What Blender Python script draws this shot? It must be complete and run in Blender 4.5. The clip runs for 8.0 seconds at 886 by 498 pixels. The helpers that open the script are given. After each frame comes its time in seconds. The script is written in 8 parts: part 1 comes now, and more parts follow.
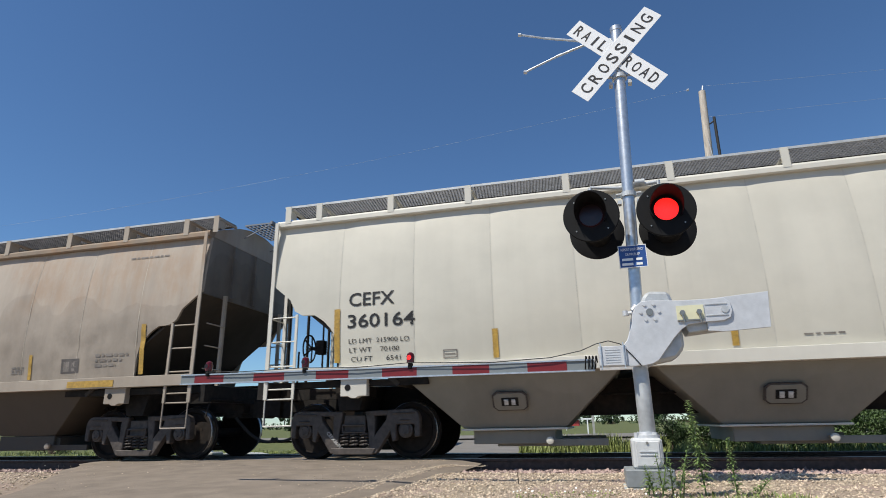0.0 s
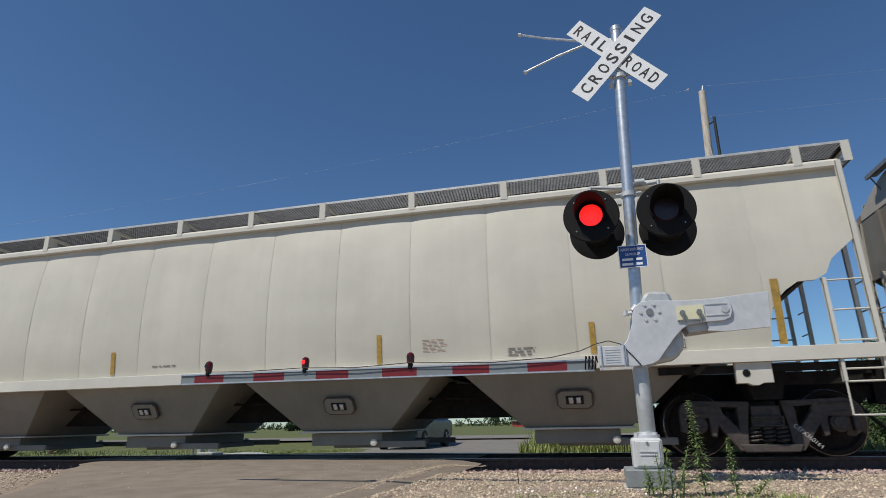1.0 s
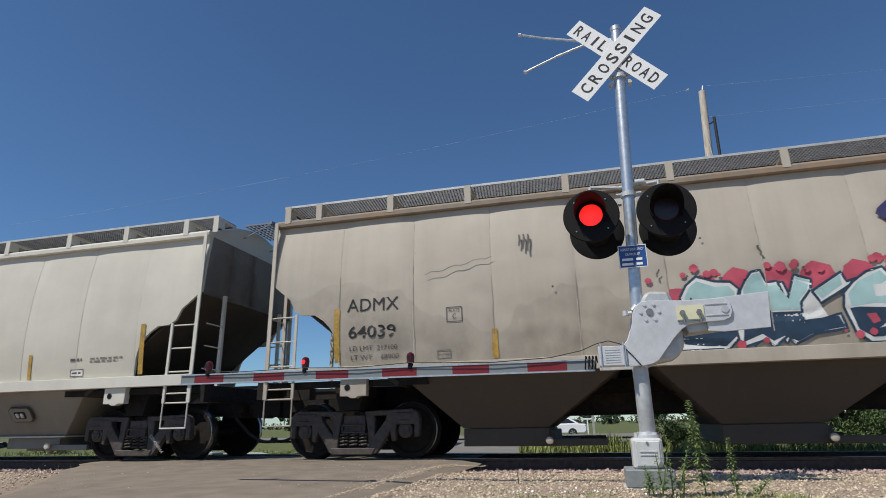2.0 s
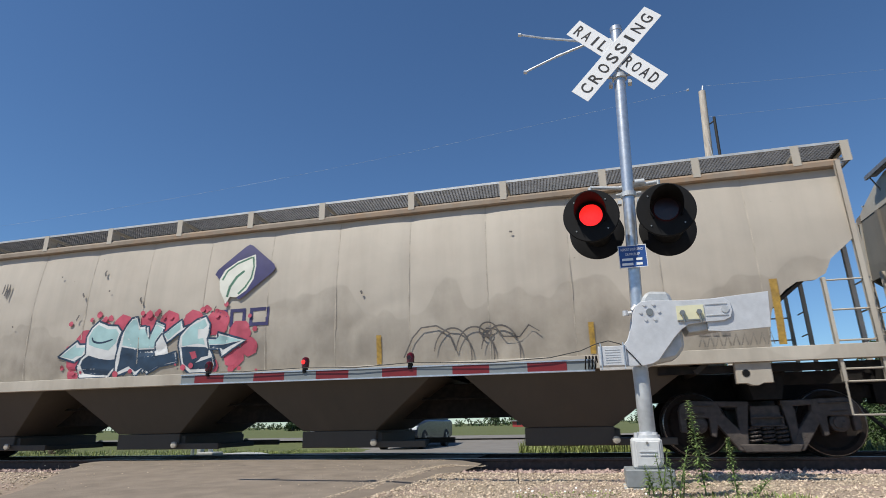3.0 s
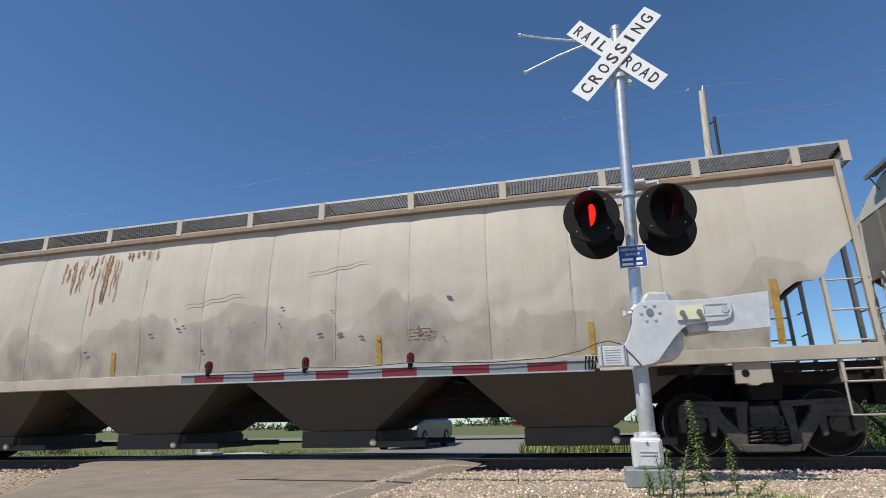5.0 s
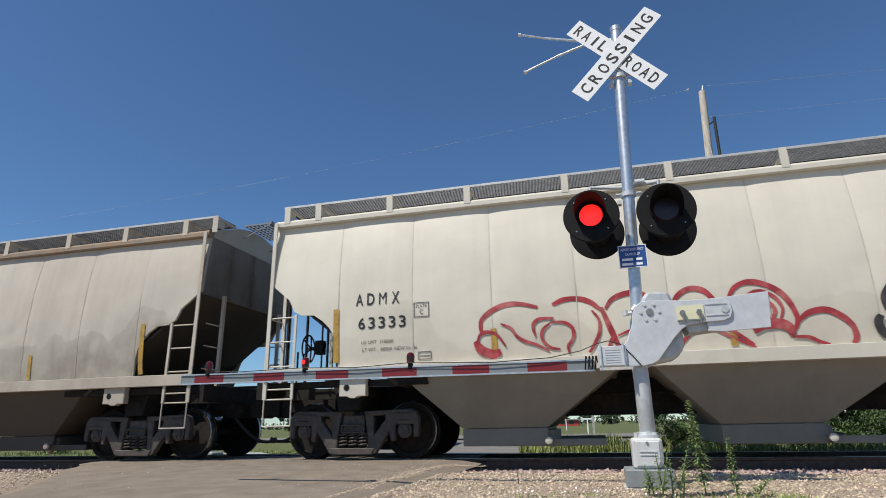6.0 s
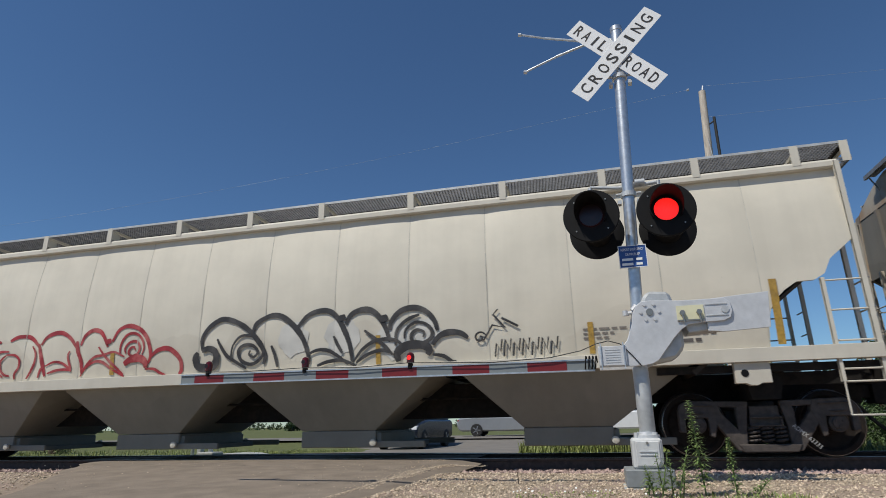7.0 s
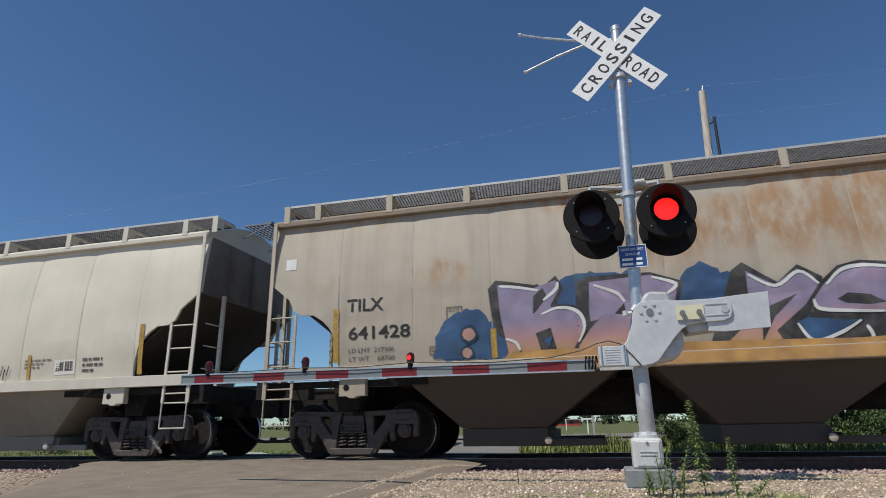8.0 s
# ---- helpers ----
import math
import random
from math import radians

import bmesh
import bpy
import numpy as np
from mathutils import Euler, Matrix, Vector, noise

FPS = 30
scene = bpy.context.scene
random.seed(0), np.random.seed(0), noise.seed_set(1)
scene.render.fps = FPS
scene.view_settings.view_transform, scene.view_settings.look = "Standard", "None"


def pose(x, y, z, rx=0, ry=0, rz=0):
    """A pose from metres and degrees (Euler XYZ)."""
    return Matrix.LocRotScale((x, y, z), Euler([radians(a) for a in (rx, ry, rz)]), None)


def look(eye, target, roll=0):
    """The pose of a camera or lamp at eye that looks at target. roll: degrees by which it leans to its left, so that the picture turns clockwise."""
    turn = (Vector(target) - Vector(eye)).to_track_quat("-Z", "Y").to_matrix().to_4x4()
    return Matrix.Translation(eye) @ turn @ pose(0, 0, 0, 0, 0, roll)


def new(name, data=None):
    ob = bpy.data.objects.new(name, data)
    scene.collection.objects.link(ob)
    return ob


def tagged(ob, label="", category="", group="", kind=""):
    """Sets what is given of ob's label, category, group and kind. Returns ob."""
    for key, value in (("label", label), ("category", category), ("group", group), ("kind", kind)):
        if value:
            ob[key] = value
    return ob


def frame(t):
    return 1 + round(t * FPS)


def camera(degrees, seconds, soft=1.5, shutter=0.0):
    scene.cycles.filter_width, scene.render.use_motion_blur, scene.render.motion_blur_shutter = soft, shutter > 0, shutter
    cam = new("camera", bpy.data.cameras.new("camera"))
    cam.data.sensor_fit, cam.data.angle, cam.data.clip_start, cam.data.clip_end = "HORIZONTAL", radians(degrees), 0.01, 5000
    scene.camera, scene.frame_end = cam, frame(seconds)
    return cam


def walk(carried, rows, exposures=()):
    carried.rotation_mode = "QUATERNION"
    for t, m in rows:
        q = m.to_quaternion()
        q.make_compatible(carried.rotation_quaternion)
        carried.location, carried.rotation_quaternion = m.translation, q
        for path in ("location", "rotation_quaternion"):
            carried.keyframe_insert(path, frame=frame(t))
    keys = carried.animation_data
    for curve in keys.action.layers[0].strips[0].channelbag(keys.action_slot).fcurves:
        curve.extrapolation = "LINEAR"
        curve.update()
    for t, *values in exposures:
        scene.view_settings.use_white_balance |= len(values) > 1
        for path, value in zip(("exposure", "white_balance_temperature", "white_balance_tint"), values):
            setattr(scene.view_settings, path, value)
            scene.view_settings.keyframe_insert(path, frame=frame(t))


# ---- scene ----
cam = camera(76.06, 8.0, soft=0.9, shutter=0.05)
EYE = Vector((0.0, 0.0, 0.535))
AIM = Vector((-math.sin(radians(14.337)) * math.cos(radians(17.177)),
              math.cos(radians(14.337)) * math.cos(radians(17.177)), math.sin(radians(17.177))))
EXPOSURES = [(0.0, 0.0), (0.5, -0.28), (1.0, -0.36), (1.5, -0.42), (2.0, -0.26), (3.3, -0.04), (3.5, -0.04), (4.5, 0.0), (5.8, 0.0), (6.0, -0.08), (6.5, -0.36), (7.0, -0.42), (8.0, -0.34)]
STAND = look(EYE, EYE + AIM, -1.10)
walk(cam, [(0.0, STAND), (8.0, STAND)], EXPOSURES)

# ---- light ----
SUN_DIR = Vector((-0.42, -0.54, 1.0)).normalized()      # towards the sun
world = bpy.data.worlds.new("world")
scene.world = world
world.use_nodes = True
wn = world.node_tree
wn.nodes.clear()
sky = wn.nodes.new("ShaderNodeTexSky")
sky.sky_type = 'NISHITA'
sky.sun_disc = False
sky.sun_elevation = math.asin(SUN_DIR.z)
sky.sun_rotation = math.atan2(SUN_DIR.x, SUN_DIR.y)
sky.altitude = 250
sky.air_density = 1.0
sky.dust_density = 0.0
sky.ozone_density = 5.0
bg = wn.nodes.new("ShaderNodeBackground")
bg.inputs["Strength"].default_value = 0.10
wo = wn.nodes.new("ShaderNodeOutputWorld")
tint = wn.nodes.new("ShaderNodeVectorMath")
tint.operation = 'MULTIPLY'
tint.inputs[1].default_value = (0.81, 1.0, 1.13)
wn.links.new(sky.outputs[0], tint.inputs[0])
wn.links.new(tint.outputs[0], bg.inputs[0])
wn.links.new(bg.outputs[0], wo.inputs[0])
sun_data = bpy.data.lights.new("sun", 'SUN')
sun_data.energy = 4.9
sun_data.angle = radians(0.53)
sun_data.color = (1.0, 0.945, 0.84)
sun = new("sun", sun_data)
sun.matrix_world = look(SUN_DIR * 60, Vector((0, 0, 0)))


# ---- materials ----
def material(name, colour, rough=0.6, metal=0.0, noise_scale=8.0, vary=0.12, bump=0.1, bump_scale=60.0,
             stain=None, stain_amount=0.0, stain_scale=1.2, stretch=(1, 1, 1), island=0.0, per_object=0.0, spec=0.5):
    m = bpy.data.materials.new(name)
    m.use_nodes = True
    nt = m.node_tree
    n, l = nt.nodes, nt.links
    b = n["Principled BSDF"]
    b.inputs["Roughness"].default_value = rough
    b.inputs["Metallic"].default_value = metal
    b.inputs["Specular IOR Level"].default_value = spec
    tc = n.new("ShaderNodeTexCoord")
    mp = n.new("ShaderNodeMapping")
    mp.inputs["Scale"].default_value = stretch
    l.new(tc.outputs["Object"], mp.inputs[0])
    t1 = n.new("ShaderNodeTexNoise")
    t1.inputs["Scale"].default_value = noise_scale
    t1.inputs["Detail"].default_value = 6
    l.new(mp.outputs[0], t1.inputs["Vector"])
    r = n.new("ShaderNodeMapRange")
    r.inputs[1].default_value, r.inputs[2].default_value = 0.3, 0.7
    r.inputs[3].default_value, r.inputs[4].default_value = 1 - vary, 1 + vary
    l.new(t1.outputs[0], r.inputs[0])
    mul = n.new("ShaderNodeVectorMath")
    mul.operation = 'SCALE'
    mul.inputs[0].default_value = colour[:3]
    l.new(r.outputs[0], mul.inputs["Scale"])
    out = mul.outputs[0]
    if island or per_object:
        src = n.new("ShaderNodeNewGeometry").outputs["Random Per Island"] if island else n.new("ShaderNodeObjectInfo").outputs["Random"]
        amount = island or per_object
        r2 = n.new("ShaderNodeMapRange")
        r2.inputs[3].default_value, r2.inputs[4].default_value = 1 - amount, 1 + amount
        l.new(src, r2.inputs[0])
        m2 = n.new("ShaderNodeVectorMath")
        m2.operation = 'SCALE'
        l.new(out, m2.inputs[0])
        l.new(r2.outputs[0], m2.inputs["Scale"])
        out = m2.outputs[0]
    if stain:
        t2 = n.new("ShaderNodeTexNoise")
        t2.inputs["Scale"].default_value = stain_scale
        t2.inputs["Detail"].default_value = 8
        t2.inputs["Roughness"].default_value = 0.65
        l.new(mp.outputs[0], t2.inputs["Vector"])
        r3 = n.new("ShaderNodeMapRange")
        r3.inputs[1].default_value, r3.inputs[2].default_value = 0.48, 0.72
        r3.inputs[4].default_value = stain_amount
        l.new(t2.outputs[0], r3.inputs[0])
        mx = n.new("ShaderNodeMix")
        mx.data_type = 'RGBA'
        mx.inputs[7].default_value = (*stain[:3], 1)
        l.new(r3.outputs[0], mx.inputs[0])
        l.new(out, mx.inputs[6])
        out = mx.outputs[2]
    l.new(out, b.inputs["Base Color"])
    if bump:
        t3 = n.new("ShaderNodeTexNoise")
        t3.inputs["Scale"].default_value = bump_scale
        t3.inputs["Detail"].default_value = 5
        l.new(tc.outputs["Object"], t3.inputs["Vector"])
        bp = n.new("ShaderNodeBump")
        bp.inputs["Strength"].default_value = bump
        bp.inputs["Distance"].default_value = 0.02
        l.new(t3.outputs[0], bp.inputs["Height"])
        l.new(bp.outputs[0], b.inputs["Normal"])
    return m


def glow(name, colour, strength):
    m = bpy.data.materials.new(name)
    m.use_nodes = True
    b = m.node_tree.nodes["Principled BSDF"]
    b.inputs["Base Color"].default_value = (*colour, 1)
    b.inputs["Emission Color"].default_value = (*colour, 1)
    b.inputs["Emission Strength"].default_value = strength
    b.inputs["Roughness"].default_value = 0.3
    # rows of small diodes
    n, l = m.node_tree.nodes, m.node_tree.links
    tc = n.new("ShaderNodeTexCoord")
    dots = n.new("ShaderNodeTexVoronoi")
    dots.inputs["Scale"].default_value = 75
    dots.inputs["Randomness"].default_value = 0.15
    l.new(tc.outputs["Object"], dots.inputs["Vector"])
    r = n.new("ShaderNodeMapRange")
    for i, v in enumerate((0.25, 0.75, strength * 1.25, strength * 0.5)):
        r.inputs[i + 1].default_value = v
    l.new(dots.outputs["Distance"], r.inputs[0])
    l.new(r.outputs[0], b.inputs["Emission Strength"])
    return m


STEEL_DARK = material("dark_underframe_steel", (0.016, 0.0145, 0.0135), 0.85, 0.0, 10, 0.3, 0.15, 40, (0.05, 0.036, 0.026), 0.5, 2.5, spec=0.25)
TRUCK_STEEL = material("grimy_cast_steel", (0.072, 0.059, 0.052), 0.7, 0.0, 14, 0.3, 0.25, 50, (0.026, 0.021, 0.018), 0.7, 4)
WHEEL_STEEL = material("wheel_steel", (0.022, 0.018, 0.016), 0.85, 0.0, 10, 0.25, 0.15, 40, (0.045, 0.03, 0.022), 0.6, 6, spec=0.2)
TREAD = material("polished_tread", (0.45, 0.44, 0.43), 0.3, 1.0, 20, 0.1, 0.02)
GRATE = material("galvanised_grating", (0.20, 0.205, 0.215), 0.55, 0.3, 10, 0.2, 0.05)
GALV = material("galvanised_steel", (0.55, 0.58, 0.61), 0.38, 0.75, 18, 0.16, 0.06, 60, (0.42, 0.45, 0.48), 0.5, 6)
GALV_DULL = material("weathered_galvanised_steel", (0.50, 0.52, 0.53), 0.55, 0.35, 14, 0.12, 0.06, 60, (0.36, 0.37, 0.37), 0.5, 5)
BLACK = material("matt_black_paint", (0.006, 0.006, 0.0065), 0.65, 0.0, 12, 0.2, 0.03, spec=0.2)
RUBBER = material("black_rubber", (0.02, 0.02, 0.02), 0.7, 0.0, 20, 0.2, 0.05)
WHITE_SHEET = material("white_reflective_sheet", (0.80, 0.81, 0.81), 0.45, 0.0, 6, 0.04, 0.02)
RED_SHEET = material("red_reflective_sheet", (0.17, 0.010, 0.014), 0.45, 0.0, 6, 0.10, 0.02)
GREY_SHEET = material("grey_white_sheet", (0.20, 0.225, 0.235), 0.7, 0.0, 6, 0.05, 0.02, spec=0.2)
INK = material("black_lettering", (0.015, 0.015, 0.016), 0.6, 0.0, 10, 0.2, 0.0)
YELLOW = material("yellow_reflector_tape", (0.42, 0.26, 0.05), 0.5, 0.0, 20, 0.25, 0.03, 60, (0.22, 0.15, 0.06), 0.5, 8)
RED_LED = glow("red_led", (1.0, 0.018, 0.014), 1.6)
RED_DOME = material("red_lamp_dome", (0.085, 0.004, 0.006), 0.2, 0.0, 20, 0.2, 0.0)
RED_DARK = material("unlit_red_lens", (0.014, 0.003, 0.003), 0.3, 0.0, 20, 0.2, 0.03)
RAIL_STEEL = material("rusty_rail_steel", (0.09, 0.060, 0.048), 0.8, 0.0, 14, 0.3, 0.2, 40, (0.05, 0.035, 0.03), 0.5, 4)
TIE_WOOD = material("creosoted_tie_wood", (0.075, 0.06, 0.05), 0.9, 0.0, 14, 0.3, 0.4, 30, None, 0, 1, (1, 6, 1))


# ---- mesh helpers ----
def box(bm, x0, x1, y0, y1, z0, z1, m=None):
    vs = [bm.verts.new((x, y, z)) for x in (x0, x1) for y in (y0, y1) for z in (z0, z1)]
    if m is not None:
        for v in vs:
            v.co = m @ v.co
    for q in ((0, 1, 3, 2), (4, 6, 7, 5), (0, 4, 5, 1), (2, 3, 7, 6), (0, 2, 6, 4), (1, 5, 7, 3)):
        bm.faces.new([vs[i] for i in q])
    return vs


def rod(bm, a, b, r0, r1=None, seg=10, caps=True):
    r1 = r0 if r1 is None else r1
    a, b = Vector(a), Vector(b)
    q = (b - a).to_track_quat('Z', 'Y').to_matrix()
    rings = []
    for p, r in ((a, r0), (b, r1)):
        rings.append([bm.verts.new(p + q @ Vector((r * math.cos(2 * math.pi * k / seg), r * math.sin(2 * math.pi * k / seg), 0))) for k in range(seg)])
    for k in range(seg):
        bm.faces.new((rings[0][k], rings[0][(k + 1) % seg], rings[1][(k + 1) % seg], rings[1][k]))
    if caps:
        bm.faces.new(rings[0][::-1])
        bm.faces.new(rings[1])


def beam(bm, a, b, w, h, side=Vector((0, 1, 0))):
    """A bar of w (along side) by h from a to b."""
    a, b = Vector(a), Vector(b)
    d = (b - a).normalized()
    s = (side - d * side.dot(d)).normalized()
    u = d.cross(s)
    m = Matrix((s, d, u)).transposed().to_4x4()
    m.translation = a
    return box(bm, -w / 2, w / 2, 0, (b - a).length, -h / 2, h / 2, m)


def lathe(bm, rings, centre=(0, 0, 0), axis='Y', seg=28, close=True):
    """rings: (along, radius) pairs turned about the axis."""
    c = Vector(centre)
    loops = []
    for s, r in rings:
        loop = []
        for k in range(seg):
            a = 2 * math.pi * k / seg
            p = {'Y': (r * math.cos(a), s, r * math.sin(a)), 'Z': (r * math.cos(a), r * math.sin(a), s), 'X': (s, r * math.cos(a), r * math.sin(a))}[axis]
            loop.append(bm.verts.new(c + Vector(p)))
        loops.append(loop)
    for i in range(len(loops) - 1):
        for k in range(seg):
            bm.faces.new((loops[i][k], loops[i][(k + 1) % seg], loops[i + 1][(k + 1) % seg], loops[i + 1][k]))
    if close:
        bm.faces.new(loops[0])
        bm.faces.new(loops[-1])


def prism(bm, outline, y0, y1, m=None):
    """Extrudes an (x, z) outline from y0 to y1."""
    a = [bm.verts.new((x, y0, z)) for x, z in outline]
    b = [bm.verts.new((x, y1, z)) for x, z in outline]
    if m is not None:
        for v in a + b:
            v.co = m @ v.co
    n = len(outline)
    for k in range(n):
        bm.faces.new((a[k], a[(k + 1) % n], b[(k + 1) % n], b[k]))
    bm.faces.new(a[::-1])
    bm.faces.new(b)


def finish(bm, name, mat, smooth=False, bevel=0.0, mats=()):
    bmesh.ops.recalc_face_normals(bm, faces=bm.faces)
    if bevel:
        edges = [e for e in bm.edges if len(e.link_faces) == 2 and e.calc_face_angle(0) > 0.6]
        bmesh.ops.bevel(bm, geom=edges, offset=bevel, segments=1, affect='EDGES', clamp_overlap=True)
    me = bpy.data.meshes.new(name)
    bm.to_mesh(me)
    bm.free()
    for mm in (mat, *mats):
        me.materials.append(mm)
    if smooth:
        me.set_sharp_from_angle(angle=radians(38))
        for p in me.polygons:
            p.use_smooth = True
    return me


def part(name, bm, mat, parent=None, label="", smooth=False, bevel=0.0, m=None, mats=()):
    me = finish(bm, name, mat, smooth, bevel, mats) if isinstance(bm, bmesh.types.BMesh) else bm
    ob = new(name, me)
    if parent is not None:
        ob.parent = parent
    if m is not None:
        ob.matrix_basis = m
    if label:
        ob["label"] = label
    return ob


def empty(name, m, label, category, group="", kind=""):
    ob = new(name)
    ob.empty_display_size = 0.3
    ob.matrix_basis = m
    return tagged(ob, label, category, group, kind)


def lettering(text, height, width=None, bold=0.0):
    """A bmesh of built-in-font text in the XZ plane, its lower left corner at the origin, capitals of that height."""
    cu = bpy.data.curves.new("lettering", 'FONT')
    cu.body = text
    cu.offset = 0.0 if set(text) & set("MW") else bold
    cu.resolution_u = 3
    ob = bpy.data.objects.new("lettering", cu)
    scene.collection.objects.link(ob)
    dg = bpy.context.evaluated_depsgraph_get()
    me = bpy.data.meshes.new_from_object(ob.evaluated_get(dg))
    bpy.data.objects.remove(ob)
    bpy.data.curves.remove(cu)
    bm = bmesh.new()
    bm.from_mesh(me)
    bpy.data.meshes.remove(me)
    xs = [v.co.x for v in bm.verts]
    ys = [v.co.y for v in bm.verts]
    sx0, sx1, sy0, sy1 = min(xs), max(xs), min(ys), max(ys)
    ky = height / (sy1 - sy0)
    kx = (width / (sx1 - sx0)) if width else ky
    for v in bm.verts:
        v.co = Vector(((v.co.x - sx0) * kx, 0, (v.co.y - sy0) * ky))
    return bm

# ---- the train: covered hopper cars ----
TRACK_Y = 10.242
CAR_PITCH = 20.854
SPEED = 10.43
FIRST_X = 4.408
END = 9.72          # half length of the body
SEAM0, PANELS = 8.42, 13
SILL_Z, EAVE_Z = 1.44, 3.985
CUT = [(0.0, 2.93), (0.38, 2.62), (0.48, 2.42), (0.62, 2.34), (0.85, 2.33), (1.02, 2.22), (1.14, 2.10), (1.22, 1.97),
       (1.27, 1.78), (1.285, 1.60), (1.31, SILL_Z)]


def half_width(z):
    k = (z - 2.55) / 1.35
    return 1.625 - 0.115 * max(0.0, k) ** 2 - 0.115 * min(0.0, k) ** 2


def low_edge(x):
    d = END - abs(x)
    if d >= CUT[-1][0]:
        return SILL_Z
    for (a, za), (b, zb) in zip(CUT, CUT[1:]):
        if a <= d <= b:
            return za + (zb - za) * (d - a) / (b - a)
    return CUT[0][1]


def bulge(x):
    """How far the sheet stands out between its welded seams."""
    if abs(x) > SEAM0:
        return 0.004
    u = ((x + SEAM0) / (2 * SEAM0 / PANELS)) % 1.0
    return 0.014 * (1 - (2 * u - 1) ** 4)


def dent(x, z, amount, seed):
    if not amount:
        return 0.0
    n = noise.noise(Vector((x * 0.9 + seed, z * 1.3, seed * 2.3)))
    m = noise.noise(Vector((x * 2.3 - seed, z * 2.6, seed)))
    low = max(0.0, min(1.0, (3.3 - z) / 1.2))
    r = noise.noise(Vector((x * 0.55 + z * 0.5 - seed, z * 0.9 - x * 0.2, seed * 1.9)))
    crease = max(0.0, 1.0 - abs(r) / 0.10)
    return -amount * low * (max(0.0, n) * 0.5 + max(0.0, m - 0.1) * 0.7 + 0.28 * crease)


def side_y(x, z, amount=0.0, seed=0.0):
    return -(half_width(z) + bulge(x) + dent(x, z, amount, seed))


def side_panel(xs, amount, seed, rows=26):
    bm = bmesh.new()
    front, back = [], []
    for x in xs:
        lo = low_edge(x)
        zs = [lo + (EAVE_Z - lo) * k / rows for k in range(rows + 1)]
        front.append([bm.verts.new((x, side_y(x, z, amount, seed), z)) for z in zs])
        back.append([bm.verts.new((x, side_y(x, z) + 0.05, z)) for z in zs])
    for i in range(len(xs) - 1):
        for k in range(rows):
            bm.faces.new((front[i][k], front[i + 1][k], front[i + 1][k + 1], front[i][k + 1]))
            bm.faces.new((back[i][k], back[i][k + 1], back[i + 1][k + 1], back[i + 1][k]))
        bm.faces.new((front[i][0], back[i][0], back[i + 1][0], front[i + 1][0]))
        bm.faces.new((front[i][-1], front[i + 1][-1], back[i + 1][-1], back[i][-1]))
    for i in (0, len(xs) - 1):
        for k in range(rows):
            bm.faces.new((front[i][k], front[i][k + 1], back[i][k + 1], back[i][k]))
    return bm


def flip_y(me):
    """The mirror image of a mesh on the other side of the car."""
    bm = bmesh.new()
    bm.from_mesh(me)
    for v in bm.verts:
        v.co.y = -v.co.y
    bmesh.ops.reverse_faces(bm, faces=bm.faces)
    out = me.copy()
    bm.to_mesh(out)
    bm.free()
    return out


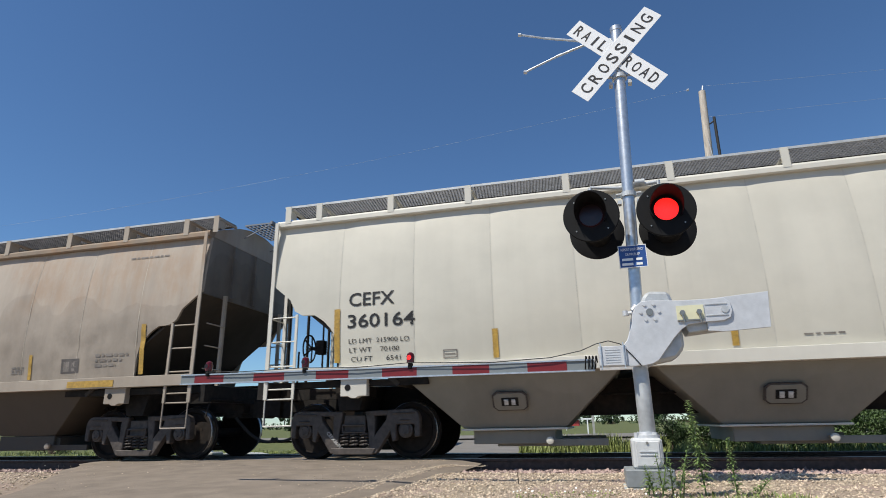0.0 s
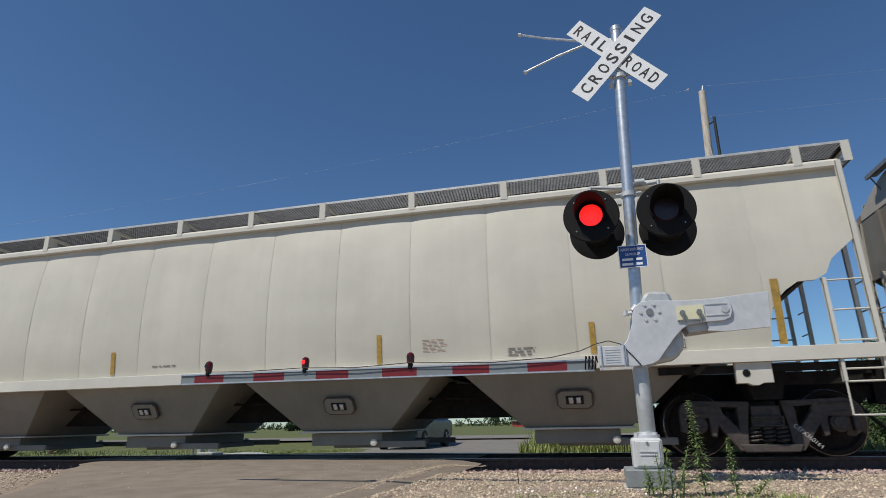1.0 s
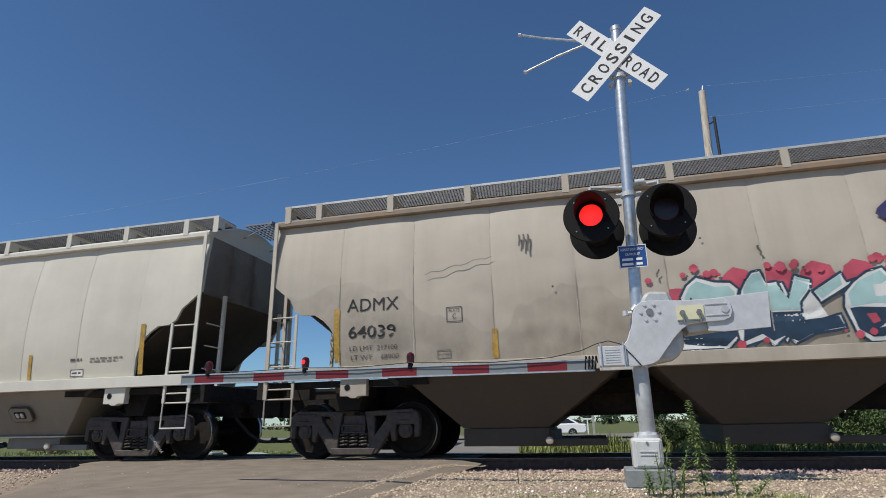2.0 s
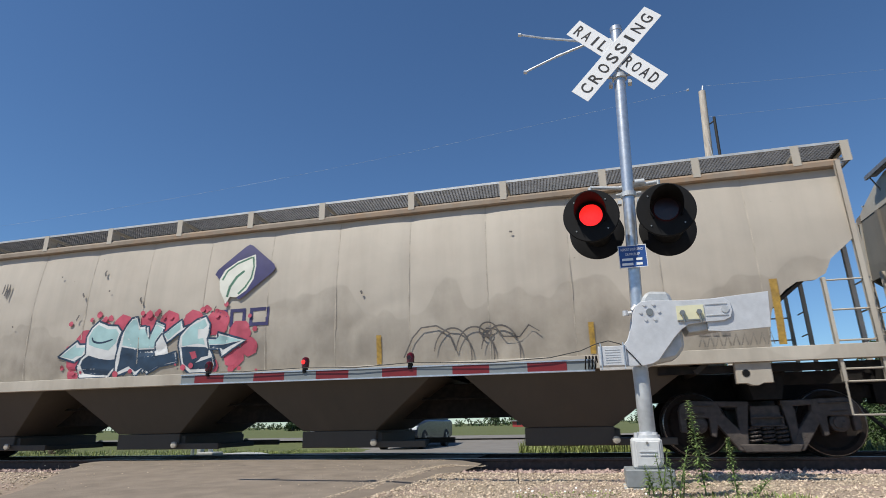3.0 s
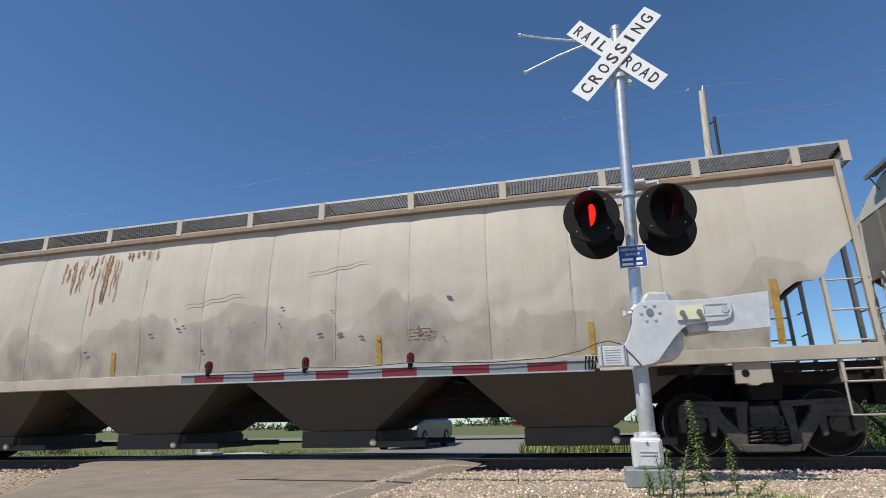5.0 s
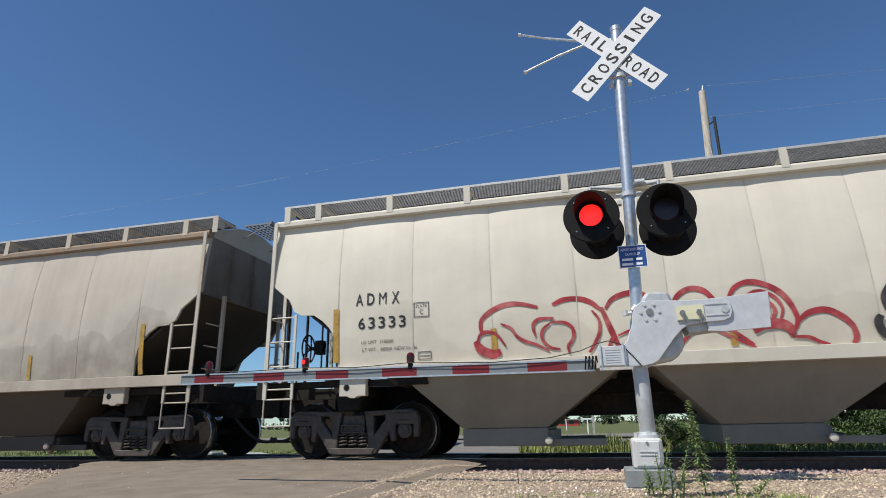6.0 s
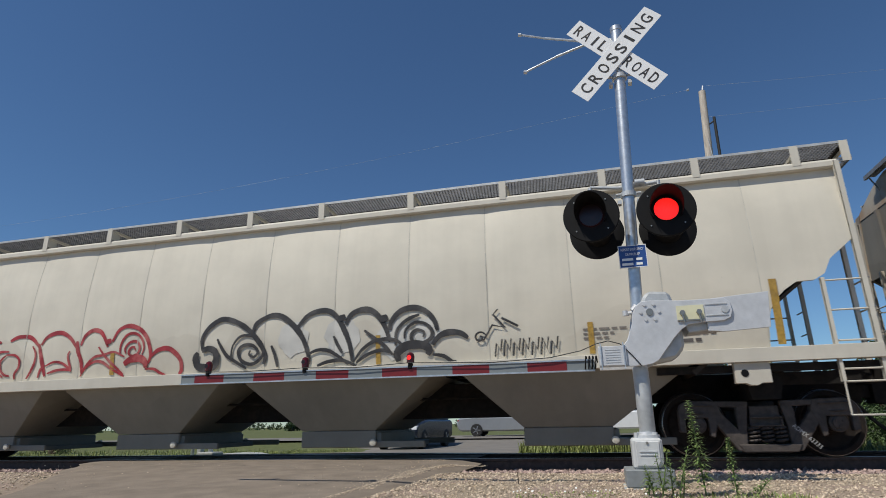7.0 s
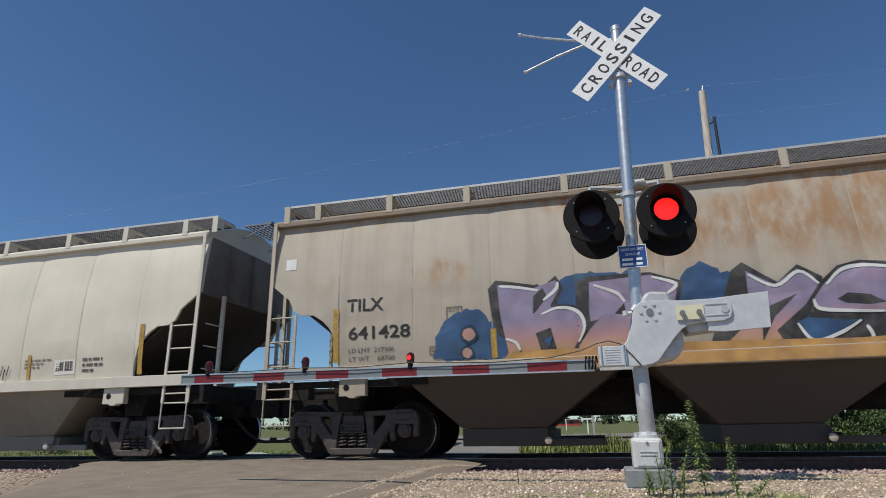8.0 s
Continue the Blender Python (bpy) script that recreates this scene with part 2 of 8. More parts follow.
def car_paint(name, colour, grime, grime_amount, rust_amount=0.0, grime_top=2.4, streak=0.10, gloss=0.45, seed=0.0):
    m = bpy.data.materials.new(name)
    m.use_nodes = True
    n, l = m.node_tree.nodes, m.node_tree.links
    b = n["Principled BSDF"]
    tc = n.new("ShaderNodeTexCoord")
    off = n.new("ShaderNodeMapping")
    off.inputs["Location"].default_value = (seed * 7.3, seed * 1.7, seed * 3.1)
    l.new(tc.outputs["Object"], off.inputs[0])

    def tex(scale, detail, stretch, rough=0.6):
        mp = n.new("ShaderNodeMapping")
        mp.inputs["Scale"].default_value = stretch
        l.new(off.outputs[0], mp.inputs[0])
        t = n.new("ShaderNodeTexNoise")
        t.inputs["Scale"].default_value = scale
        t.inputs["Detail"].default_value = detail
        t.inputs["Roughness"].default_value = rough
        l.new(mp.outputs[0], t.inputs["Vector"])
        return t.outputs[0]

    def ramp(src, a, bb, lo, hi):
        r = n.new("ShaderNodeMapRange")
        r.interpolation_type = 'SMOOTHSTEP'
        for i, v in enumerate((a, bb, lo, hi)):
            r.inputs[i + 1].default_value = v
        l.new(src, r.inputs[0])
        return r.outputs[0]

    def math_(op, a, bb):
        q = n.new("ShaderNodeMath")
        q.operation = op
        for i, v in enumerate((a, bb)):
            if isinstance(v, (int, float)):
                q.inputs[i].default_value = v
            else:
                l.new(v, q.inputs[i])
        return q.outputs[0]

    def mix(fac, a, bb):
        q = n.new("ShaderNodeMix")
        q.data_type = 'RGBA'
        l.new(fac, q.inputs[0])
        for i, v in ((6, a), (7, bb)):
            if isinstance(v, tuple):
                q.inputs[i].default_value = (*v, 1)
            else:
                l.new(v, q.inputs[i])
        return q.outputs[2]

    big = ramp(tex(0.7, 5, (1, 1, 1.4)), 0.3, 0.7, 0.93, 1.05)
    runs = ramp(tex(2.6, 5, (1.6, 1, 0.12)), 0.35, 0.75, 1.0 + streak * 0.2, 1.0 - streak * 0.55)
    tone = math_('MULTIPLY', big, runs)
    sc = n.new("ShaderNodeVectorMath")
    sc.operation = 'SCALE'
    sc.inputs[0].default_value = colour
    l.new(tone, sc.inputs["Scale"])
    out = sc.outputs[0]
    # splashed grime with a wavy upper edge
    sep = n.new("ShaderNodeSeparateXYZ")
    l.new(tc.outputs["Object"], sep.inputs[0])
    edge = math_('ADD', sep.outputs[2], ramp(tex(0.75, 3, (1, 1, 0.35), 0.45), 0.25, 0.75, -0.50, 0.50))
    line = ramp(edge, grime_top + 0.02, grime_top - 0.03, 0.0, 0.42)
    haze = ramp(edge, grime_top + 0.15, grime_top - 0.75, 0.0, 0.55)
    low = math_('ADD', line, haze)
    spots = ramp(tex(2.2, 8, (1, 1, 0.7), 0.66), 0.34, 0.66, 0.45, 1.0)
    fac = math_('MULTIPLY', math_('MULTIPLY', low, spots), grime_amount)
    out = mix(fac, out, grime)
    if rust_amount:
        patch = ramp(tex(0.55, 3, (1, 1, 1.1)), 0.46, 0.60, 0.0, 1.0)
        grain = ramp(tex(4.0, 8, (1.2, 1, 0.45), 0.7), 0.36, 0.64, 0.15, 1.0)
        upper = ramp(sep.outputs[2], 2.5, 3.1, 0.12, 1.0)
        rf = math_('MULTIPLY', math_('MULTIPLY', math_('MULTIPLY', patch, grain), upper), rust_amount)
        out = mix(rf, out, (0.35, 0.205, 0.105))
    # scattered chips and scuffs
    chip = ramp(tex(9.0, 8, (1, 1, 1), 0.7), 0.69, 0.73, 0.0, 0.55 * min(1.0, grime_amount + rust_amount))
    out = mix(chip, out, (0.10, 0.075, 0.055))
    l.new(out, b.inputs["Base Color"])
    b.inputs["Roughness"].default_value = gloss
    b.inputs["Specular IOR Level"].default_value = 0.35
    bp = n.new("ShaderNodeBump")
    bp.inputs["Strength"].default_value = 0.12
    bp.inputs["Distance"].default_value = 0.03
    l.new(tex(1.3, 4, (1, 1, 0.7)), bp.inputs["Height"])
    l.new(bp.outputs[0], b.inputs["Normal"])
    return m


# -- meshes that every car shares --
def mesh_grating(s):
    """The walkway grating along one edge of the roof: long bars and close slanted cross bars."""
    bm = bmesh.new()
    z, x0, x1 = 4.365, -9.56, 9.88
    y0, y1 = 1.05, 1.575
    for k in range(9):
        y = s * (y0 + (y1 - y0) * k / 8)
        box(bm, x0, x1, y - 0.003, y + 0.003, z - 0.028, z)
    x = x0
    while x <= x1 - 0.06:
        v = [bm.verts.new(p) for p in ((x, s * y0, z - 0.024), (x + 0.012, s * y0, z - 0.024), (x + 0.072, s * y1, z - 0.024), (x + 0.060, s * y1, z - 0.024))]
        u = [bm.verts.new(p.co + Vector((0, 0, 0.018))) for p in v]
        for f in ((v[0], v[1], v[2], v[3]), (u[3], u[2], u[1], u[0]), (v[0], v[3], u[3], u[0]), (v[1], u[1], u[2], v[2])):
            bm.faces.new(f)
        x += 0.052
    return finish(bm, "running_board", GRATE)


def mesh_board_edge(s):
    """The bright outer angle of a walkway and its dark inner rail."""
    bm = bmesh.new()
    box(bm, -9.57, 9.89, min(s * 1.575, s * 1.597), max(s * 1.575, s * 1.597), 4.338, 4.375)
    return finish(bm, "board_edge", GALV_DULL)


def mesh_board_rail(s):
    bm = bmesh.new()
    box(bm, -9.56, 9.88, s * 1.04 - 0.012, s * 1.04 + 0.012, 4.31, 4.362)
    for x in (-9.54, 9.86):
        box(bm, x - 0.02, x + 0.02, min(s * 1.055, s * 1.573), max(s * 1.055, s * 1.573), 4.31, 4.362)
    return finish(bm, "board_rail", STEEL_DARK)


def mesh_post(mat):
    """A bent plate that stands on the roof edge and carries the walkway."""
    bm = bmesh.new()
    box(bm, -0.055, 0.055, -1.604, -1.598, 4.05, 4.372)
    box(bm, -0.055, 0.055, -1.598, -1.585, 4.11, 4.336)
    box(bm, 0.045, 0.055, -1.585, -1.40, 4.14, 4.336)
    beam(bm, (0.05, -1.57, 4.315), (0.05, -1.05, 4.30), 0.04, 0.045, Vector((1, 0, 0)))
    return finish(bm, "running_board_bracket", mat)


def mesh_sideframe():
    """A cast side frame: pedestal jaws, top member, columns, open triangles and the spring seat."""
    bm = bmesh.new()
    y0, y1 = -1.17, -1.04
    for s in (-1, 1):
        def half(points, a, b):
            prism(bm, [(s * x, z) for x, z in points], a, b)
        half([(0.20, 0.765), (0.62, 0.775), (0.62, 0.695), (0.36, 0.685), (0.20, 0.70)], y0, y1)
        half([(0.60, 0.775), (1.00, 0.785), (1.09, 0.745), (1.135, 0.65), (1.135, 0.36), (1.05, 0.345), (1.045, 0.545), (0.745, 0.545), (0.735, 0.30), (0.675, 0.28), (0.63, 0.47), (0.56, 0.62)], y0 - 0.008, y1)
        half([(0.625, 0.70), (0.69, 0.52), (0.40, 0.10), (0.25, 0.10), (0.29, 0.25), (0.385, 0.40)], y0 - 0.003, y1 - 0.002)
        half([(0.20, 0.745), (0.34, 0.745), (0.37, 0.64), (0.37, 0.40), (0.40, 0.22), (0.27, 0.20), (0.255, 0.42)], y0 + 0.003, y1 - 0.004)
        half([(0.66, 0.70), (1.06, 0.71), (1.05, 0.735), (0.66, 0.73)], y0 - 0.03, y0)
        half([(0.79, 0.60), (1.0, 0.60), (1.0, 0.625), (0.79, 0.625)], y0 - 0.025, y0)
    prism(bm, [(-0.40, 0.19), (0.40, 0.19), (0.34, 0.085), (-0.34, 0.085)], y0 - 0.02, y1 + 0.08)
    return finish(bm, "side_frame", TRUCK_STEEL, bevel=0.014)


def mesh_springs():
    bm = bmesh.new()
    for x in (-0.17, 0.0, 0.17):
        turns, seg = 4, 10
        prev = None
        for k in range(turns * seg + 1):
            a = 2 * math.pi * k / seg
            p = Vector((x + 0.075 * math.cos(a), -1.10 + 0.075 * math.sin(a), 0.20 + 0.215 * k / (turns * seg)))
            if prev is not None:
                rod(bm, prev, p, 0.018, seg=6, caps=False)
            prev = p
    return finish(bm, "spring_nest", TRUCK_STEEL, smooth=True)


def mesh_bearing():
    bm = bmesh.new()
    lathe(bm, [(-1.03, 0.115), (-1.13, 0.125), (-1.145, 0.115), (-1.15, 0.085), (-1.175, 0.08), (-1.18, 0.05)], (0, 0, 0), 'Y', 20)
    for k in range(3):
        a = 2 * math.pi * k / 3 + 0.4
        rod(bm, (0.05 * math.cos(a), -1.17, 0.05 * math.sin(a)), (0.05 * math.cos(a), -1.195, 0.05 * math.sin(a)), 0.014, seg=6)
    return finish(bm, "bearing_cap", TRUCK_STEEL, smooth=True)


def mesh_wheelset():
    bm = bmesh.new()
    for s in (-1, 1):
        lathe(bm, [(s * 0.70, 0.11), (s * 0.72, 0.30), (s * 0.685, 0.37), (s * 0.685, 0.485), (s * 0.712, 0.483), (s * 0.722, 0.458), (s * 0.82, 0.452),
                   (s * 0.825, 0.44), (s * 0.822, 0.375), (s * 0.77, 0.34), (s * 0.785, 0.16), (s * 0.85, 0.13), (s * 0.85, 0.09)], (0, 0, 0), 'Y', 40)
        # inspection marks stamped on the plate
        for k in range(4):
            a = k * math.pi / 2 + 0.3
            box(bm, 0.20 * math.cos(a) - 0.02, 0.20 * math.cos(a) + 0.02, s * 0.775 - 0.01, s * 0.775 + 0.01, 0.20 * math.sin(a) - 0.02, 0.20 * math.sin(a) + 0.02)
    rod(bm, (0, -1.1, 0), (0, 1.1, 0), 0.085, seg=16)
    return finish(bm, "wheelset", WHEEL_STEEL, smooth=True)


def mesh_tread(s):
    bm = bmesh.new()
    if s:
        lathe(bm, [(s * 0.735, 0.4585), (s * 0.81, 0.4545), (s * 0.822, 0.448), (s * 0.8265, 0.438)], (0, 0, 0), 'Y', 40, close=False)
    return finish(bm, "running_tread", TREAD, smooth=True)


def mesh_bolster():
    bm = bmesh.new()
    prism(bm, [(-0.19, 0.70), (0.19, 0.70), (0.19, 0.44), (-0.19, 0.44)], -1.13, 1.13)
    for y in (-1.165, 1.165):
        box(bm, -0.21, 0.21, y - 0.02, y + 0.02, 0.42, 0.45)
        box(bm, -0.21, 0.21, y - 0.02, y + 0.02, 0.53, 0.56)
        for x in (-0.195, 0.195):
            box(bm, x - 0.015, x + 0.015, y - 0.02, y + 0.02, 0.45, 0.53)
    box(bm, -0.35, 0.35, -0.35, 0.35, 0.66, 0.78)
    for s in (-1, 1):
        beam(bm, (s * 0.40, -0.85, 0.42), (s * 0.40, 0.85, 0.42), 0.08, 0.08, Vector((1, 0, 0)))
    return finish(bm, "bolster", TRUCK_STEEL, bevel=0.01)


def mesh_coupler():
    bm = bmesh.new()
    box(bm, 9.55, 10.10, -0.09, 0.09, 0.80, 0.98)
    prism(bm, [(10.05, 0.72), (10.30, 0.70), (10.42, 0.76), (10.42, 1.04), (10.30, 1.08), (10.05, 1.04)], -0.20, 0.12)
    prism(bm, [(10.22, 0.72), (10.44, 0.74), (10.44, 1.02), (10.22, 1.06)], 0.10, 0.22)
    box(bm, 9.45, 9.85, -0.28, 0.28, 0.72, 1.06)
    # uncoupling lever
    for a, b in (((10.15, -0.1, 1.1), (9.95, -0.45, 1.02)), ((9.95, -0.45, 1.02), (9.92, -1.35, 1.02)), ((9.92, -1.35, 1.02), (9.92, -1.45, 0.72))):
        rod(bm, a, b, 0.014, seg=6)
    return finish(bm, "coupler", STEEL_DARK, bevel=0.008)


def mesh_hose():
    bm = bmesh.new()
    prev = None
    for k in range(15):
        u = k / 14
        p = Vector((9.75 + 0.68 * u, -0.30 + 0.25 * u, 0.72 - 0.50 * math.sin(math.pi * u * 0.55) + (0.06 * u)))
        if prev is not None:
            rod(bm, prev, p, 0.028, seg=8, caps=False)
        prev = p
    rod(bm, prev, prev + Vector((0.08, 0.02, 0.03)), 0.045, seg=8)
    return finish(bm, "brake_hose", RUBBER, smooth=True)


def mesh_brake_wheel():
    bm = bmesh.new()
    c = Vector((-9.30, -0.92, 1.87))
    seg = 28
    pts = [c + Vector((0, 0.24 * math.cos(2 * math.pi * k / seg), 0.24 * math.sin(2 * math.pi * k / seg))) for k in range(seg)]
    for k in range(seg):
        rod(bm, pts[k], pts[(k + 1) % seg], 0.016, seg=6, caps=False)
    for k in range(5):
        a = 2 * math.pi * k / 5
        rod(bm, c + Vector((0.05, 0, 0)), c + Vector((0, 0.24 * math.cos(a), 0.24 * math.sin(a))), 0.014, seg=6)
    rod(bm, c, c + Vector((0.2, 0, 0)), 0.03, seg=8)
    return finish(bm, "brake_wheel", STEEL_DARK)


def mesh_brake_gear():
    bm = bmesh.new()
    rod(bm, (-8.80, -0.60, 1.45), (-8.25, -0.60, 1.45), 0.15, seg=16)        # reservoir
    rod(bm, (-9.2, -0.2, 1.40), (-9.2, 0.45, 1.40), 0.12, seg=14)
    box(bm, -9.14, -9.0, -1.0, -0.84, 1.76, 2.0)
    rod(bm, (-9.6, -0.75, 1.85), (-9.6, -0.75, 1.25), 0.02, seg=6)
    for y in (-1.1, -0.4, 0.5):
        rod(bm, (-9.62, y, 1.28), (-9.62, y, 2.9), 0.03, seg=6)
    rod(bm, (-8.7, -1.0, 1.32), (-8.7, -1.0, 2.2), 0.02, seg=6)
    rod(bm, (-8.95, -1.1, 1.32), (-8.95, -1.1, 2.35), 0.018, seg=6)
    return finish(bm, "brake_equipment", STEEL_DARK, smooth=True)


def underframe_members():
    """The steel under the car, member by member: (name, mesh)."""
    out = []

    def member(name, draw):
        bm = bmesh.new()
        draw(bm)
        out.append((name, finish(bm, name, STEEL_DARK)))

    member("center_sill", lambda bm: prism(bm, [(-9.9, 1.20), (9.9, 1.20), (9.9, 0.80), (6.9, 0.80), (6.4, 0.63), (-6.4, 0.63), (-6.9, 0.80), (-9.9, 0.80)], -0.30, 0.30))
    for s in (-1, 1):
        for y in (-1.46, 1.46):
            member("end_beam", lambda bm: box(bm, s * 8.4 - 1.48, s * 8.4 + 1.48, y - 0.06, y + 0.06, 1.14, 1.24))
        member("body_bolster", lambda bm: prism(bm, [(s * 8.05, 1.16), (s * 8.6, 1.16), (s * 8.5, 0.78), (s * 8.15, 0.78)], -1.30, 1.30))
        member("end_sill", lambda bm: box(bm, s * 9.86 - 0.05, s * 9.86 + 0.05, -1.52, 1.52, 0.98, 1.26))
        for y in (-0.9, 0.9):
            member("stringer", lambda bm: box(bm, s * 8.9 - 0.9, s * 8.9 + 0.9, y - 0.05, y + 0.05, 0.98, 1.16))
    member("brake_pipe", lambda bm: rod(bm, (-7.0, -0.55, 0.95), (7.0, -0.55, 0.95), 0.025, seg=6))
    return out


def mesh_cross_walk(s):
    """The small grated platform over the car's end."""
    bm = bmesh.new()
    z = 4.565
    reach = 9.86 if s < 0 else 10.36
    for k in range(9):
        y = -0.5 + 0.125 * k
        box(bm, s * 9.72, s * reach, y - 0.006, y + 0.006, z - 0.03, z)
    for k in range(8):
        x = s * (9.72 + (reach - 9.72) * k / 7)
        box(bm, x - 0.005, x + 0.005, -0.5, 0.5, z - 0.03, z)
    box(bm, s * reach - 0.02, s * reach + 0.02, -0.56, 0.56, z - 0.06, z + 0.01)
    for y in (-0.5, 0.5):
        beam(bm, (s * 9.70, y, 4.27), (s * (reach - 0.04), y, 4.53), 0.016, 0.02)
    return finish(bm, "end_crossover_grating", GRATE)


SHARED = {
    "running_board": mesh_grating(-1), "running_board_far": mesh_grating(1), "board_edge": mesh_board_edge(-1), "board_edge_far": mesh_board_edge(1),
    "board_rail": mesh_board_rail(-1), "board_rail_far": mesh_board_rail(1), "side_frame": mesh_sideframe(), "spring_nest": mesh_springs(), "bearing_cap": mesh_bearing(),
    "wheelset": mesh_wheelset(), "running_tread": mesh_tread(-1), "tread_far": mesh_tread(1), "bolster": mesh_bolster(), "coupler": mesh_coupler(), "brake_hose": mesh_hose(),
    "brake_wheel": mesh_brake_wheel(), "brake_equipment": mesh_brake_gear(),
    "walk_a": mesh_cross_walk(-1), "walk_b": mesh_cross_walk(1)}
UNDERFRAME = underframe_members()
SHARED["side_frame_far"] = flip_y(SHARED["side_frame"])
SHARED["spring_far"] = flip_y(SHARED["spring_nest"])
SHARED["bearing_far"] = flip_y(SHARED["bearing_cap"])
# Slope-sheet paint is grimy and also darkened to carry the shade under the slope.
UNDER_SLOPE = car_paint("grimy_shaded_slope_paint", (0.055, 0.047, 0.040), (0.028, 0.024, 0.020), 0.6, 0.15, 2.6, 0.2, 0.75, 8.0)
# Body paint darkened for the car ends: shade in the gap put into colour.
END_SHADED = car_paint("shaded_end_sheet_paint", (0.19, 0.18, 0.16), (0.07, 0.062, 0.054), 0.7, 0.1, 3.3, 0.2, 0.7, 9.0)
POSTS = [-9.50, -8.89, -7.54, -6.17, -4.56, -2.98, -1.37, 0.16, 1.60, 3.27, 4.86, 6.45, 7.83, 9.20, 9.85]


def hopper_mesh(cx, mat, flanged):
    """One of the four discharge hoppers: sloping plates down to the gate."""
    bm = bmesh.new()
    top, bot, zt, zb = 1.70, 0.80, 1.30, 0.46
    xt = [cx - top, cx + top]
    xb = [cx - bot, cx + (bot if flanged else 0.54)]
    yt, yb = 1.53, 0.98
    lo = [bm.verts.new(p) for p in ((xb[0], -yb, zb), (xb[1], -yb, zb), (xb[1], yb, zb), (xb[0], yb, zb))]
    hi = [bm.verts.new(p) for p in ((xt[0], -yt, zt), (xt[1], -yt, zt), (xt[1], yt, zt), (xt[0], yt, zt))]
    for k in range(4):
        bm.faces.new((lo[k], lo[(k + 1) % 4], hi[(k + 1) % 4], hi[k]))
    bm.faces.new(lo[::-1])
    bm.faces.new(hi)
    if not flanged:
        box(bm, xb[0] - 0.003, xb[1] + 0.003, -yb - 0.003, yb + 0.003, 0.19, zb - 0.004)
    return finish(bm, "hopper", mat, bevel=0.01)


def gate_mesh(cx, mat):
    bm = bmesh.new()
    box(bm, cx - 0.66, cx + 0.62, -0.92, 0.92, 0.22, 0.42)
    box(bm, cx - 0.30, cx + 0.95, -0.80, 0.80, 0.18, 0.26)
    for y in (-1.02, 1.02):
        box(bm, cx + 0.55, cx + 1.40, y - 0.03, y + 0.03, 0.19, 0.29)
    rod(bm, (cx + 0.55, -1.12, 0.27), (cx + 0.55, 1.12, 0.27), 0.03, seg=10)
    return finish(bm, "discharge_gate", mat, bevel=0.006)


def gate_cap_mesh(cx, mat, s):
    bm = bmesh.new()
    if s:
        lathe(bm, [(s * 1.10, 0.055), (s * 1.14, 0.055), (s * 1.15, 0.03)], (cx + 0.55, 0, 0.27), 'Y', 14)
    return finish(bm, "pinion_cap", mat, smooth=True)


def decal(bm_or_text, parent, mat, x, z, height=0.2, width=None, amount=0.0, seed=0.0, bold=0.0, name="lettering", lift=0.006):
    """Lays flat artwork drawn in the XZ plane on the curved side of a car."""
    bm = lettering(bm_or_text, height, width, bold) if isinstance(bm_or_text, str) else bm_or_text
    if amount:
        for _ in range(3):
            long = [e for e in bm.edges if e.calc_length() > 0.055]
            if not long:
                break
            bmesh.ops.triangulate(bm, faces=[f for f in bm.faces if len(f.verts) > 3])
            bmesh.ops.subdivide_edges(bm, edges=[e for e in bm.edges if e.calc_length() > 0.055], cuts=1)
        bmesh.ops.triangulate(bm, faces=[f for f in bm.faces if len(f.verts) > 3])
    for v in bm.verts:
        v.co.x += x
        v.co.z += z
        v.co.y = side_y(v.co.x, v.co.z, amount, seed) - lift
    # keep it one sheet that follows the sheet's curve
    me = bpy.data.meshes.new(name)
    bm.to_mesh(me)
    bm.free()
    me.materials.append(mat)
    return part(name, me, mat, parent)


def bar_lines(widths, height, gap):
    """Rows of plain bars for small print that cannot be read."""
    bm = bmesh.new()
    for k, w in enumerate(widths):
        x, z = 0.0, -k * (height + gap)
        u = 0
        while x < w:
            step = (0.11, 0.06, 0.15, 0.08)[(u + k) % 4]
            e = min(w, x + step)
            bm.faces.new([bm.verts.new(p) for p in ((x, 0, z), (e, 0, z), (e, 0, z + height), (x, 0, z + height))])
            x = e + 0.03
            u += 1
    return bm


def rect(w, h):
    bm = bmesh.new()
    n = max(1, int(h / 0.15))
    for k in range(n):
        a, b = h * k / n, h * (k + 1) / n
        bm.faces.new([bm.verts.new(p) for p in ((0, 0, a), (w, 0, a), (w, 0, b), (0, 0, b))])
    return bm


def ring_frame(w, h, t):
    bm = bmesh.new()
    for a, b, c, d in ((0, w, 0, t), (0, w, h - t, h), (0, t, t, h - t), (w - t, w, t, h - t)):
        bm.faces.new([bm.verts.new(p) for p in ((a, 0, c), (b, 0, c), (b, 0, d), (a, 0, d))])
    return bm


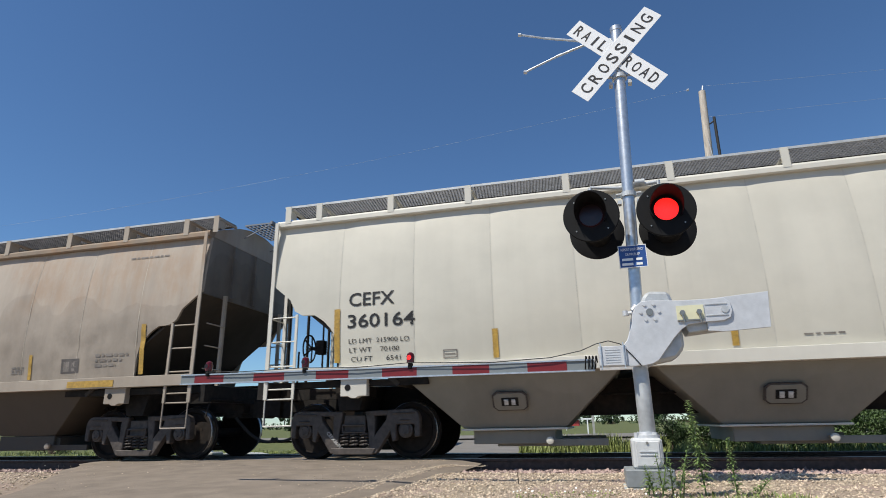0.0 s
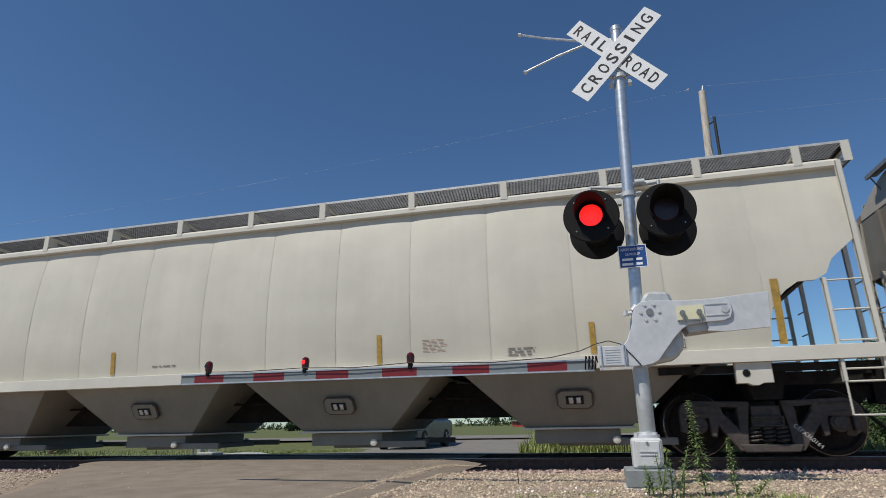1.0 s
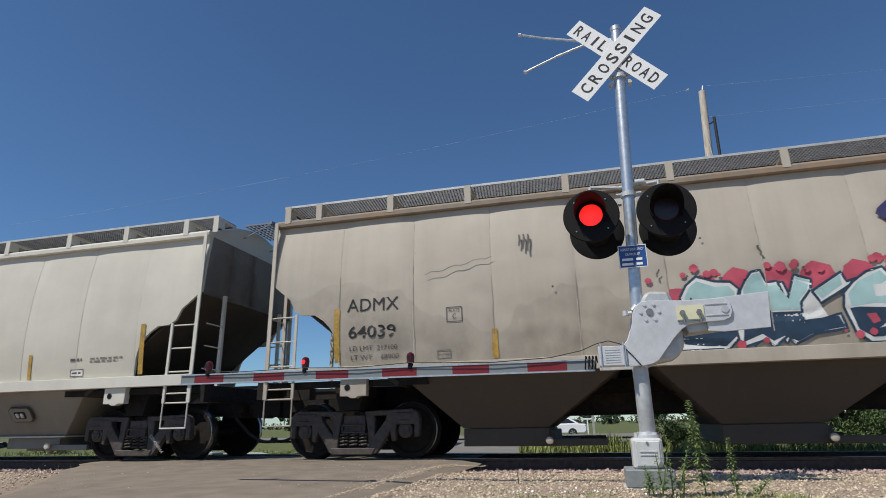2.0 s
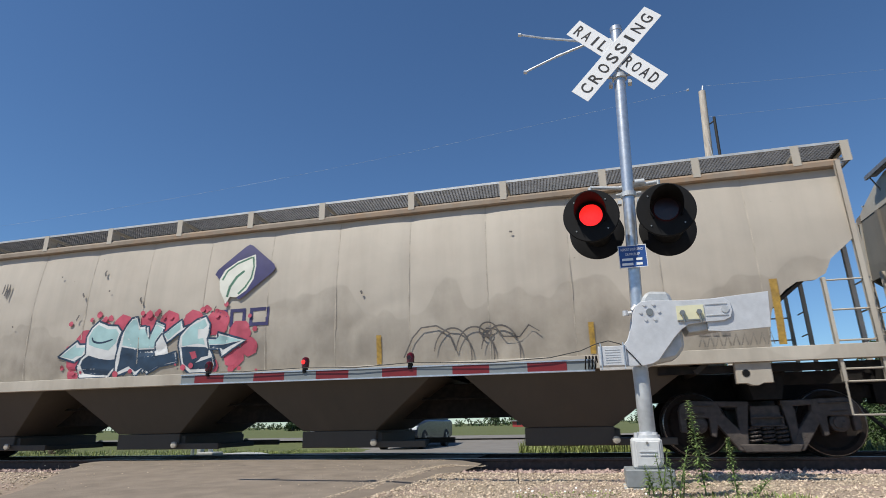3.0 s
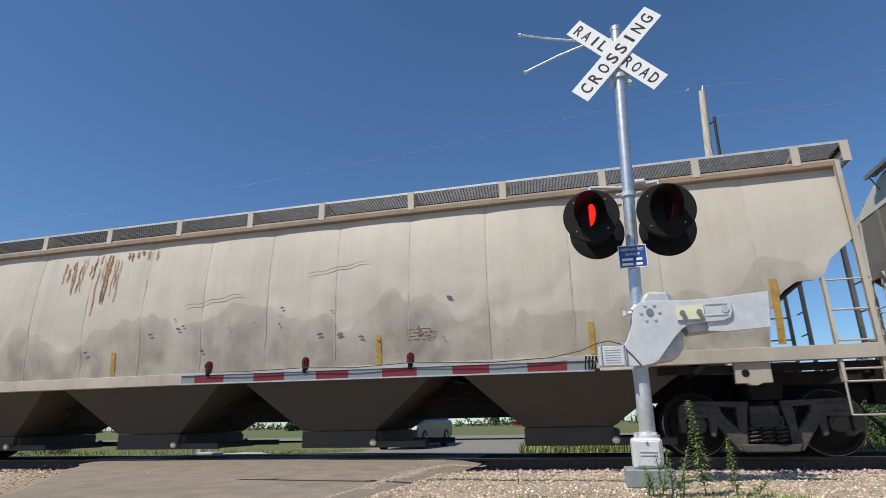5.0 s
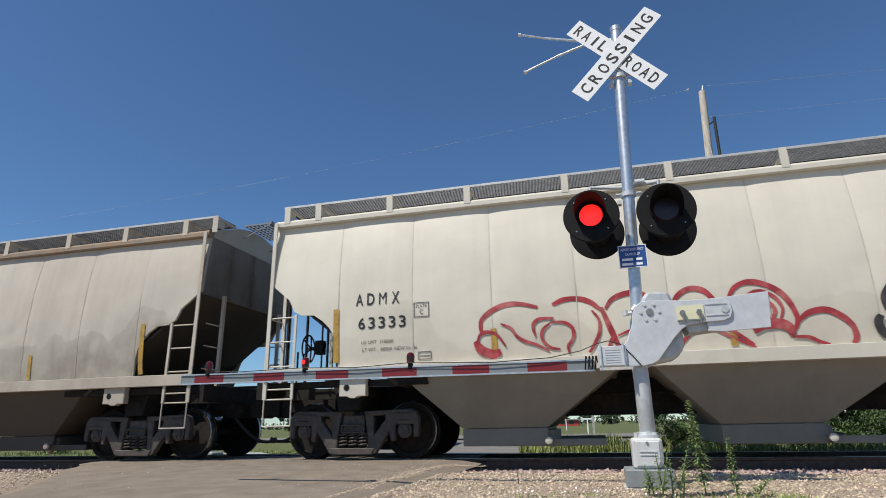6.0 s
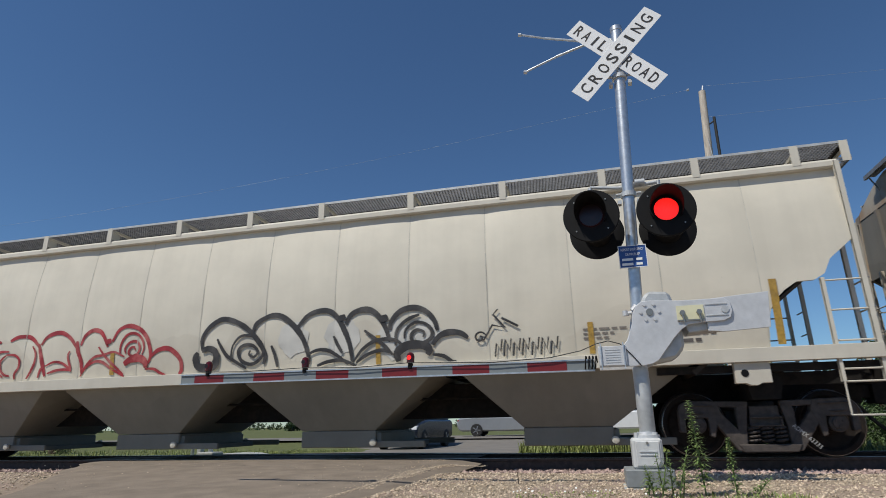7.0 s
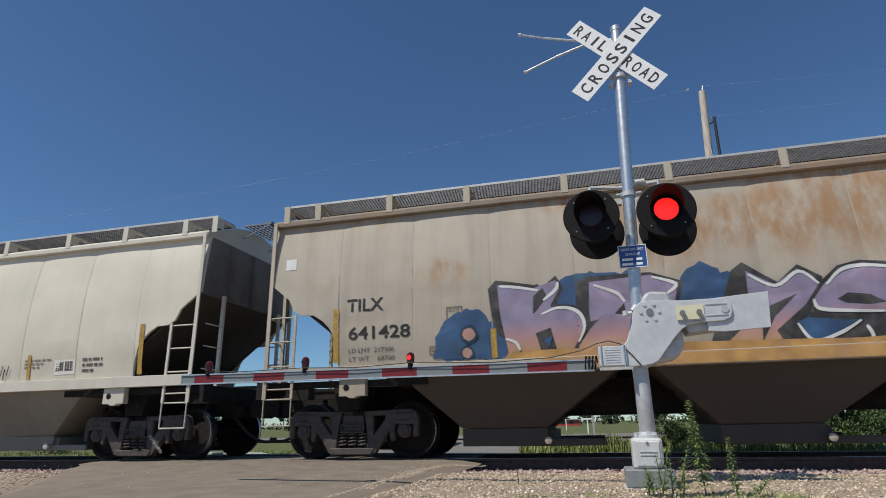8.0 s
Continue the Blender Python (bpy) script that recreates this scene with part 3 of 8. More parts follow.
def truck(car, cx):
    """A two-axle truck under the car."""
    m = Matrix.Translation((cx, 0, 0))
    tr = part("truck", SHARED["bolster"], None, car, "grimy cast-steel two-axle truck", m=m)
    part("side_frame", SHARED["side_frame"], None, tr)
    part("side_frame", SHARED["side_frame_far"], None, tr)
    part("spring_nest", SHARED["spring_nest"], None, tr)
    part("spring_nest", SHARED["spring_far"], None, tr)
    sets = []
    for s in (-1, 1):
        mm = Matrix.Translation((s * 0.889, 0, 0.457))
        w = part("wheelset", SHARED["wheelset"], None, tr, m=mm)
        part("running_tread", SHARED["running_tread"], None, w, "bright worn tread")
        part("running_tread", SHARED["tread_far"], None, w, "bright worn tread")
        part("bearing_cap", SHARED["bearing_cap"], None, tr, m=mm)
        part("bearing_cap", SHARED["bearing_far"], None, tr, m=mm)
        sets.append(w)
    return tr, sets


WHEELSETS = []


def ladder(car, mat, s, side):
    """Corner ladder: two stiles, rungs, and the stirrup under the sill. s: which end, side: -1 near, 1 far."""
    y = side * 1.635
    d = [s * (END - 0.03), s * (END - 0.53)]
    for x, top, w in ((d[0], 4.06, 0.066), (d[1], 2.36, 0.045)):
        bm = bmesh.new()
        box(bm, x - w / 2, x + w / 2, y - 0.012, y + 0.012, 0.97, top)
        box(bm, x - w / 2, x - w / 2 + 0.012, y - 0.012, y + side * -0.06, 0.97, top)
        part("ladder_stile", bm, mat, car)
    for z in (0.97, 1.13, 1.50, 1.91, 2.32):
        bm = bmesh.new()
        rod(bm, (d[0], y - 0.02 * side, z), (d[1], y - 0.02 * side, z), 0.013, seg=8)
        part("ladder_rung", bm, mat, car)
    bm = bmesh.new()
    for x in d:
        rod(bm, (x, y, 0.98), (x, y, 0.55), 0.013, seg=6)
    rod(bm, (d[0], y, 0.55), (d[1], y, 0.55), 0.015, seg=6)
    part("stirrup_step", bm, mat, car)
    # grab irons on the end of the car
    for z in (1.55, 1.95, 2.35):
        bm = bmesh.new()
        rod(bm, (s * 9.80, side * 1.50, z), (s * 9.80, side * 1.00, z), 0.012, seg=6)
        part("end_grab_iron", bm, mat, car)
    bm = bmesh.new()
    box(bm, s * 9.77 - 0.03, s * 9.77 + 0.03, side * 1.0 - 0.03, side * 1.0 + 0.03, 1.2, 2.95)
    part("end_post", bm, mat, car)


def hopper_car(n, label, paint, trim, seam_mat, dents=0.0, seed=0.0, low_paint=None, end_paint=None, flanged=False, brake_stand=False):
    car = empty("covered_hopper_car", pose(FIRST_X + n * CAR_PITCH, TRACK_Y, 0), label, "hopper car", "cars of the train")
    low_paint = low_paint or paint
    end_paint = end_paint or END_SHADED
    # side panels
    step = 2 * SEAM0 / PANELS
    spans = [[-END + d for d, _ in CUT] + [-SEAM0]]
    for k in range(PANELS):
        a = -SEAM0 + k * step
        spans.append([a + step * u for u in (0.0, 0.015, 0.04, 0.08, 0.13, 0.19, 0.25, 0.31, 0.37, 0.44, 0.5, 0.56, 0.63, 0.69, 0.75, 0.81, 0.87, 0.92, 0.96, 0.985, 1.0)])
    spans.append([SEAM0] + [END - d for d, _ in CUT[::-1]])
    for xs in spans:
        p = part("side_panel", side_panel(xs, dents, seed), paint, car, smooth=True)
        part("side_panel", flip_y(p.data), None, car)
    for k in range(PANELS + 1):
        x = -SEAM0 + k * step
        bm = bmesh.new()
        zs = [SILL_Z + (EAVE_Z - SILL_Z) * j / 10 for j in range(11)]
        for a, b in zip(zs, zs[1:]):
            q = [bm.verts.new(p) for p in ((x - 0.006, side_y(x, a) - 0.004, a), (x + 0.006, side_y(x, a) - 0.004, a),
                                           (x + 0.006, side_y(x, b) - 0.004, b), (x - 0.006, side_y(x, b) - 0.004, b))]
            bm.faces.new(q)
        part("weld_seam", bm, seam_mat, car)
    for s in (-1, 1):
        # top chord under the roof edge
        bm = bmesh.new()
        prism(bm, [(-1.45, 3.982), (-1.58, 3.985), (-1.598, 4.0), (-1.598, 4.07), (-1.575, 4.105), (-1.50, 4.12), (-1.40, 4.13)], -END, END, Matrix.Rotation(radians(90), 4, 'Z') @ Matrix.Diagonal((1, 1, 1, 1)))
        for v in bm.verts:
            v.co.y = v.co.y if s < 0 else -v.co.y
        part("top_chord", bm, trim if seam_mat is SEAM_LIGHT else CHORD_DIRTY, car)
        # side sill
        bm = bmesh.new()
        ys = (-1.665, -1.52) if s < 0 else (1.52, 1.665)
        ring = [(1.52, 1.45), (1.677, 1.45), (1.677, 1.262), (1.52, 1.262), (1.52, 1.285), (1.653, 1.285), (1.653, 1.425), (1.52, 1.425)]
        prism(bm, [(s * y, z) for y, z in ring], -END, END, Matrix.Rotation(radians(90), 4, 'Z'))
        part("side_sill", bm, trim, car, bevel=0.005)
    # roof with its trough and hatch covers
    bm = bmesh.new()
    prof = [(-1.50, 4.10), (-1.31, 4.19), (-1.0, 4.31), (-0.65, 4.44), (-0.25, 4.52), (0.25, 4.52), (0.65, 4.44), (1.0, 4.31), (1.31, 4.19), (1.50, 4.10), (1.45, 4.02), (-1.45, 4.02)]
    prism(bm, prof, -END + 0.01, END - 0.01, Matrix.Rotation(radians(90), 4, 'Z'))
    part("roof", bm, paint, car)
    for k in range(4):
        bm = bmesh.new()
        cx = (-5.7, -1.9, 1.9, 5.7)[k]
        box(bm, cx - 1.75, cx + 1.75, -0.30, 0.30, 4.50, 4.60)
        for j in range(4):
            box(bm, cx - 1.5 + j, cx - 1.42 + j, -0.36, 0.36, 4.58, 4.62)
        part("hatch_cover", bm, trim, car, bevel=0.02)
    post = mesh_post(trim)
    far_post = flip_y(post)
    for x in POSTS:
        part("running_board_bracket", post, None, car, m=Matrix.Translation((x, 0, 0)))
        part("running_board_bracket", far_post, None, car, m=Matrix.Translation((x, 0, 0)))
    for tail in ("", "_far"):
        board = part("running_board", SHARED["running_board" + tail], None, car, "galvanised walkway grating")
        part("board_edge", SHARED["board_edge" + tail], None, board)
        part("board_rail", SHARED["board_rail" + tail], None, board)
    part("end_crossover", SHARED["walk_a"], None, car)
    part("end_crossover", SHARED["walk_b"], None, car)
    # end sheets and slope sheets
    for s in (-1, 1):
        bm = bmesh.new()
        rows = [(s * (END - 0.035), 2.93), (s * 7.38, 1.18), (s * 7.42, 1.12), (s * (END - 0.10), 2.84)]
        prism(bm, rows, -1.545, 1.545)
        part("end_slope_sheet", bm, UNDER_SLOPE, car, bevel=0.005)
        bm = bmesh.new()
        edge = [(half_width(z) - 0.015, z) for z in (2.90, 3.1, 3.3, 3.5, 3.7, 3.85, 3.98)]
        arc = edge + [(1.48, 4.09), (1.30, 4.18), (1.0, 4.30), (0.65, 4.43), (0.25, 4.51)]
        loop = arc + [(-y, z) for y, z in arc[::-1]]
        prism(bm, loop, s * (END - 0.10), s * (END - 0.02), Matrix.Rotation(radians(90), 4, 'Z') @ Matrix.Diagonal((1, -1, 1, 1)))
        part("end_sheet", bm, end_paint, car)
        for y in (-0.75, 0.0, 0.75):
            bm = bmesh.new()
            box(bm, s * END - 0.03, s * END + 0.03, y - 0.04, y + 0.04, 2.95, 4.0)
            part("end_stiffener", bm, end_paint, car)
        for side in (-1, 1):
            ladder(car, trim, s, side)
            bm = bmesh.new()
            x = s * 8.13
            prism(bm, [(x - 0.225, 1.262), (x + 0.225, 1.262), (x + 0.225, 0.985), (x + 0.10, 0.985), (x + 0.04, 0.955), (x - 0.04, 0.955), (x - 0.10, 0.985), (x - 0.225, 0.985)],
                  side * 1.62, side * 1.50)
            pad = part("jacking_pad", bm, trim, car, bevel=0.006)
            bm = bmesh.new()
            rod(bm, (x - 0.10, side * 1.60, 1.12), (x - 0.10, side * 1.626, 1.12), 0.05, seg=16)
            part("pad_hole", bm, BLACK, pad)
        part("coupler", SHARED["coupler"], None, car, m=pose(0, 0, 0, 0, 0, 0 if s > 0 else 180))
        part("brake_hose", SHARED["brake_hose"], None, car, m=pose(0, 0, 0, 0, 0, 0 if s > 0 else 180))
    for cx in (-5.68, -1.88, 1.92, 5.72):
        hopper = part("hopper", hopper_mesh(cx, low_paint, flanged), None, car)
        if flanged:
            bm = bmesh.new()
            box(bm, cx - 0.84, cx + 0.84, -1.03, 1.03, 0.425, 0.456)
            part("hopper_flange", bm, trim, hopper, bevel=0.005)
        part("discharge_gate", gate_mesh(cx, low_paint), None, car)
        for s in (-1, 1):
            part("pinion_cap", gate_cap_mesh(cx, trim, s), None, car)
    for nm, me in UNDERFRAME:
        part(nm, me, None, car)
    if brake_stand:
        part("brake_wheel", SHARED["brake_wheel"], None, car)
        part("brake_equipment", SHARED["brake_equipment"], None, car)
    for cx in (-8.30, 8.30):
        tr, sets = truck(car, cx)
        WHEELSETS.extend(sets)
    # yellow reflector strips
    for x, z, h, w in ((-8.50, 1.52, 0.88, 0.10), (8.52, 1.49, 0.90, 0.10), (-5.86, 1.49, 0.44, 0.09), (6.02, 1.48, 0.46, 0.08), (2.68, 1.47, 0.46, 0.08), (-2.50, 1.50, 0.40, 0.09)):
        decal(rect(w, h), car, YELLOW, x, z, amount=dents, seed=seed, name="reflector_strip", lift=0.012)
    return car


# ---- liveries, lettering and spray paint ----
PAINT_A = car_paint("pale_grey_car_paint", (0.58, 0.555, 0.475), (0.36, 0.32, 0.26), 0.12, 0.0, 1.75, 0.06, 0.40, 1.0)
TRIM_A = car_paint("pale_grey_trim_paint", (0.62, 0.60, 0.53), (0.35, 0.31, 0.26), 0.15, 0.0, 1.6, 0.06, 0.45, 1.5)
PAINT_B = car_paint("dusty_grey_car_paint", (0.455, 0.41, 0.345), (0.25, 0.22, 0.18), 0.8, 0.05, 2.35, 0.12, 0.55, 2.0)
TRIM_B = car_paint("dusty_grey_trim_paint", (0.50, 0.46, 0.39), (0.27, 0.23, 0.18), 0.6, 0.25, 1.7, 0.2, 0.6, 2.5)
PAINT_C = car_paint("grimy_grey_car_paint", (0.49, 0.45, 0.38), (0.22, 0.195, 0.16), 0.85, 0.12, 2.25, 0.14, 0.55, 3.0)
TRIM_C = car_paint("grimy_grey_trim_paint", (0.48, 0.43, 0.36), (0.25, 0.21, 0.17), 0.6, 0.45, 1.7, 0.2, 0.6, 3.4)
PAINT_D = car_paint("cream_grey_car_paint", (0.66, 0.62, 0.52), (0.42, 0.37, 0.30), 0.45, 0.0, 2.0, 0.07, 0.45, 4.0)
TRIM_D = car_paint("cream_grey_trim_paint", (0.60, 0.57, 0.49), (0.36, 0.32, 0.26), 0.3, 0.05, 1.6, 0.1, 0.5, 4.4)
PAINT_E = car_paint("rust_stained_tan_car_paint", (0.435, 0.385, 0.315), (0.30, 0.25, 0.19), 0.5, 0.95, 2.0, 0.22, 0.6, 5.0)
TRIM_E = car_paint("rust_stained_trim_paint", (0.47, 0.42, 0.34), (0.26, 0.21, 0.15), 0.5, 0.5, 1.7, 0.2, 0.6, 5.4)
PAINT_Z = car_paint("rusty_brown_grey_car_paint", (0.40, 0.345, 0.285), (0.22, 0.19, 0.155), 0.8, 0.38, 2.7, 0.22, 0.6, 6.0)
TRIM_Z = car_paint("rusty_brown_trim_paint", (0.38, 0.33, 0.27), (0.24, 0.20, 0.16), 0.6, 0.5, 1.7, 0.2, 0.6, 6.4)
# Dirty hopper paint, darkened further to carry the shade below the sills.
LOW_DARK = car_paint("dirty_shaded_hopper_paint", (0.08, 0.068, 0.054), (0.075, 0.062, 0.05), 0.8, 0.2, 1.6, 0.2, 0.7, 7.0)
# Pale body grey darkened: the hoppers' underside shade is in this colour.
LOW_A = car_paint("shaded_grey_hopper_paint", (0.245, 0.235, 0.20), (0.13, 0.12, 0.10), 0.35, 0.0, 1.2, 0.12, 0.6, 7.5)
CHORD_DIRTY = car_paint("stained_top_chord_paint", (0.29, 0.245, 0.195), (0.16, 0.12, 0.085), 0.5, 0.55, 4.6, 0.25, 0.7, 10.0)
SEAM_LIGHT = material("weld_seam_pale", (0.50, 0.48, 0.42), 0.6, 0, 6, 0.15, 0.0)
SEAM_DIRTY = material("weld_seam_dirty", (0.42, 0.375, 0.31), 0.7, 0, 6, 0.3, 0.0)
FADED_INK = material("faded_lettering", (0.10, 0.09, 0.085), 0.7, 0, 6, 0.3, 0.0)
SOFT_INK = material("worn_small_print", (0.20, 0.18, 0.16), 0.7, 0, 6, 0.3, 0.0)
RED_INK = material("worn_red_print", (0.34, 0.20, 0.16), 0.7, 0, 6, 0.3, 0.0)
WHITE_PATCH = material("white_paint_patch", (0.72, 0.70, 0.66), 0.5, 0, 6, 0.08, 0.02)
STENCIL_WHITE = material("white_stencil_paint", (0.55, 0.54, 0.52), 0.6, 0, 20, 0.3, 0.0)
RUST_RUN = material("rust_run", (0.30, 0.18, 0.10), 0.9, 0, 14, 0.5, 0.1, 40, (0.36, 0.24, 0.14), 0.9, 5)
SPRAY_RED = material("red_spray_paint", (0.34, 0.030, 0.040), 0.6, 0, 5, 0.35, 0.0, 60, (0.48, 0.22, 0.19), 0.8, 2.5)
SPRAY_BLACK = material("black_spray_paint", (0.035, 0.034, 0.036), 0.6, 0, 5, 0.3, 0.0, 60, (0.14, 0.13, 0.12), 0.7, 2.5)
SPRAY_WHITE = material("white_spray_paint", (0.66, 0.67, 0.66), 0.6, 0, 5, 0.08, 0.0)
SPRAY_HAZE = material("faint_white_spray", (0.58, 0.57, 0.53), 0.7, 0, 3, 0.12, 0.0)
SPRAY_ROSE = material("rose_spray_paint", (0.46, 0.075, 0.115), 0.6, 0, 4, 0.2, 0.0)
SPRAY_TEAL = material("pale_teal_spray_paint", (0.36, 0.55, 0.55), 0.6, 0, 3, 0.15, 0.0, 60, (0.24, 0.42, 0.45), 0.4, 1.8)
SPRAY_NAVY = material("navy_spray_paint", (0.018, 0.045, 0.085), 0.6, 0, 5, 0.3, 0.0)
SPRAY_LILAC = material("lilac_spray_paint", (0.25, 0.22, 0.33), 0.6, 0, 3, 0.2, 0.0, 60, (0.42, 0.27, 0.33), 0.5, 1.6)
lilac_nodes, lilac_links = SPRAY_LILAC.node_tree.nodes, SPRAY_LILAC.node_tree.links
lilac_base = lilac_nodes["Principled BSDF"].inputs["Base Color"]
fade_tc = lilac_nodes.new("ShaderNodeTexCoord")
fade_xyz = lilac_nodes.new("ShaderNodeSeparateXYZ")
lilac_links.new(fade_tc.outputs["Object"], fade_xyz.inputs[0])
lilac_source = lilac_base.links[0].from_socket
for top, bottom, tone in ((2.02, 1.72, (0.46, 0.26, 0.25)), (1.74, 1.52, (0.46, 0.29, 0.13))):
    fade = lilac_nodes.new("ShaderNodeMapRange")
    fade.inputs[1].default_value, fade.inputs[2].default_value = top, bottom
    lilac_links.new(fade_xyz.outputs[2], fade.inputs[0])
    mixed = lilac_nodes.new("ShaderNodeMix")
    mixed.data_type = 'RGBA'
    mixed.inputs[7].default_value = (*tone, 1)
    lilac_links.new(fade.outputs[0], mixed.inputs[0])
    lilac_links.new(lilac_source, mixed.inputs[6])
    lilac_source = mixed.outputs[2]
lilac_links.new(lilac_source, lilac_base)
SPRAY_BLUE = material("blue_spray_paint", (0.035, 0.085, 0.19), 0.6, 0, 3, 0.3, 0.0, 60, (0.05, 0.12, 0.16), 0.7, 1.6)
SPRAY_PINK = material("pink_spray_paint", (0.46, 0.26, 0.24), 0.6, 0, 3, 0.2, 0.0, 60, (0.44, 0.30, 0.16), 0.6, 2.2)
SPRAY_ORANGE = material("orange_spray_paint", (0.44, 0.25, 0.085), 0.6, 0, 3, 0.3, 0.0, 60, (0.42, 0.25, 0.20), 0.6, 2)
LOGO_BLUE = material("logo_dark_blue", (0.045, 0.04, 0.12), 0.5, 0, 5, 0.15, 0.0)
LOGO_GREEN = material("logo_green", (0.07, 0.17, 0.11), 0.5, 0, 5, 0.15, 0.0)
LOGO_PALE = material("logo_pale", (0.66, 0.66, 0.58), 0.5, 0, 5, 0.06, 0.0)


def fill(points, cuts=8):
    """A filled outline, cut fine enough to follow the side sheet."""
    bm = bmesh.new()
    bm.faces.new([bm.verts.new((x, 0, z)) for x, z in points])
    bmesh.ops.triangulate(bm, faces=bm.faces)
    for _ in range(cuts):
        bmesh.ops.subdivide_edges(bm, edges=[e for e in bm.edges if e.calc_length() > 0.09], cuts=1)
        bmesh.ops.triangulate(bm, faces=[f for f in bm.faces if len(f.verts) > 3])
    return bm


def ribbon(points, width, taper=True):
    """A sprayed stroke along the points."""
    bm = bmesh.new()
    last = None
    n = len(points)
    for i, p in enumerate(points):
        a, b = points[max(0, i - 1)], points[min(n - 1, i + 1)]
        d = Vector((b[0] - a[0], b[1] - a[1]))
        d = d.normalized() if d.length else Vector((1, 0))
        w = width / 2 * (1.0 if not taper else 0.45 + 0.75 * math.sin(math.pi * (i + 0.5) / n) ** 0.6)
        w *= 1 + 0.18 * noise.noise(Vector((p[0] * 5, p[1] * 5, 1)))
        l, r = bm.verts.new((p[0] - d.y * w, 0, p[1] + d.x * w)), bm.verts.new((p[0] + d.y * w, 0, p[1] - d.x * w))
        if last:
            bm.faces.new((last[0], last[1], r, l))
        last = (l, r)
    return bm


def arch(x0, x1, z, h, a0=0.0, a1=180.0, n=24):
    cx, rx = (x0 + x1) / 2, (x1 - x0) / 2
    return [(cx - rx * math.cos(radians(a0 + (a1 - a0) * k / n)), z + h * math.sin(radians(a0 + (a1 - a0) * k / n))) for k in range(n + 1)]


def spiral(cx, cz, r, turns, start=0.0, n=40):
    return [(cx + r * (1 - 0.85 * k / n) * math.cos(start + 2 * math.pi * turns * k / n), cz + r * 0.95 * (1 - 0.85 * k / n) * math.sin(start + 2 * math.pi * turns * k / n)) for k in range(n + 1)]


def circle(cx, cz, r, n=18, wob=0.08):
    return [(cx + r * (1 + wob * math.sin(3 * k + cx * 9)) * math.cos(2 * math.pi * k / n), cz + r * (1 + wob * math.sin(2 * k + cz * 7)) * math.sin(2 * math.pi * k / n)) for k in range(n)]


def curve(points, n=5):
    """A smooth line through the points."""
    p = [points[0]] + list(points) + [points[-1]]
    out = []
    for a, b, c, d in zip(p, p[1:], p[2:], p[3:]):
        for k in range(n):
            t = k / n
            out.append(tuple(0.5 * (2 * b[i] + (c[i] - a[i]) * t + (2 * a[i] - 5 * b[i] + 4 * c[i] - d[i]) * t * t + (3 * b[i] - a[i] - 3 * c[i] + d[i]) * t ** 3) for i in (0, 1)))
    return out + [points[-1]]


def bordered(art, outline):
    """A white letter body with a dark border sprayed round it."""
    art.shape(outline, SPRAY_WHITE)
    loop = outline + [outline[0]]
    fine = []
    for (xa, za), (xb, zb) in zip(loop, loop[1:]):
        fine += [(xa + (xb - xa) * k / 4, za + (zb - za) * k / 4) for k in range(4)]
    art.stroke(fine + [loop[-1]], 0.035, SPRAY_NAVY, taper=False)


class Artist:
    """Lays strokes on one car, each a little above the one before."""

    def __init__(self, car, dents, seed):
        self.car, self.dents, self.seed, self.level = car, dents, seed, 0.006

    def stroke(self, points, width, mat, name="spray_stroke", taper=True):
        self.level += 0.0004
        return decal(ribbon(points, width, taper), self.car, mat, 0, 0, amount=self.dents, seed=self.seed, name=name, lift=self.level)

    def shape(self, points, mat, name="spray_fill"):
        self.level += 0.0004
        return decal(fill(points), self.car, mat, 0, 0, amount=self.dents, seed=self.seed, name=name, lift=self.level)

    def text(self, text, x, z, height, width, mat=INK, bold=0.0):
        return decal(text, self.car, mat, x, z, height, width, self.dents, self.seed, bold, lift=0.0085)

    def print_bars(self, x, z, widths, height, gap, mat=SOFT_INK):
        return decal(bar_lines(widths, height, gap), self.car, mat, x, z, amount=self.dents, seed=self.seed, name="small_print", lift=0.0085)

    def panel(self, x, z, w, h, mat, name="painted_patch"):
        return decal(rect(w, h), self.car, mat, x, z, amount=self.dents, seed=self.seed, name=name, lift=0.0055)

    def outline(self, x, z, w, h, t, mat, name="stencil_frame"):
        return decal(ring_frame(w, h, t), self.car, mat, x, z, amount=self.dents, seed=self.seed, name=name, lift=0.0085)


def plate_c(art, x, z):
    art.outline(x, z, 0.26, 0.24, 0.014, FADED_INK)
    art.text("PLATE", x + 0.04, z + 0.155, 0.05, 0.18, FADED_INK)
    art.text("C", x + 0.10, z + 0.05, 0.08, 0.06, FADED_INK)


def tack_board(art, x, z):
    art.outline(x, z, 0.23, 0.13, 0.018, SOFT_INK, "placard_holder")
    art.panel(x + 0.03, z + 0.05, 0.17, 0.02, SOFT_INK, "placard_holder_bar")


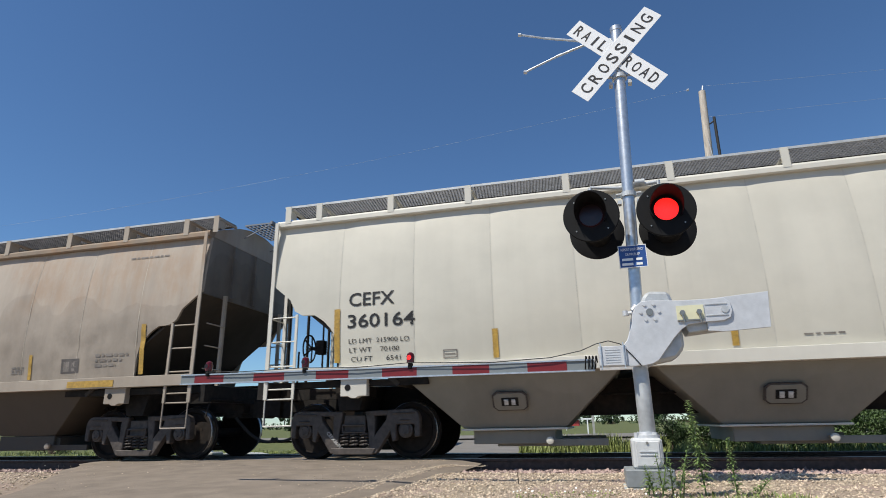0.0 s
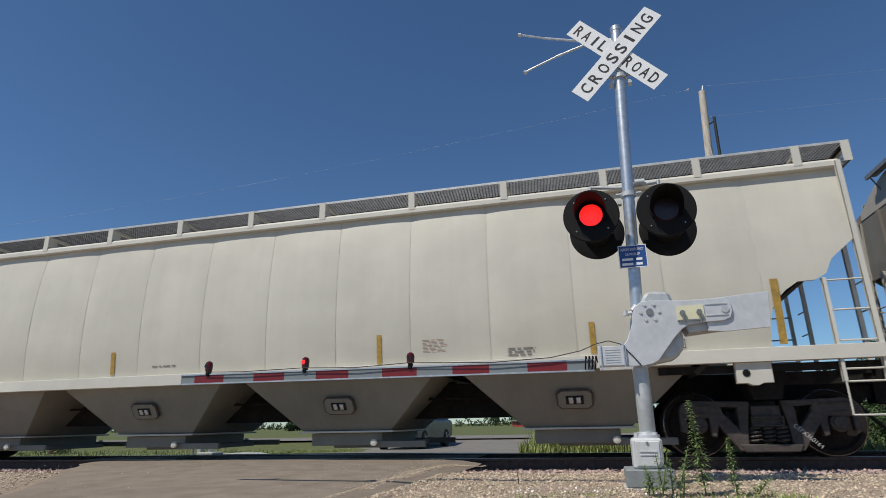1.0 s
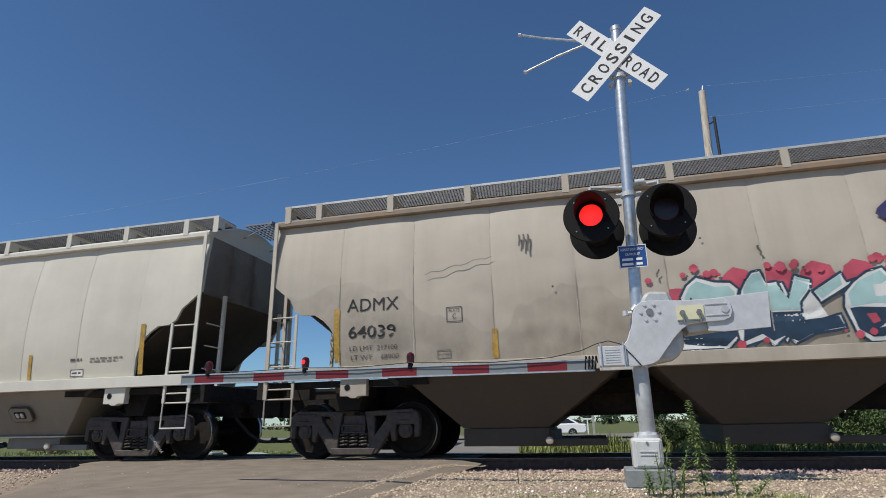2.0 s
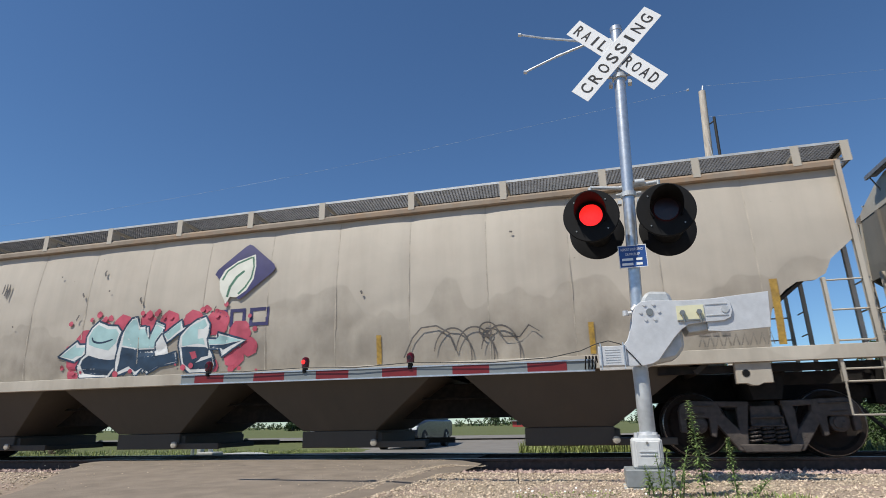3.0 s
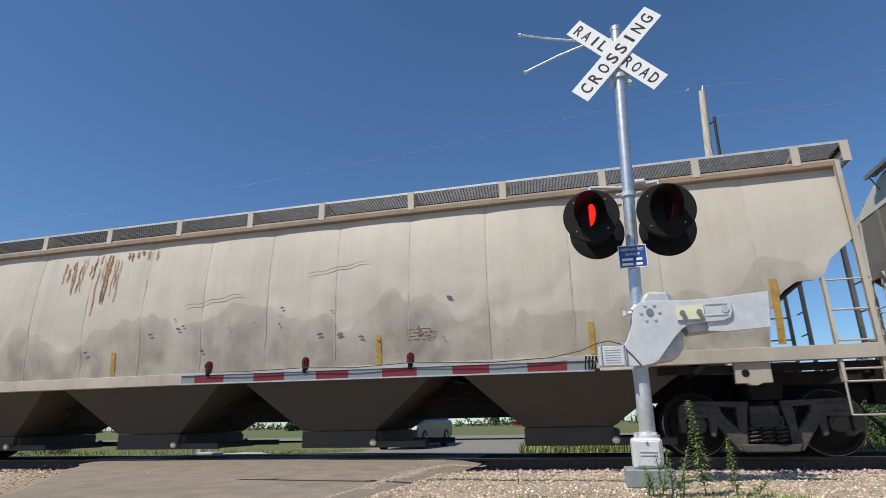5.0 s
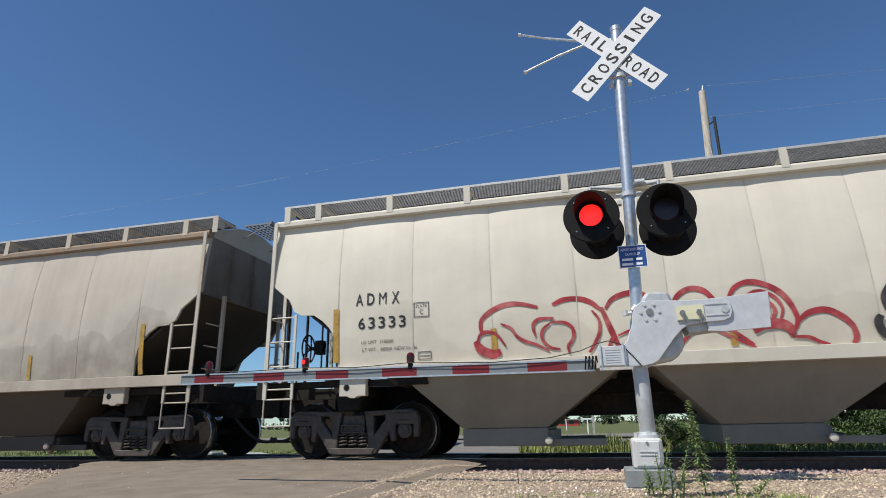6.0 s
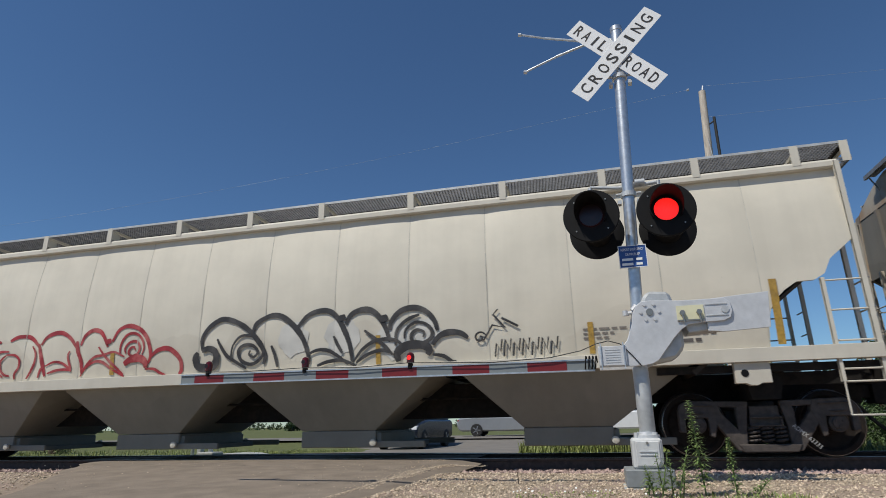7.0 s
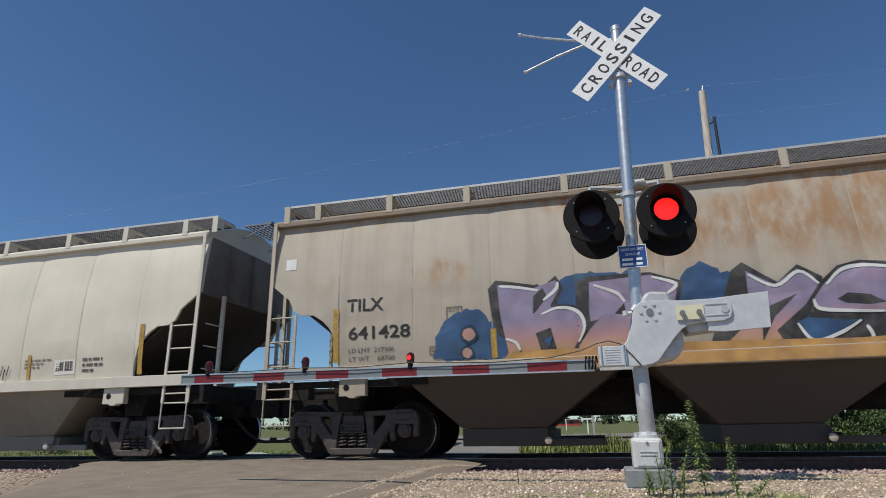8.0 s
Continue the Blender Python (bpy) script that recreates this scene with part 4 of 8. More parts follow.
def hopper_hatch(car, cx):
    """A small bolted cover on the hopper's sloping side."""
    slope = Matrix.Translation((cx, -1.29, 0.86)) @ Matrix.Rotation(math.atan2(0.55, 0.84), 4, 'X')
    bm = bmesh.new()
    prism(bm, [(-0.27, -0.10), (-0.20, -0.16), (0.20, -0.16), (0.27, -0.10), (0.27, 0.10), (0.20, 0.16), (-0.20, 0.16), (-0.27, 0.10)], -0.02, 0.01)
    hatch = part("inspection_cover", bm, TRUCK_STEEL, car, m=slope)
    bm = bmesh.new()
    prism(bm, [(-0.245, -0.09), (-0.19, -0.14), (0.19, -0.14), (0.245, -0.09), (0.245, 0.09), (0.19, 0.14), (-0.19, 0.14), (-0.245, 0.09)], -0.03, -0.02)
    part("cover_plate", bm, LOW_A, hatch)
    bm = bmesh.new()
    box(bm, -0.13, 0.13, -0.036, -0.03, -0.07, 0.07)
    part("cover_recess", bm, STEEL_DARK, hatch)
    for dx in (-0.055, 0.055):
        bm = bmesh.new()
        box(bm, dx - 0.03, dx + 0.03, -0.055, -0.036, -0.045, 0.045)
        part("cover_latch", bm, STENCIL_WHITE, hatch)
    return hatch


def truck_stencil(car, text, cx):
    bm = lettering(text, 0.055, 0.42)
    a = Matrix.Translation((cx, -1.178, 0.42)) @ Matrix.Rotation(radians(45), 4, 'Y')
    for v in bm.verts:
        v.co = a @ v.co
    part("frame_stencil", bm, STENCIL_WHITE, car)


CARS = []


def add_car(n, *args, **kw):
    c = hopper_car(n, *args, **kw)
    CARS.append((n, c))
    return Artist(c, kw.get("dents", 0.0), kw.get("seed", 0.0))


# the brown, rusty car
a = add_car(-1, "rust-stained brownish grey covered hopper car, heavily weathered", PAINT_Z, TRIM_Z, SEAM_DIRTY, dents=0.05, seed=6.1, low_paint=LOW_DARK)
a.print_bars(8.0, 3.68, (0.85,), 0.035, 0.03)
a.panel(6.79, 1.57, 0.40, 0.26, FADED_INK)
a.panel(6.84, 1.60, 0.13, 0.18, SOFT_INK)
a.panel(7.03, 1.60, 0.11, 0.18, SOFT_INK)
a.print_bars(7.56, 1.84, (0.72, 0.60, 0.45), 0.045, 0.045)
a.print_bars(5.6, 1.70, (0.3, 0.3, 0.3), 0.03, 0.02)
bm = bmesh.new()
box(bm, 7.10, 8.12, -1.684, -1.680, 1.285, 1.40)
part("sill_reflector", bm, YELLOW, a.car, "yellow painted stripe on the sill")

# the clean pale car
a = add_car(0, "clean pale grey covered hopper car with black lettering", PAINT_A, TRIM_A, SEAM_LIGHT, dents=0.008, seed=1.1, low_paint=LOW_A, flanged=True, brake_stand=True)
a.text("CEFX", -8.24, 2.43, 0.225, 0.80, INK, 0.012)
a.text("360164", -8.26, 2.07, 0.225, 1.16, INK, 0.012)
a.text("LD LMT  215900 LO", -8.24, 1.82, 0.075, 1.04)
a.text("LT WT    70100", -8.23, 1.675, 0.075, 0.86)
a.text("CU FT      6541", -8.20, 1.53, 0.075, 0.85)
tack_board(a, -6.65, 1.52)
a.print_bars(7.0, 1.78, (0.26, 0.0), 0.05, 0.03, FADED_INK)
a.print_bars(7.45, 1.80, (0.75, 0.62), 0.028, 0.025)
a.panel(7.02, 1.50, 0.30, 0.13, WHITE_PATCH)
a.outline(7.02, 1.50, 0.30, 0.13, 0.012, FADED_INK)
a.print_bars(7.06, 1.55, (0.22,), 0.03, 0.02, FADED_INK)
a.print_bars(3.45, 1.80, (0.34, 0.34, 0.40, 0.30, 0.36), 0.012, 0.03, RED_INK)
a.print_bars(4.8, 1.60, (0.42, 0.40, 0.36), 0.022, 0.025)
a.print_bars(-1.6, 1.60, (0.5,), 0.022, 0.025)
for cx in (-5.68, -1.88, 1.92, 5.72):
    hopper_hatch(a.car, cx)
truck_stencil(a.car, "CEFX360164", -8.78)
truck_stencil(a.car, "CEFX360164", 8.60)

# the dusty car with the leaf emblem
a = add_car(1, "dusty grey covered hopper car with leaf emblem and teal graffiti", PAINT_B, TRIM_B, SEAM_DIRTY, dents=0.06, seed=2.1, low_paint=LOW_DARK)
a.text("ADMX", -8.27, 2.34, 0.21, 0.90, INK, 0.015)
a.text("64039", -8.24, 1.90, 0.20, 0.82, INK, 0.012)
a.text("LD LMT  217100", -8.22, 1.70, 0.075, 0.82, FADED_INK)
a.text("LT WT    68900", -8.20, 1.555, 0.075, 0.82, FADED_INK)
plate_c(a, -6.57, 2.07)
tack_board(a, -6.75, 1.52)
cloud = [(-3.3, 1.85, 0.28), (-3.1, 2.2, 0.30), (-2.75, 2.40, 0.24), (-2.3, 2.45, 0.27), (-1.8, 2.40, 0.30), (-1.3, 2.45, 0.28), (-0.8, 2.45, 0.26), (-0.3, 2.40, 0.30),
         (0.15, 2.2, 0.27), (0.35, 1.95, 0.20), (0.05, 1.80, 0.25), (-0.4, 1.65, 0.19), (-3.35, 1.62, 0.16), (-3.45, 2.05, 0.13), (-2.6, 2.62, 0.07), (-1.55, 2.68, 0.06),
         (-0.55, 2.66, 0.09), (0.45, 2.25, 0.06), (-3.62, 1.75, 0.06)]
for cx, cz, r in cloud:
    a.shape(circle(cx, cz - 0.08, r * 0.8), SPRAY_ROSE)
bordered(a, [(-3.71, 1.87), (-3.3, 2.16), (-3.24, 2.09), (-2.85, 2.08), (-2.87, 1.85), (-3.21, 1.83), (-3.33, 1.76)])
a.shape([(-3.64, 1.88), (-3.32, 2.09), (-3.31, 2.03), (-2.92, 2.02), (-2.93, 1.89), (-3.29, 1.87), (-3.38, 1.82)], SPRAY_TEAL)
bordered(a, [(-3.1, 2.21), (-3, 2.38), (-2.85, 2.5), (-2.62, 2.41), (-2.41, 2.39), (-2.31, 2.28), (-2.38, 2.03), (-2.35, 1.82), (-2.34, 1.65), (-2.53, 1.46), (-2.82, 1.46), (-3.2, 1.46), (-3.28, 1.66), (-3.19, 1.82), (-3.08, 1.9)])
a.shape([(-3.04, 2.2), (-2.96, 2.35), (-2.85, 2.43), (-2.62, 2.33), (-2.44, 2.33), (-2.37, 2.24), (-2.42, 2.07), (-2.57, 1.94), (-2.86, 2.01), (-3.02, 2.07)], SPRAY_TEAL)
a.shape([(-3.13, 1.8), (-3, 1.87), (-2.75, 1.8), (-2.55, 1.77), (-2.41, 1.78), (-2.4, 1.65), (-2.57, 1.5), (-2.82, 1.51), (-3.1, 1.55), (-3.18, 1.7)], SPRAY_NAVY)
a.stroke(curve([(-2.96, 2.2), (-2.91, 2.12), (-2.73, 2.09), (-2.49, 2.14)]), 0.03, SPRAY_NAVY)
bordered(a, [(-2.32, 1.61), (-2.31, 1.94), (-2.24, 2.23), (-2.16, 2.44), (-2.01, 2.52), (-1.95, 2.32), (-1.98, 2.21), (-1.87, 2.33), (-1.74, 2.34), (-1.68, 2.11), (-1.68, 1.66), (-1.81, 1.5), (-1.91, 1.67), (-1.97, 1.88), (-2.04, 1.64), (-2.21, 1.48)])
a.shape([(-2.24, 2.02), (-2.17, 2.27), (-2.1, 2.42), (-2.02, 2.45), (-1.99, 2.26), (-2, 2.13), (-1.85, 2.27), (-1.77, 2.28), (-1.75, 2.11), (-1.74, 1.95), (-1.88, 2), (-2.08, 1.97)], SPRAY_TEAL)
a.shape([(-2.26, 1.96), (-2.09, 1.93), (-1.88, 1.97), (-1.74, 1.91), (-1.73, 1.68), (-1.8, 1.6), (-1.88, 1.73), (-1.93, 1.9), (-2.04, 1.72), (-2.2, 1.59), (-2.27, 1.67)], SPRAY_NAVY)
bordered(a, [(-2.3, 2.25), (-2.21, 2.4), (-2.12, 2.51), (-2, 2.53), (-1.94, 2.35), (-1.81, 2.36), (-1.77, 2.2), (-1.74, 2.04), (-1.68, 2.2), (-1.59, 2.43), (-1.39, 2.35), (-1.42, 2.21), (-1.56, 2.04), (-1.57, 1.83), (-1.56, 1.78), (-1.33, 1.8), (-1.11, 1.86), (-1.07, 1.66), (-1.19, 1.64), (-1.44, 1.61), (-1.71, 1.48), (-1.79, 1.6), (-1.96, 1.46), (-2.07, 1.56), (-2.39, 1.46), (-2.42, 1.72)])
a.shape([(-2.26, 2.25), (-2.19, 2.39), (-2.11, 2.47), (-2.02, 2.49), (-1.96, 2.3), (-1.83, 2.3), (-1.8, 2.16), (-1.76, 1.95), (-1.7, 2.09), (-1.57, 2.4), (-1.42, 2.33), (-1.46, 2.2), (-1.57, 2.08), (-1.59, 1.94), (-1.93, 1.95), (-2.27, 2.02)], SPRAY_TEAL)
a.shape([(-2.28, 1.99), (-1.93, 1.93), (-1.59, 1.92), (-1.6, 1.83), (-1.57, 1.76), (-1.34, 1.79), (-1.14, 1.83), (-1.09, 1.68), (-1.24, 1.66), (-1.49, 1.61), (-1.67, 1.52), (-1.75, 1.79), (-1.83, 1.6), (-1.97, 1.54), (-2.01, 1.75), (-2.1, 1.64), (-2.35, 1.54)], SPRAY_NAVY)
bordered(a, [(-1.41, 2.18), (-1.02, 2.42), (-0.98, 2.28), (-0.72, 2.35), (-0.94, 2.23), (-1.32, 2.01)])
a.shape([(-1.38, 2.17), (-1.04, 2.38), (-1.04, 2.24), (-1.3, 2.07)], SPRAY_TEAL)
bordered(a, [(-1.07, 1.94), (-1.04, 2.13), (-0.91, 2.27), (-0.72, 2.4), (-0.53, 2.45), (-0.43, 2.3), (-0.44, 2.14), (-0.47, 2.05), (-0.41, 1.87), (-0.35, 1.78), (-0.3, 1.59), (-0.38, 1.46), (-0.82, 1.46), (-0.98, 1.6)])
a.shape([(-0.98, 1.95), (-0.99, 2.11), (-0.85, 2.27), (-0.56, 2.4), (-0.49, 2.28), (-0.57, 2.22), (-0.68, 2.22), (-0.71, 2.05), (-0.56, 2.06), (-0.51, 1.94), (-0.67, 1.97), (-0.94, 1.94)], SPRAY_TEAL)
a.shape([(-1, 1.92), (-0.89, 1.93), (-0.5, 1.9), (-0.43, 1.86), (-0.44, 1.75), (-0.58, 1.73), (-0.7, 1.64), (-0.36, 1.72), (-0.34, 1.59), (-0.42, 1.53), (-0.79, 1.53), (-0.94, 1.64)], SPRAY_NAVY)
a.shape([(-0.82, 1.83), (-0.71, 1.84), (-0.67, 1.73), (-0.76, 1.7)], SPRAY_ROSE)
bordered(a, [(-0.47, 2.05), (-0.27, 2.04), (-0.27, 2.15), (0.3, 1.98), (-0.19, 1.71), (-0.23, 1.85), (-0.43, 1.86)])
a.shape([(-0.44, 2.02), (-0.22, 2.01), (-0.22, 2.09), (0.22, 1.98), (-0.19, 1.94), (-0.43, 1.94)], SPRAY_TEAL)
a.shape([(-0.42, 1.93), (-0.18, 1.93), (0.2, 1.97), (-0.17, 1.84), (-0.2, 1.87), (-0.41, 1.88)], SPRAY_NAVY)
# emblem: a dark diamond with a pale leaf, and three plain dark shapes under it
random.seed(19)
for k in range(26):
    x = -3.5 + 4.0 * k / 25
    a.shape(circle(x, random.choice((2.45, 2.52, 2.58, 1.52, 1.60)) + random.uniform(-0.06, 0.06), random.uniform(0.02, 0.075)), SPRAY_ROSE)
a.shape([(-0.44, 3.20), (-0.40, 3.28), (0.12, 3.70), (0.19, 3.73), (0.26, 3.70), (0.74, 3.30), (0.77, 3.22), (0.72, 3.15), (0.18, 2.74), (0.10, 2.70)], LOGO_BLUE, "emblem_diamond")
leaf = [(-0.16, 2.64), (-0.30, 2.90), (-0.33, 3.10), (-0.24, 3.27), (0.0, 3.42), (0.34, 3.52), (0.38, 3.30), (0.36, 3.06), (0.24, 2.86), (0.05, 2.74), (-0.08, 2.76)]
a.shape(leaf, LOGO_PALE, "emblem_leaf")
a.stroke([(0.30, 3.48), (0.34, 3.28), (0.31, 3.08), (0.21, 2.92), (0.08, 2.80)], 0.035, LOGO_GREEN, "emblem_rim", False)
a.stroke([(0.28, 3.47), (0.0, 3.37), (-0.19, 3.24), (-0.27, 3.08)], 0.035, LOGO_GREEN, "emblem_rim", False)
a.stroke([(0.16, 3.22), (0.02, 3.12), (-0.10, 2.94), (-0.14, 2.76)], 0.045, LOGO_GREEN, "emblem_vein", True)
for x, w in ((-0.42, 0.30), (-0.06, 0.30), (0.32, 0.38)):
    a.outline(x, 2.22, w, 0.32, 0.06, LOGO_BLUE, "emblem_bar")
bm = lettering("OWNED BY:", 0.06, 0.42)
for v in bm.verts:
    v.co += Vector((-0.25, -1.681, 1.335))
part("sill_lettering", bm, FADED_INK, a.car)
bm = bar_lines((1.05,), 0.06, 0.02)
for v in bm.verts:
    v.co += Vector((0.22, -1.681, 1.335))
part("sill_print", bm, FADED_INK, a.car)
for pts in ((4.0, 1.55), (4.35, 1.72), (4.75, 1.62)):
    a.stroke(arch(pts[0] - 0.35, pts[0] + 0.25, 1.55, 0.42, 10, 200), 0.022, FADED_INK)
a.stroke(spiral(4.5, 1.9, 0.16, 1.4), 0.022, FADED_INK)
a.stroke([(3.15, 1.55), (3.3, 1.85), (3.45, 2.0), (3.7, 2.02), (3.9, 1.9), (4.0, 1.62)], 0.022, FADED_INK)
a.stroke([(4.6, 2.0), (4.75, 1.8), (5.0, 1.78), (5.15, 1.95), (5.3, 1.85)], 0.02, FADED_INK)
a.panel(6.66, 1.52, 0.42, 0.28, FADED_INK)
a.panel(6.86, 1.54, 0.02, 0.24, WHITE_PATCH)
a.panel(6.70, 1.55, 0.34, 0.02, WHITE_PATCH)
a.print_bars(7.52, 1.85, (0.85, 0.72, 0.40), 0.05, 0.05)
for k in range(9):
    x = 7.5 + 0.11 * k
    a.stroke([(x, 1.50), (x + 0.05, 1.66), (x + 0.08, 1.50)], 0.015, SOFT_INK)

random.seed(8)
for k in range(12):
    x, z = random.uniform(-5.6, 6.0), random.choice((3.45, 3.1, 2.8, 2.6)) + random.uniform(-0.1, 0.1)
    a.stroke([(x + 0.02 * math.sin(j + k), z - 0.03 * j) for j in range(random.randint(2, 5))], random.uniform(0.015, 0.045), FADED_INK, "paint_chip")
for k in range(3):
    a.stroke([(-5.35 + 0.07 * k + 0.01 * math.sin(j), 3.40 - 0.05 * j) for j in range(5 + k)], 0.03, FADED_INK, "paint_chip")
a.stroke([(-6.9 + 0.1 * j, 2.86 + 0.02 * j + 0.02 * math.sin(j * 1.7)) for j in range(12)], 0.014, SOFT_INK, "scrape")

# the grimy car with patched lettering and rust runs
a = add_car(2, "grimy grey covered hopper car with white number patches and rust runs", PAINT_C, TRIM_C, SEAM_DIRTY, dents=0.06, seed=3.1, low_paint=LOW_DARK)
for x, ch in zip((-8.385, -8.17, -7.955, -7.745), "MWCX"):
    a.panel(x, 2.31, 0.205, 0.27, WHITE_PATCH)
    a.text(ch, x + 0.035, 2.345, 0.19, 0.13 if ch != "W" else 0.145, INK, 0.01)
for k, ch in enumerate("480360"):
    x = -8.37 + k * 0.182
    a.panel(x, 1.85, 0.175, 0.27, WHITE_PATCH)
    a.text(ch, x + 0.028, 1.885, 0.19, 0.115, INK, 0.01)
a.text("LD LMT  216800", -8.27, 1.66, 0.07, 0.80, FADED_INK)
a.text("LT WT    69200", -8.24, 1.525, 0.07, 0.80, FADED_INK)
plate_c(a, -6.45, 2.12)
tack_board(a, -6.75, 1.52)
random.seed(5)
for k in range(34):
    x = random.uniform(-3.95, -2.6) if k < 26 else random.uniform(-2.5, -1.7)
    top = 3.84
    length = random.uniform(0.12, 0.55) + (0.5 if k % 5 == 0 else 0.0) if k < 26 else random.uniform(0.05, 0.22)
    z0 = top - random.uniform(0.0, 0.35) if k < 26 else top
    pts = [(x + 0.012 * math.sin(j * 1.3 + k), z0 - length * j / 8) for j in range(9)]
    a.stroke(pts, random.uniform(0.008, 0.034), RUST_RUN, "rust_run")
a.print_bars(3.2, 2.0, (0.40, 0.50, 0.50, 0.46), 0.016, 0.04, RED_INK)

for k in range(22):
    x, z = random.uniform(-5.8, 4.0), random.uniform(1.7, 2.5)
    a.stroke([(x + 0.03 * j, z + 0.015 * math.sin(j + k)) for j in range(random.randint(2, 4))], random.uniform(0.012, 0.04), FADED_INK, "paint_chip")
for x, z in ((-7.2, 2.26), (1.4, 3.05), (-1.0, 2.65)):
    a.stroke([(x + 0.09 * j, z + 0.012 * j + 0.015 * math.sin(j * 1.3)) for j in range(14)], 0.012, SOFT_INK, "scrape")

# the cream car with outline graffiti
a = add_car(3, "cream-grey covered hopper car with red and black outline graffiti", PAINT_D, TRIM_D, SEAM_LIGHT, dents=0.02, seed=4.1, low_paint=LOW_A, brake_stand=True)
for x, ch in zip((-8.10, -7.90, -7.69, -7.47), "ADMX"):
    a.text(ch, x, 2.43, 0.20, 0.13, INK, 0.012)
for k, ch in enumerate("63333"):
    a.text(ch, -8.05 + 0.175 * k, 2.04, 0.19, 0.115, INK, 0.012)
a.text("LD LMT  218000", -8.0, 1.80, 0.055, 0.55, FADED_INK)
a.text("LT WT    68000  NEW 01-06", -7.98, 1.68, 0.055, 0.92, FADED_INK)
plate_c(a, -7.10, 2.18)
tack_board(a, -7.05, 1.51)
for cx, cz, r in ((2.1, 1.95, 0.30), (3.0, 1.85, 0.30), (3.55, 1.95, 0.22), (1.2, 1.95, 0.28)):
    a.shape(circle(cx, cz, r, 18, 0.15), SPRAY_HAZE)
for pts in ([(-6.01, 1.88), (-6, 2.06), (-5.84, 2.2), (-5.62, 2.28), (-5.39, 2.28), (-5.12, 2.21)],
            [(-4.9, 2.23), (-4.72, 2.3), (-4.5, 2.3), (-4.33, 2.23), (-4.19, 2.1)],
            [(-4.13, 2.12), (-4.02, 2.26), (-3.81, 2.33), (-3.62, 2.31), (-3.44, 2.2), (-3.3, 2.03)],
            [(-4.19, 2.15), (-4.13, 1.96), (-4.05, 1.72), (-3.98, 1.53)],
            [(-3.21, 2.07), (-3.13, 2.23), (-2.96, 2.33), (-2.78, 2.3), (-2.66, 2.17), (-2.58, 2.01)],
            [(-3.3, 2.15), (-3.26, 1.96), (-3.17, 1.77), (-3.14, 1.54)],
            [(-2.48, 2.1), (-2.36, 2.3), (-2.16, 2.37), (-1.92, 2.3), (-1.73, 2.12), (-1.63, 1.84), (-1.68, 1.67)],
            [(-1.63, 1.78), (-1.49, 1.89), (-1.28, 1.92), (-1.11, 1.83), (-0.99, 1.69), (-0.97, 1.53), (-1.02, 1.46)]):
    a.stroke(curve(pts), 0.07, SPRAY_RED)
for pts in ([(-2.29, 1.86), (-2.29, 2.02), (-2.19, 2.19), (-2.02, 2.23), (-1.86, 2.13), (-1.79, 1.97), (-1.83, 1.84)],
            [(-2.17, 1.87), (-2.19, 1.96), (-2.11, 2.06), (-1.98, 2.08), (-1.89, 1.99), (-1.91, 1.88), (-2.02, 1.82), (-2.11, 1.87), (-2.08, 1.96), (-2.01, 1.98), (-1.98, 1.92)],
            [(-3.17, 1.5), (-3.05, 1.65), (-2.87, 1.75), (-2.68, 1.74), (-2.48, 1.62), (-2.29, 1.52), (-2.18, 1.46)],
            [(-3.14, 1.54), (-3.02, 1.72), (-2.85, 1.84), (-2.68, 1.86), (-2.43, 1.91), (-2.19, 1.81)],
            [(-2.78, 2.02), (-2.68, 1.9), (-2.53, 1.76), (-2.34, 1.61), (-2.2, 1.5)],
            [(-3.99, 1.72), (-3.78, 1.79), (-3.58, 1.75), (-3.4, 1.64), (-3.46, 1.81), (-3.47, 1.92), (-3.43, 1.97)],
            [(-4.14, 1.51), (-4.09, 1.66), (-4.01, 1.72)],
            [(-3.93, 1.58), (-3.73, 1.63), (-3.52, 1.64), (-3.37, 1.61)],
            [(-5.18, 1.77), (-5.21, 1.94), (-5.11, 2.03), (-4.89, 2.03)],
            [(-4.95, 1.97), (-4.75, 1.96), (-4.63, 1.87), (-4.63, 1.72), (-4.71, 1.61), (-4.7, 1.5)],
            [(-4.95, 1.96), (-5.07, 1.86), (-5.08, 1.72), (-4.97, 1.6), (-4.83, 1.57)],
            [(-6.08, 1.72), (-6.03, 1.84), (-5.92, 1.88), (-5.77, 1.83), (-5.64, 1.65)],
            [(-5.7, 1.99), (-5.55, 1.92), (-5.46, 1.79), (-5.34, 1.71), (-5.17, 1.65), (-4.99, 1.55)],
            [(-4.33, 2.11), (-4.24, 1.97), (-4.25, 1.78), (-4.35, 1.59), (-4.42, 1.5)],
            [(-1.73, 1.58), (-1.54, 1.57), (-1.41, 1.5), (-1.29, 1.46)]):
    a.stroke(curve(pts), 0.042, SPRAY_RED)
for pts in ([(-6.1, 1.75), (-6.03, 1.62), (-5.85, 1.54), (-5.72, 1.58)],
            [(-2.19, 1.68), (-2.05, 1.76), (-1.86, 1.77), (-1.74, 1.7), (-1.73, 1.6)],
            [(-2.58, 2.15), (-2.56, 2.06)]):
    a.stroke(curve(pts), 0.12, SPRAY_RED)
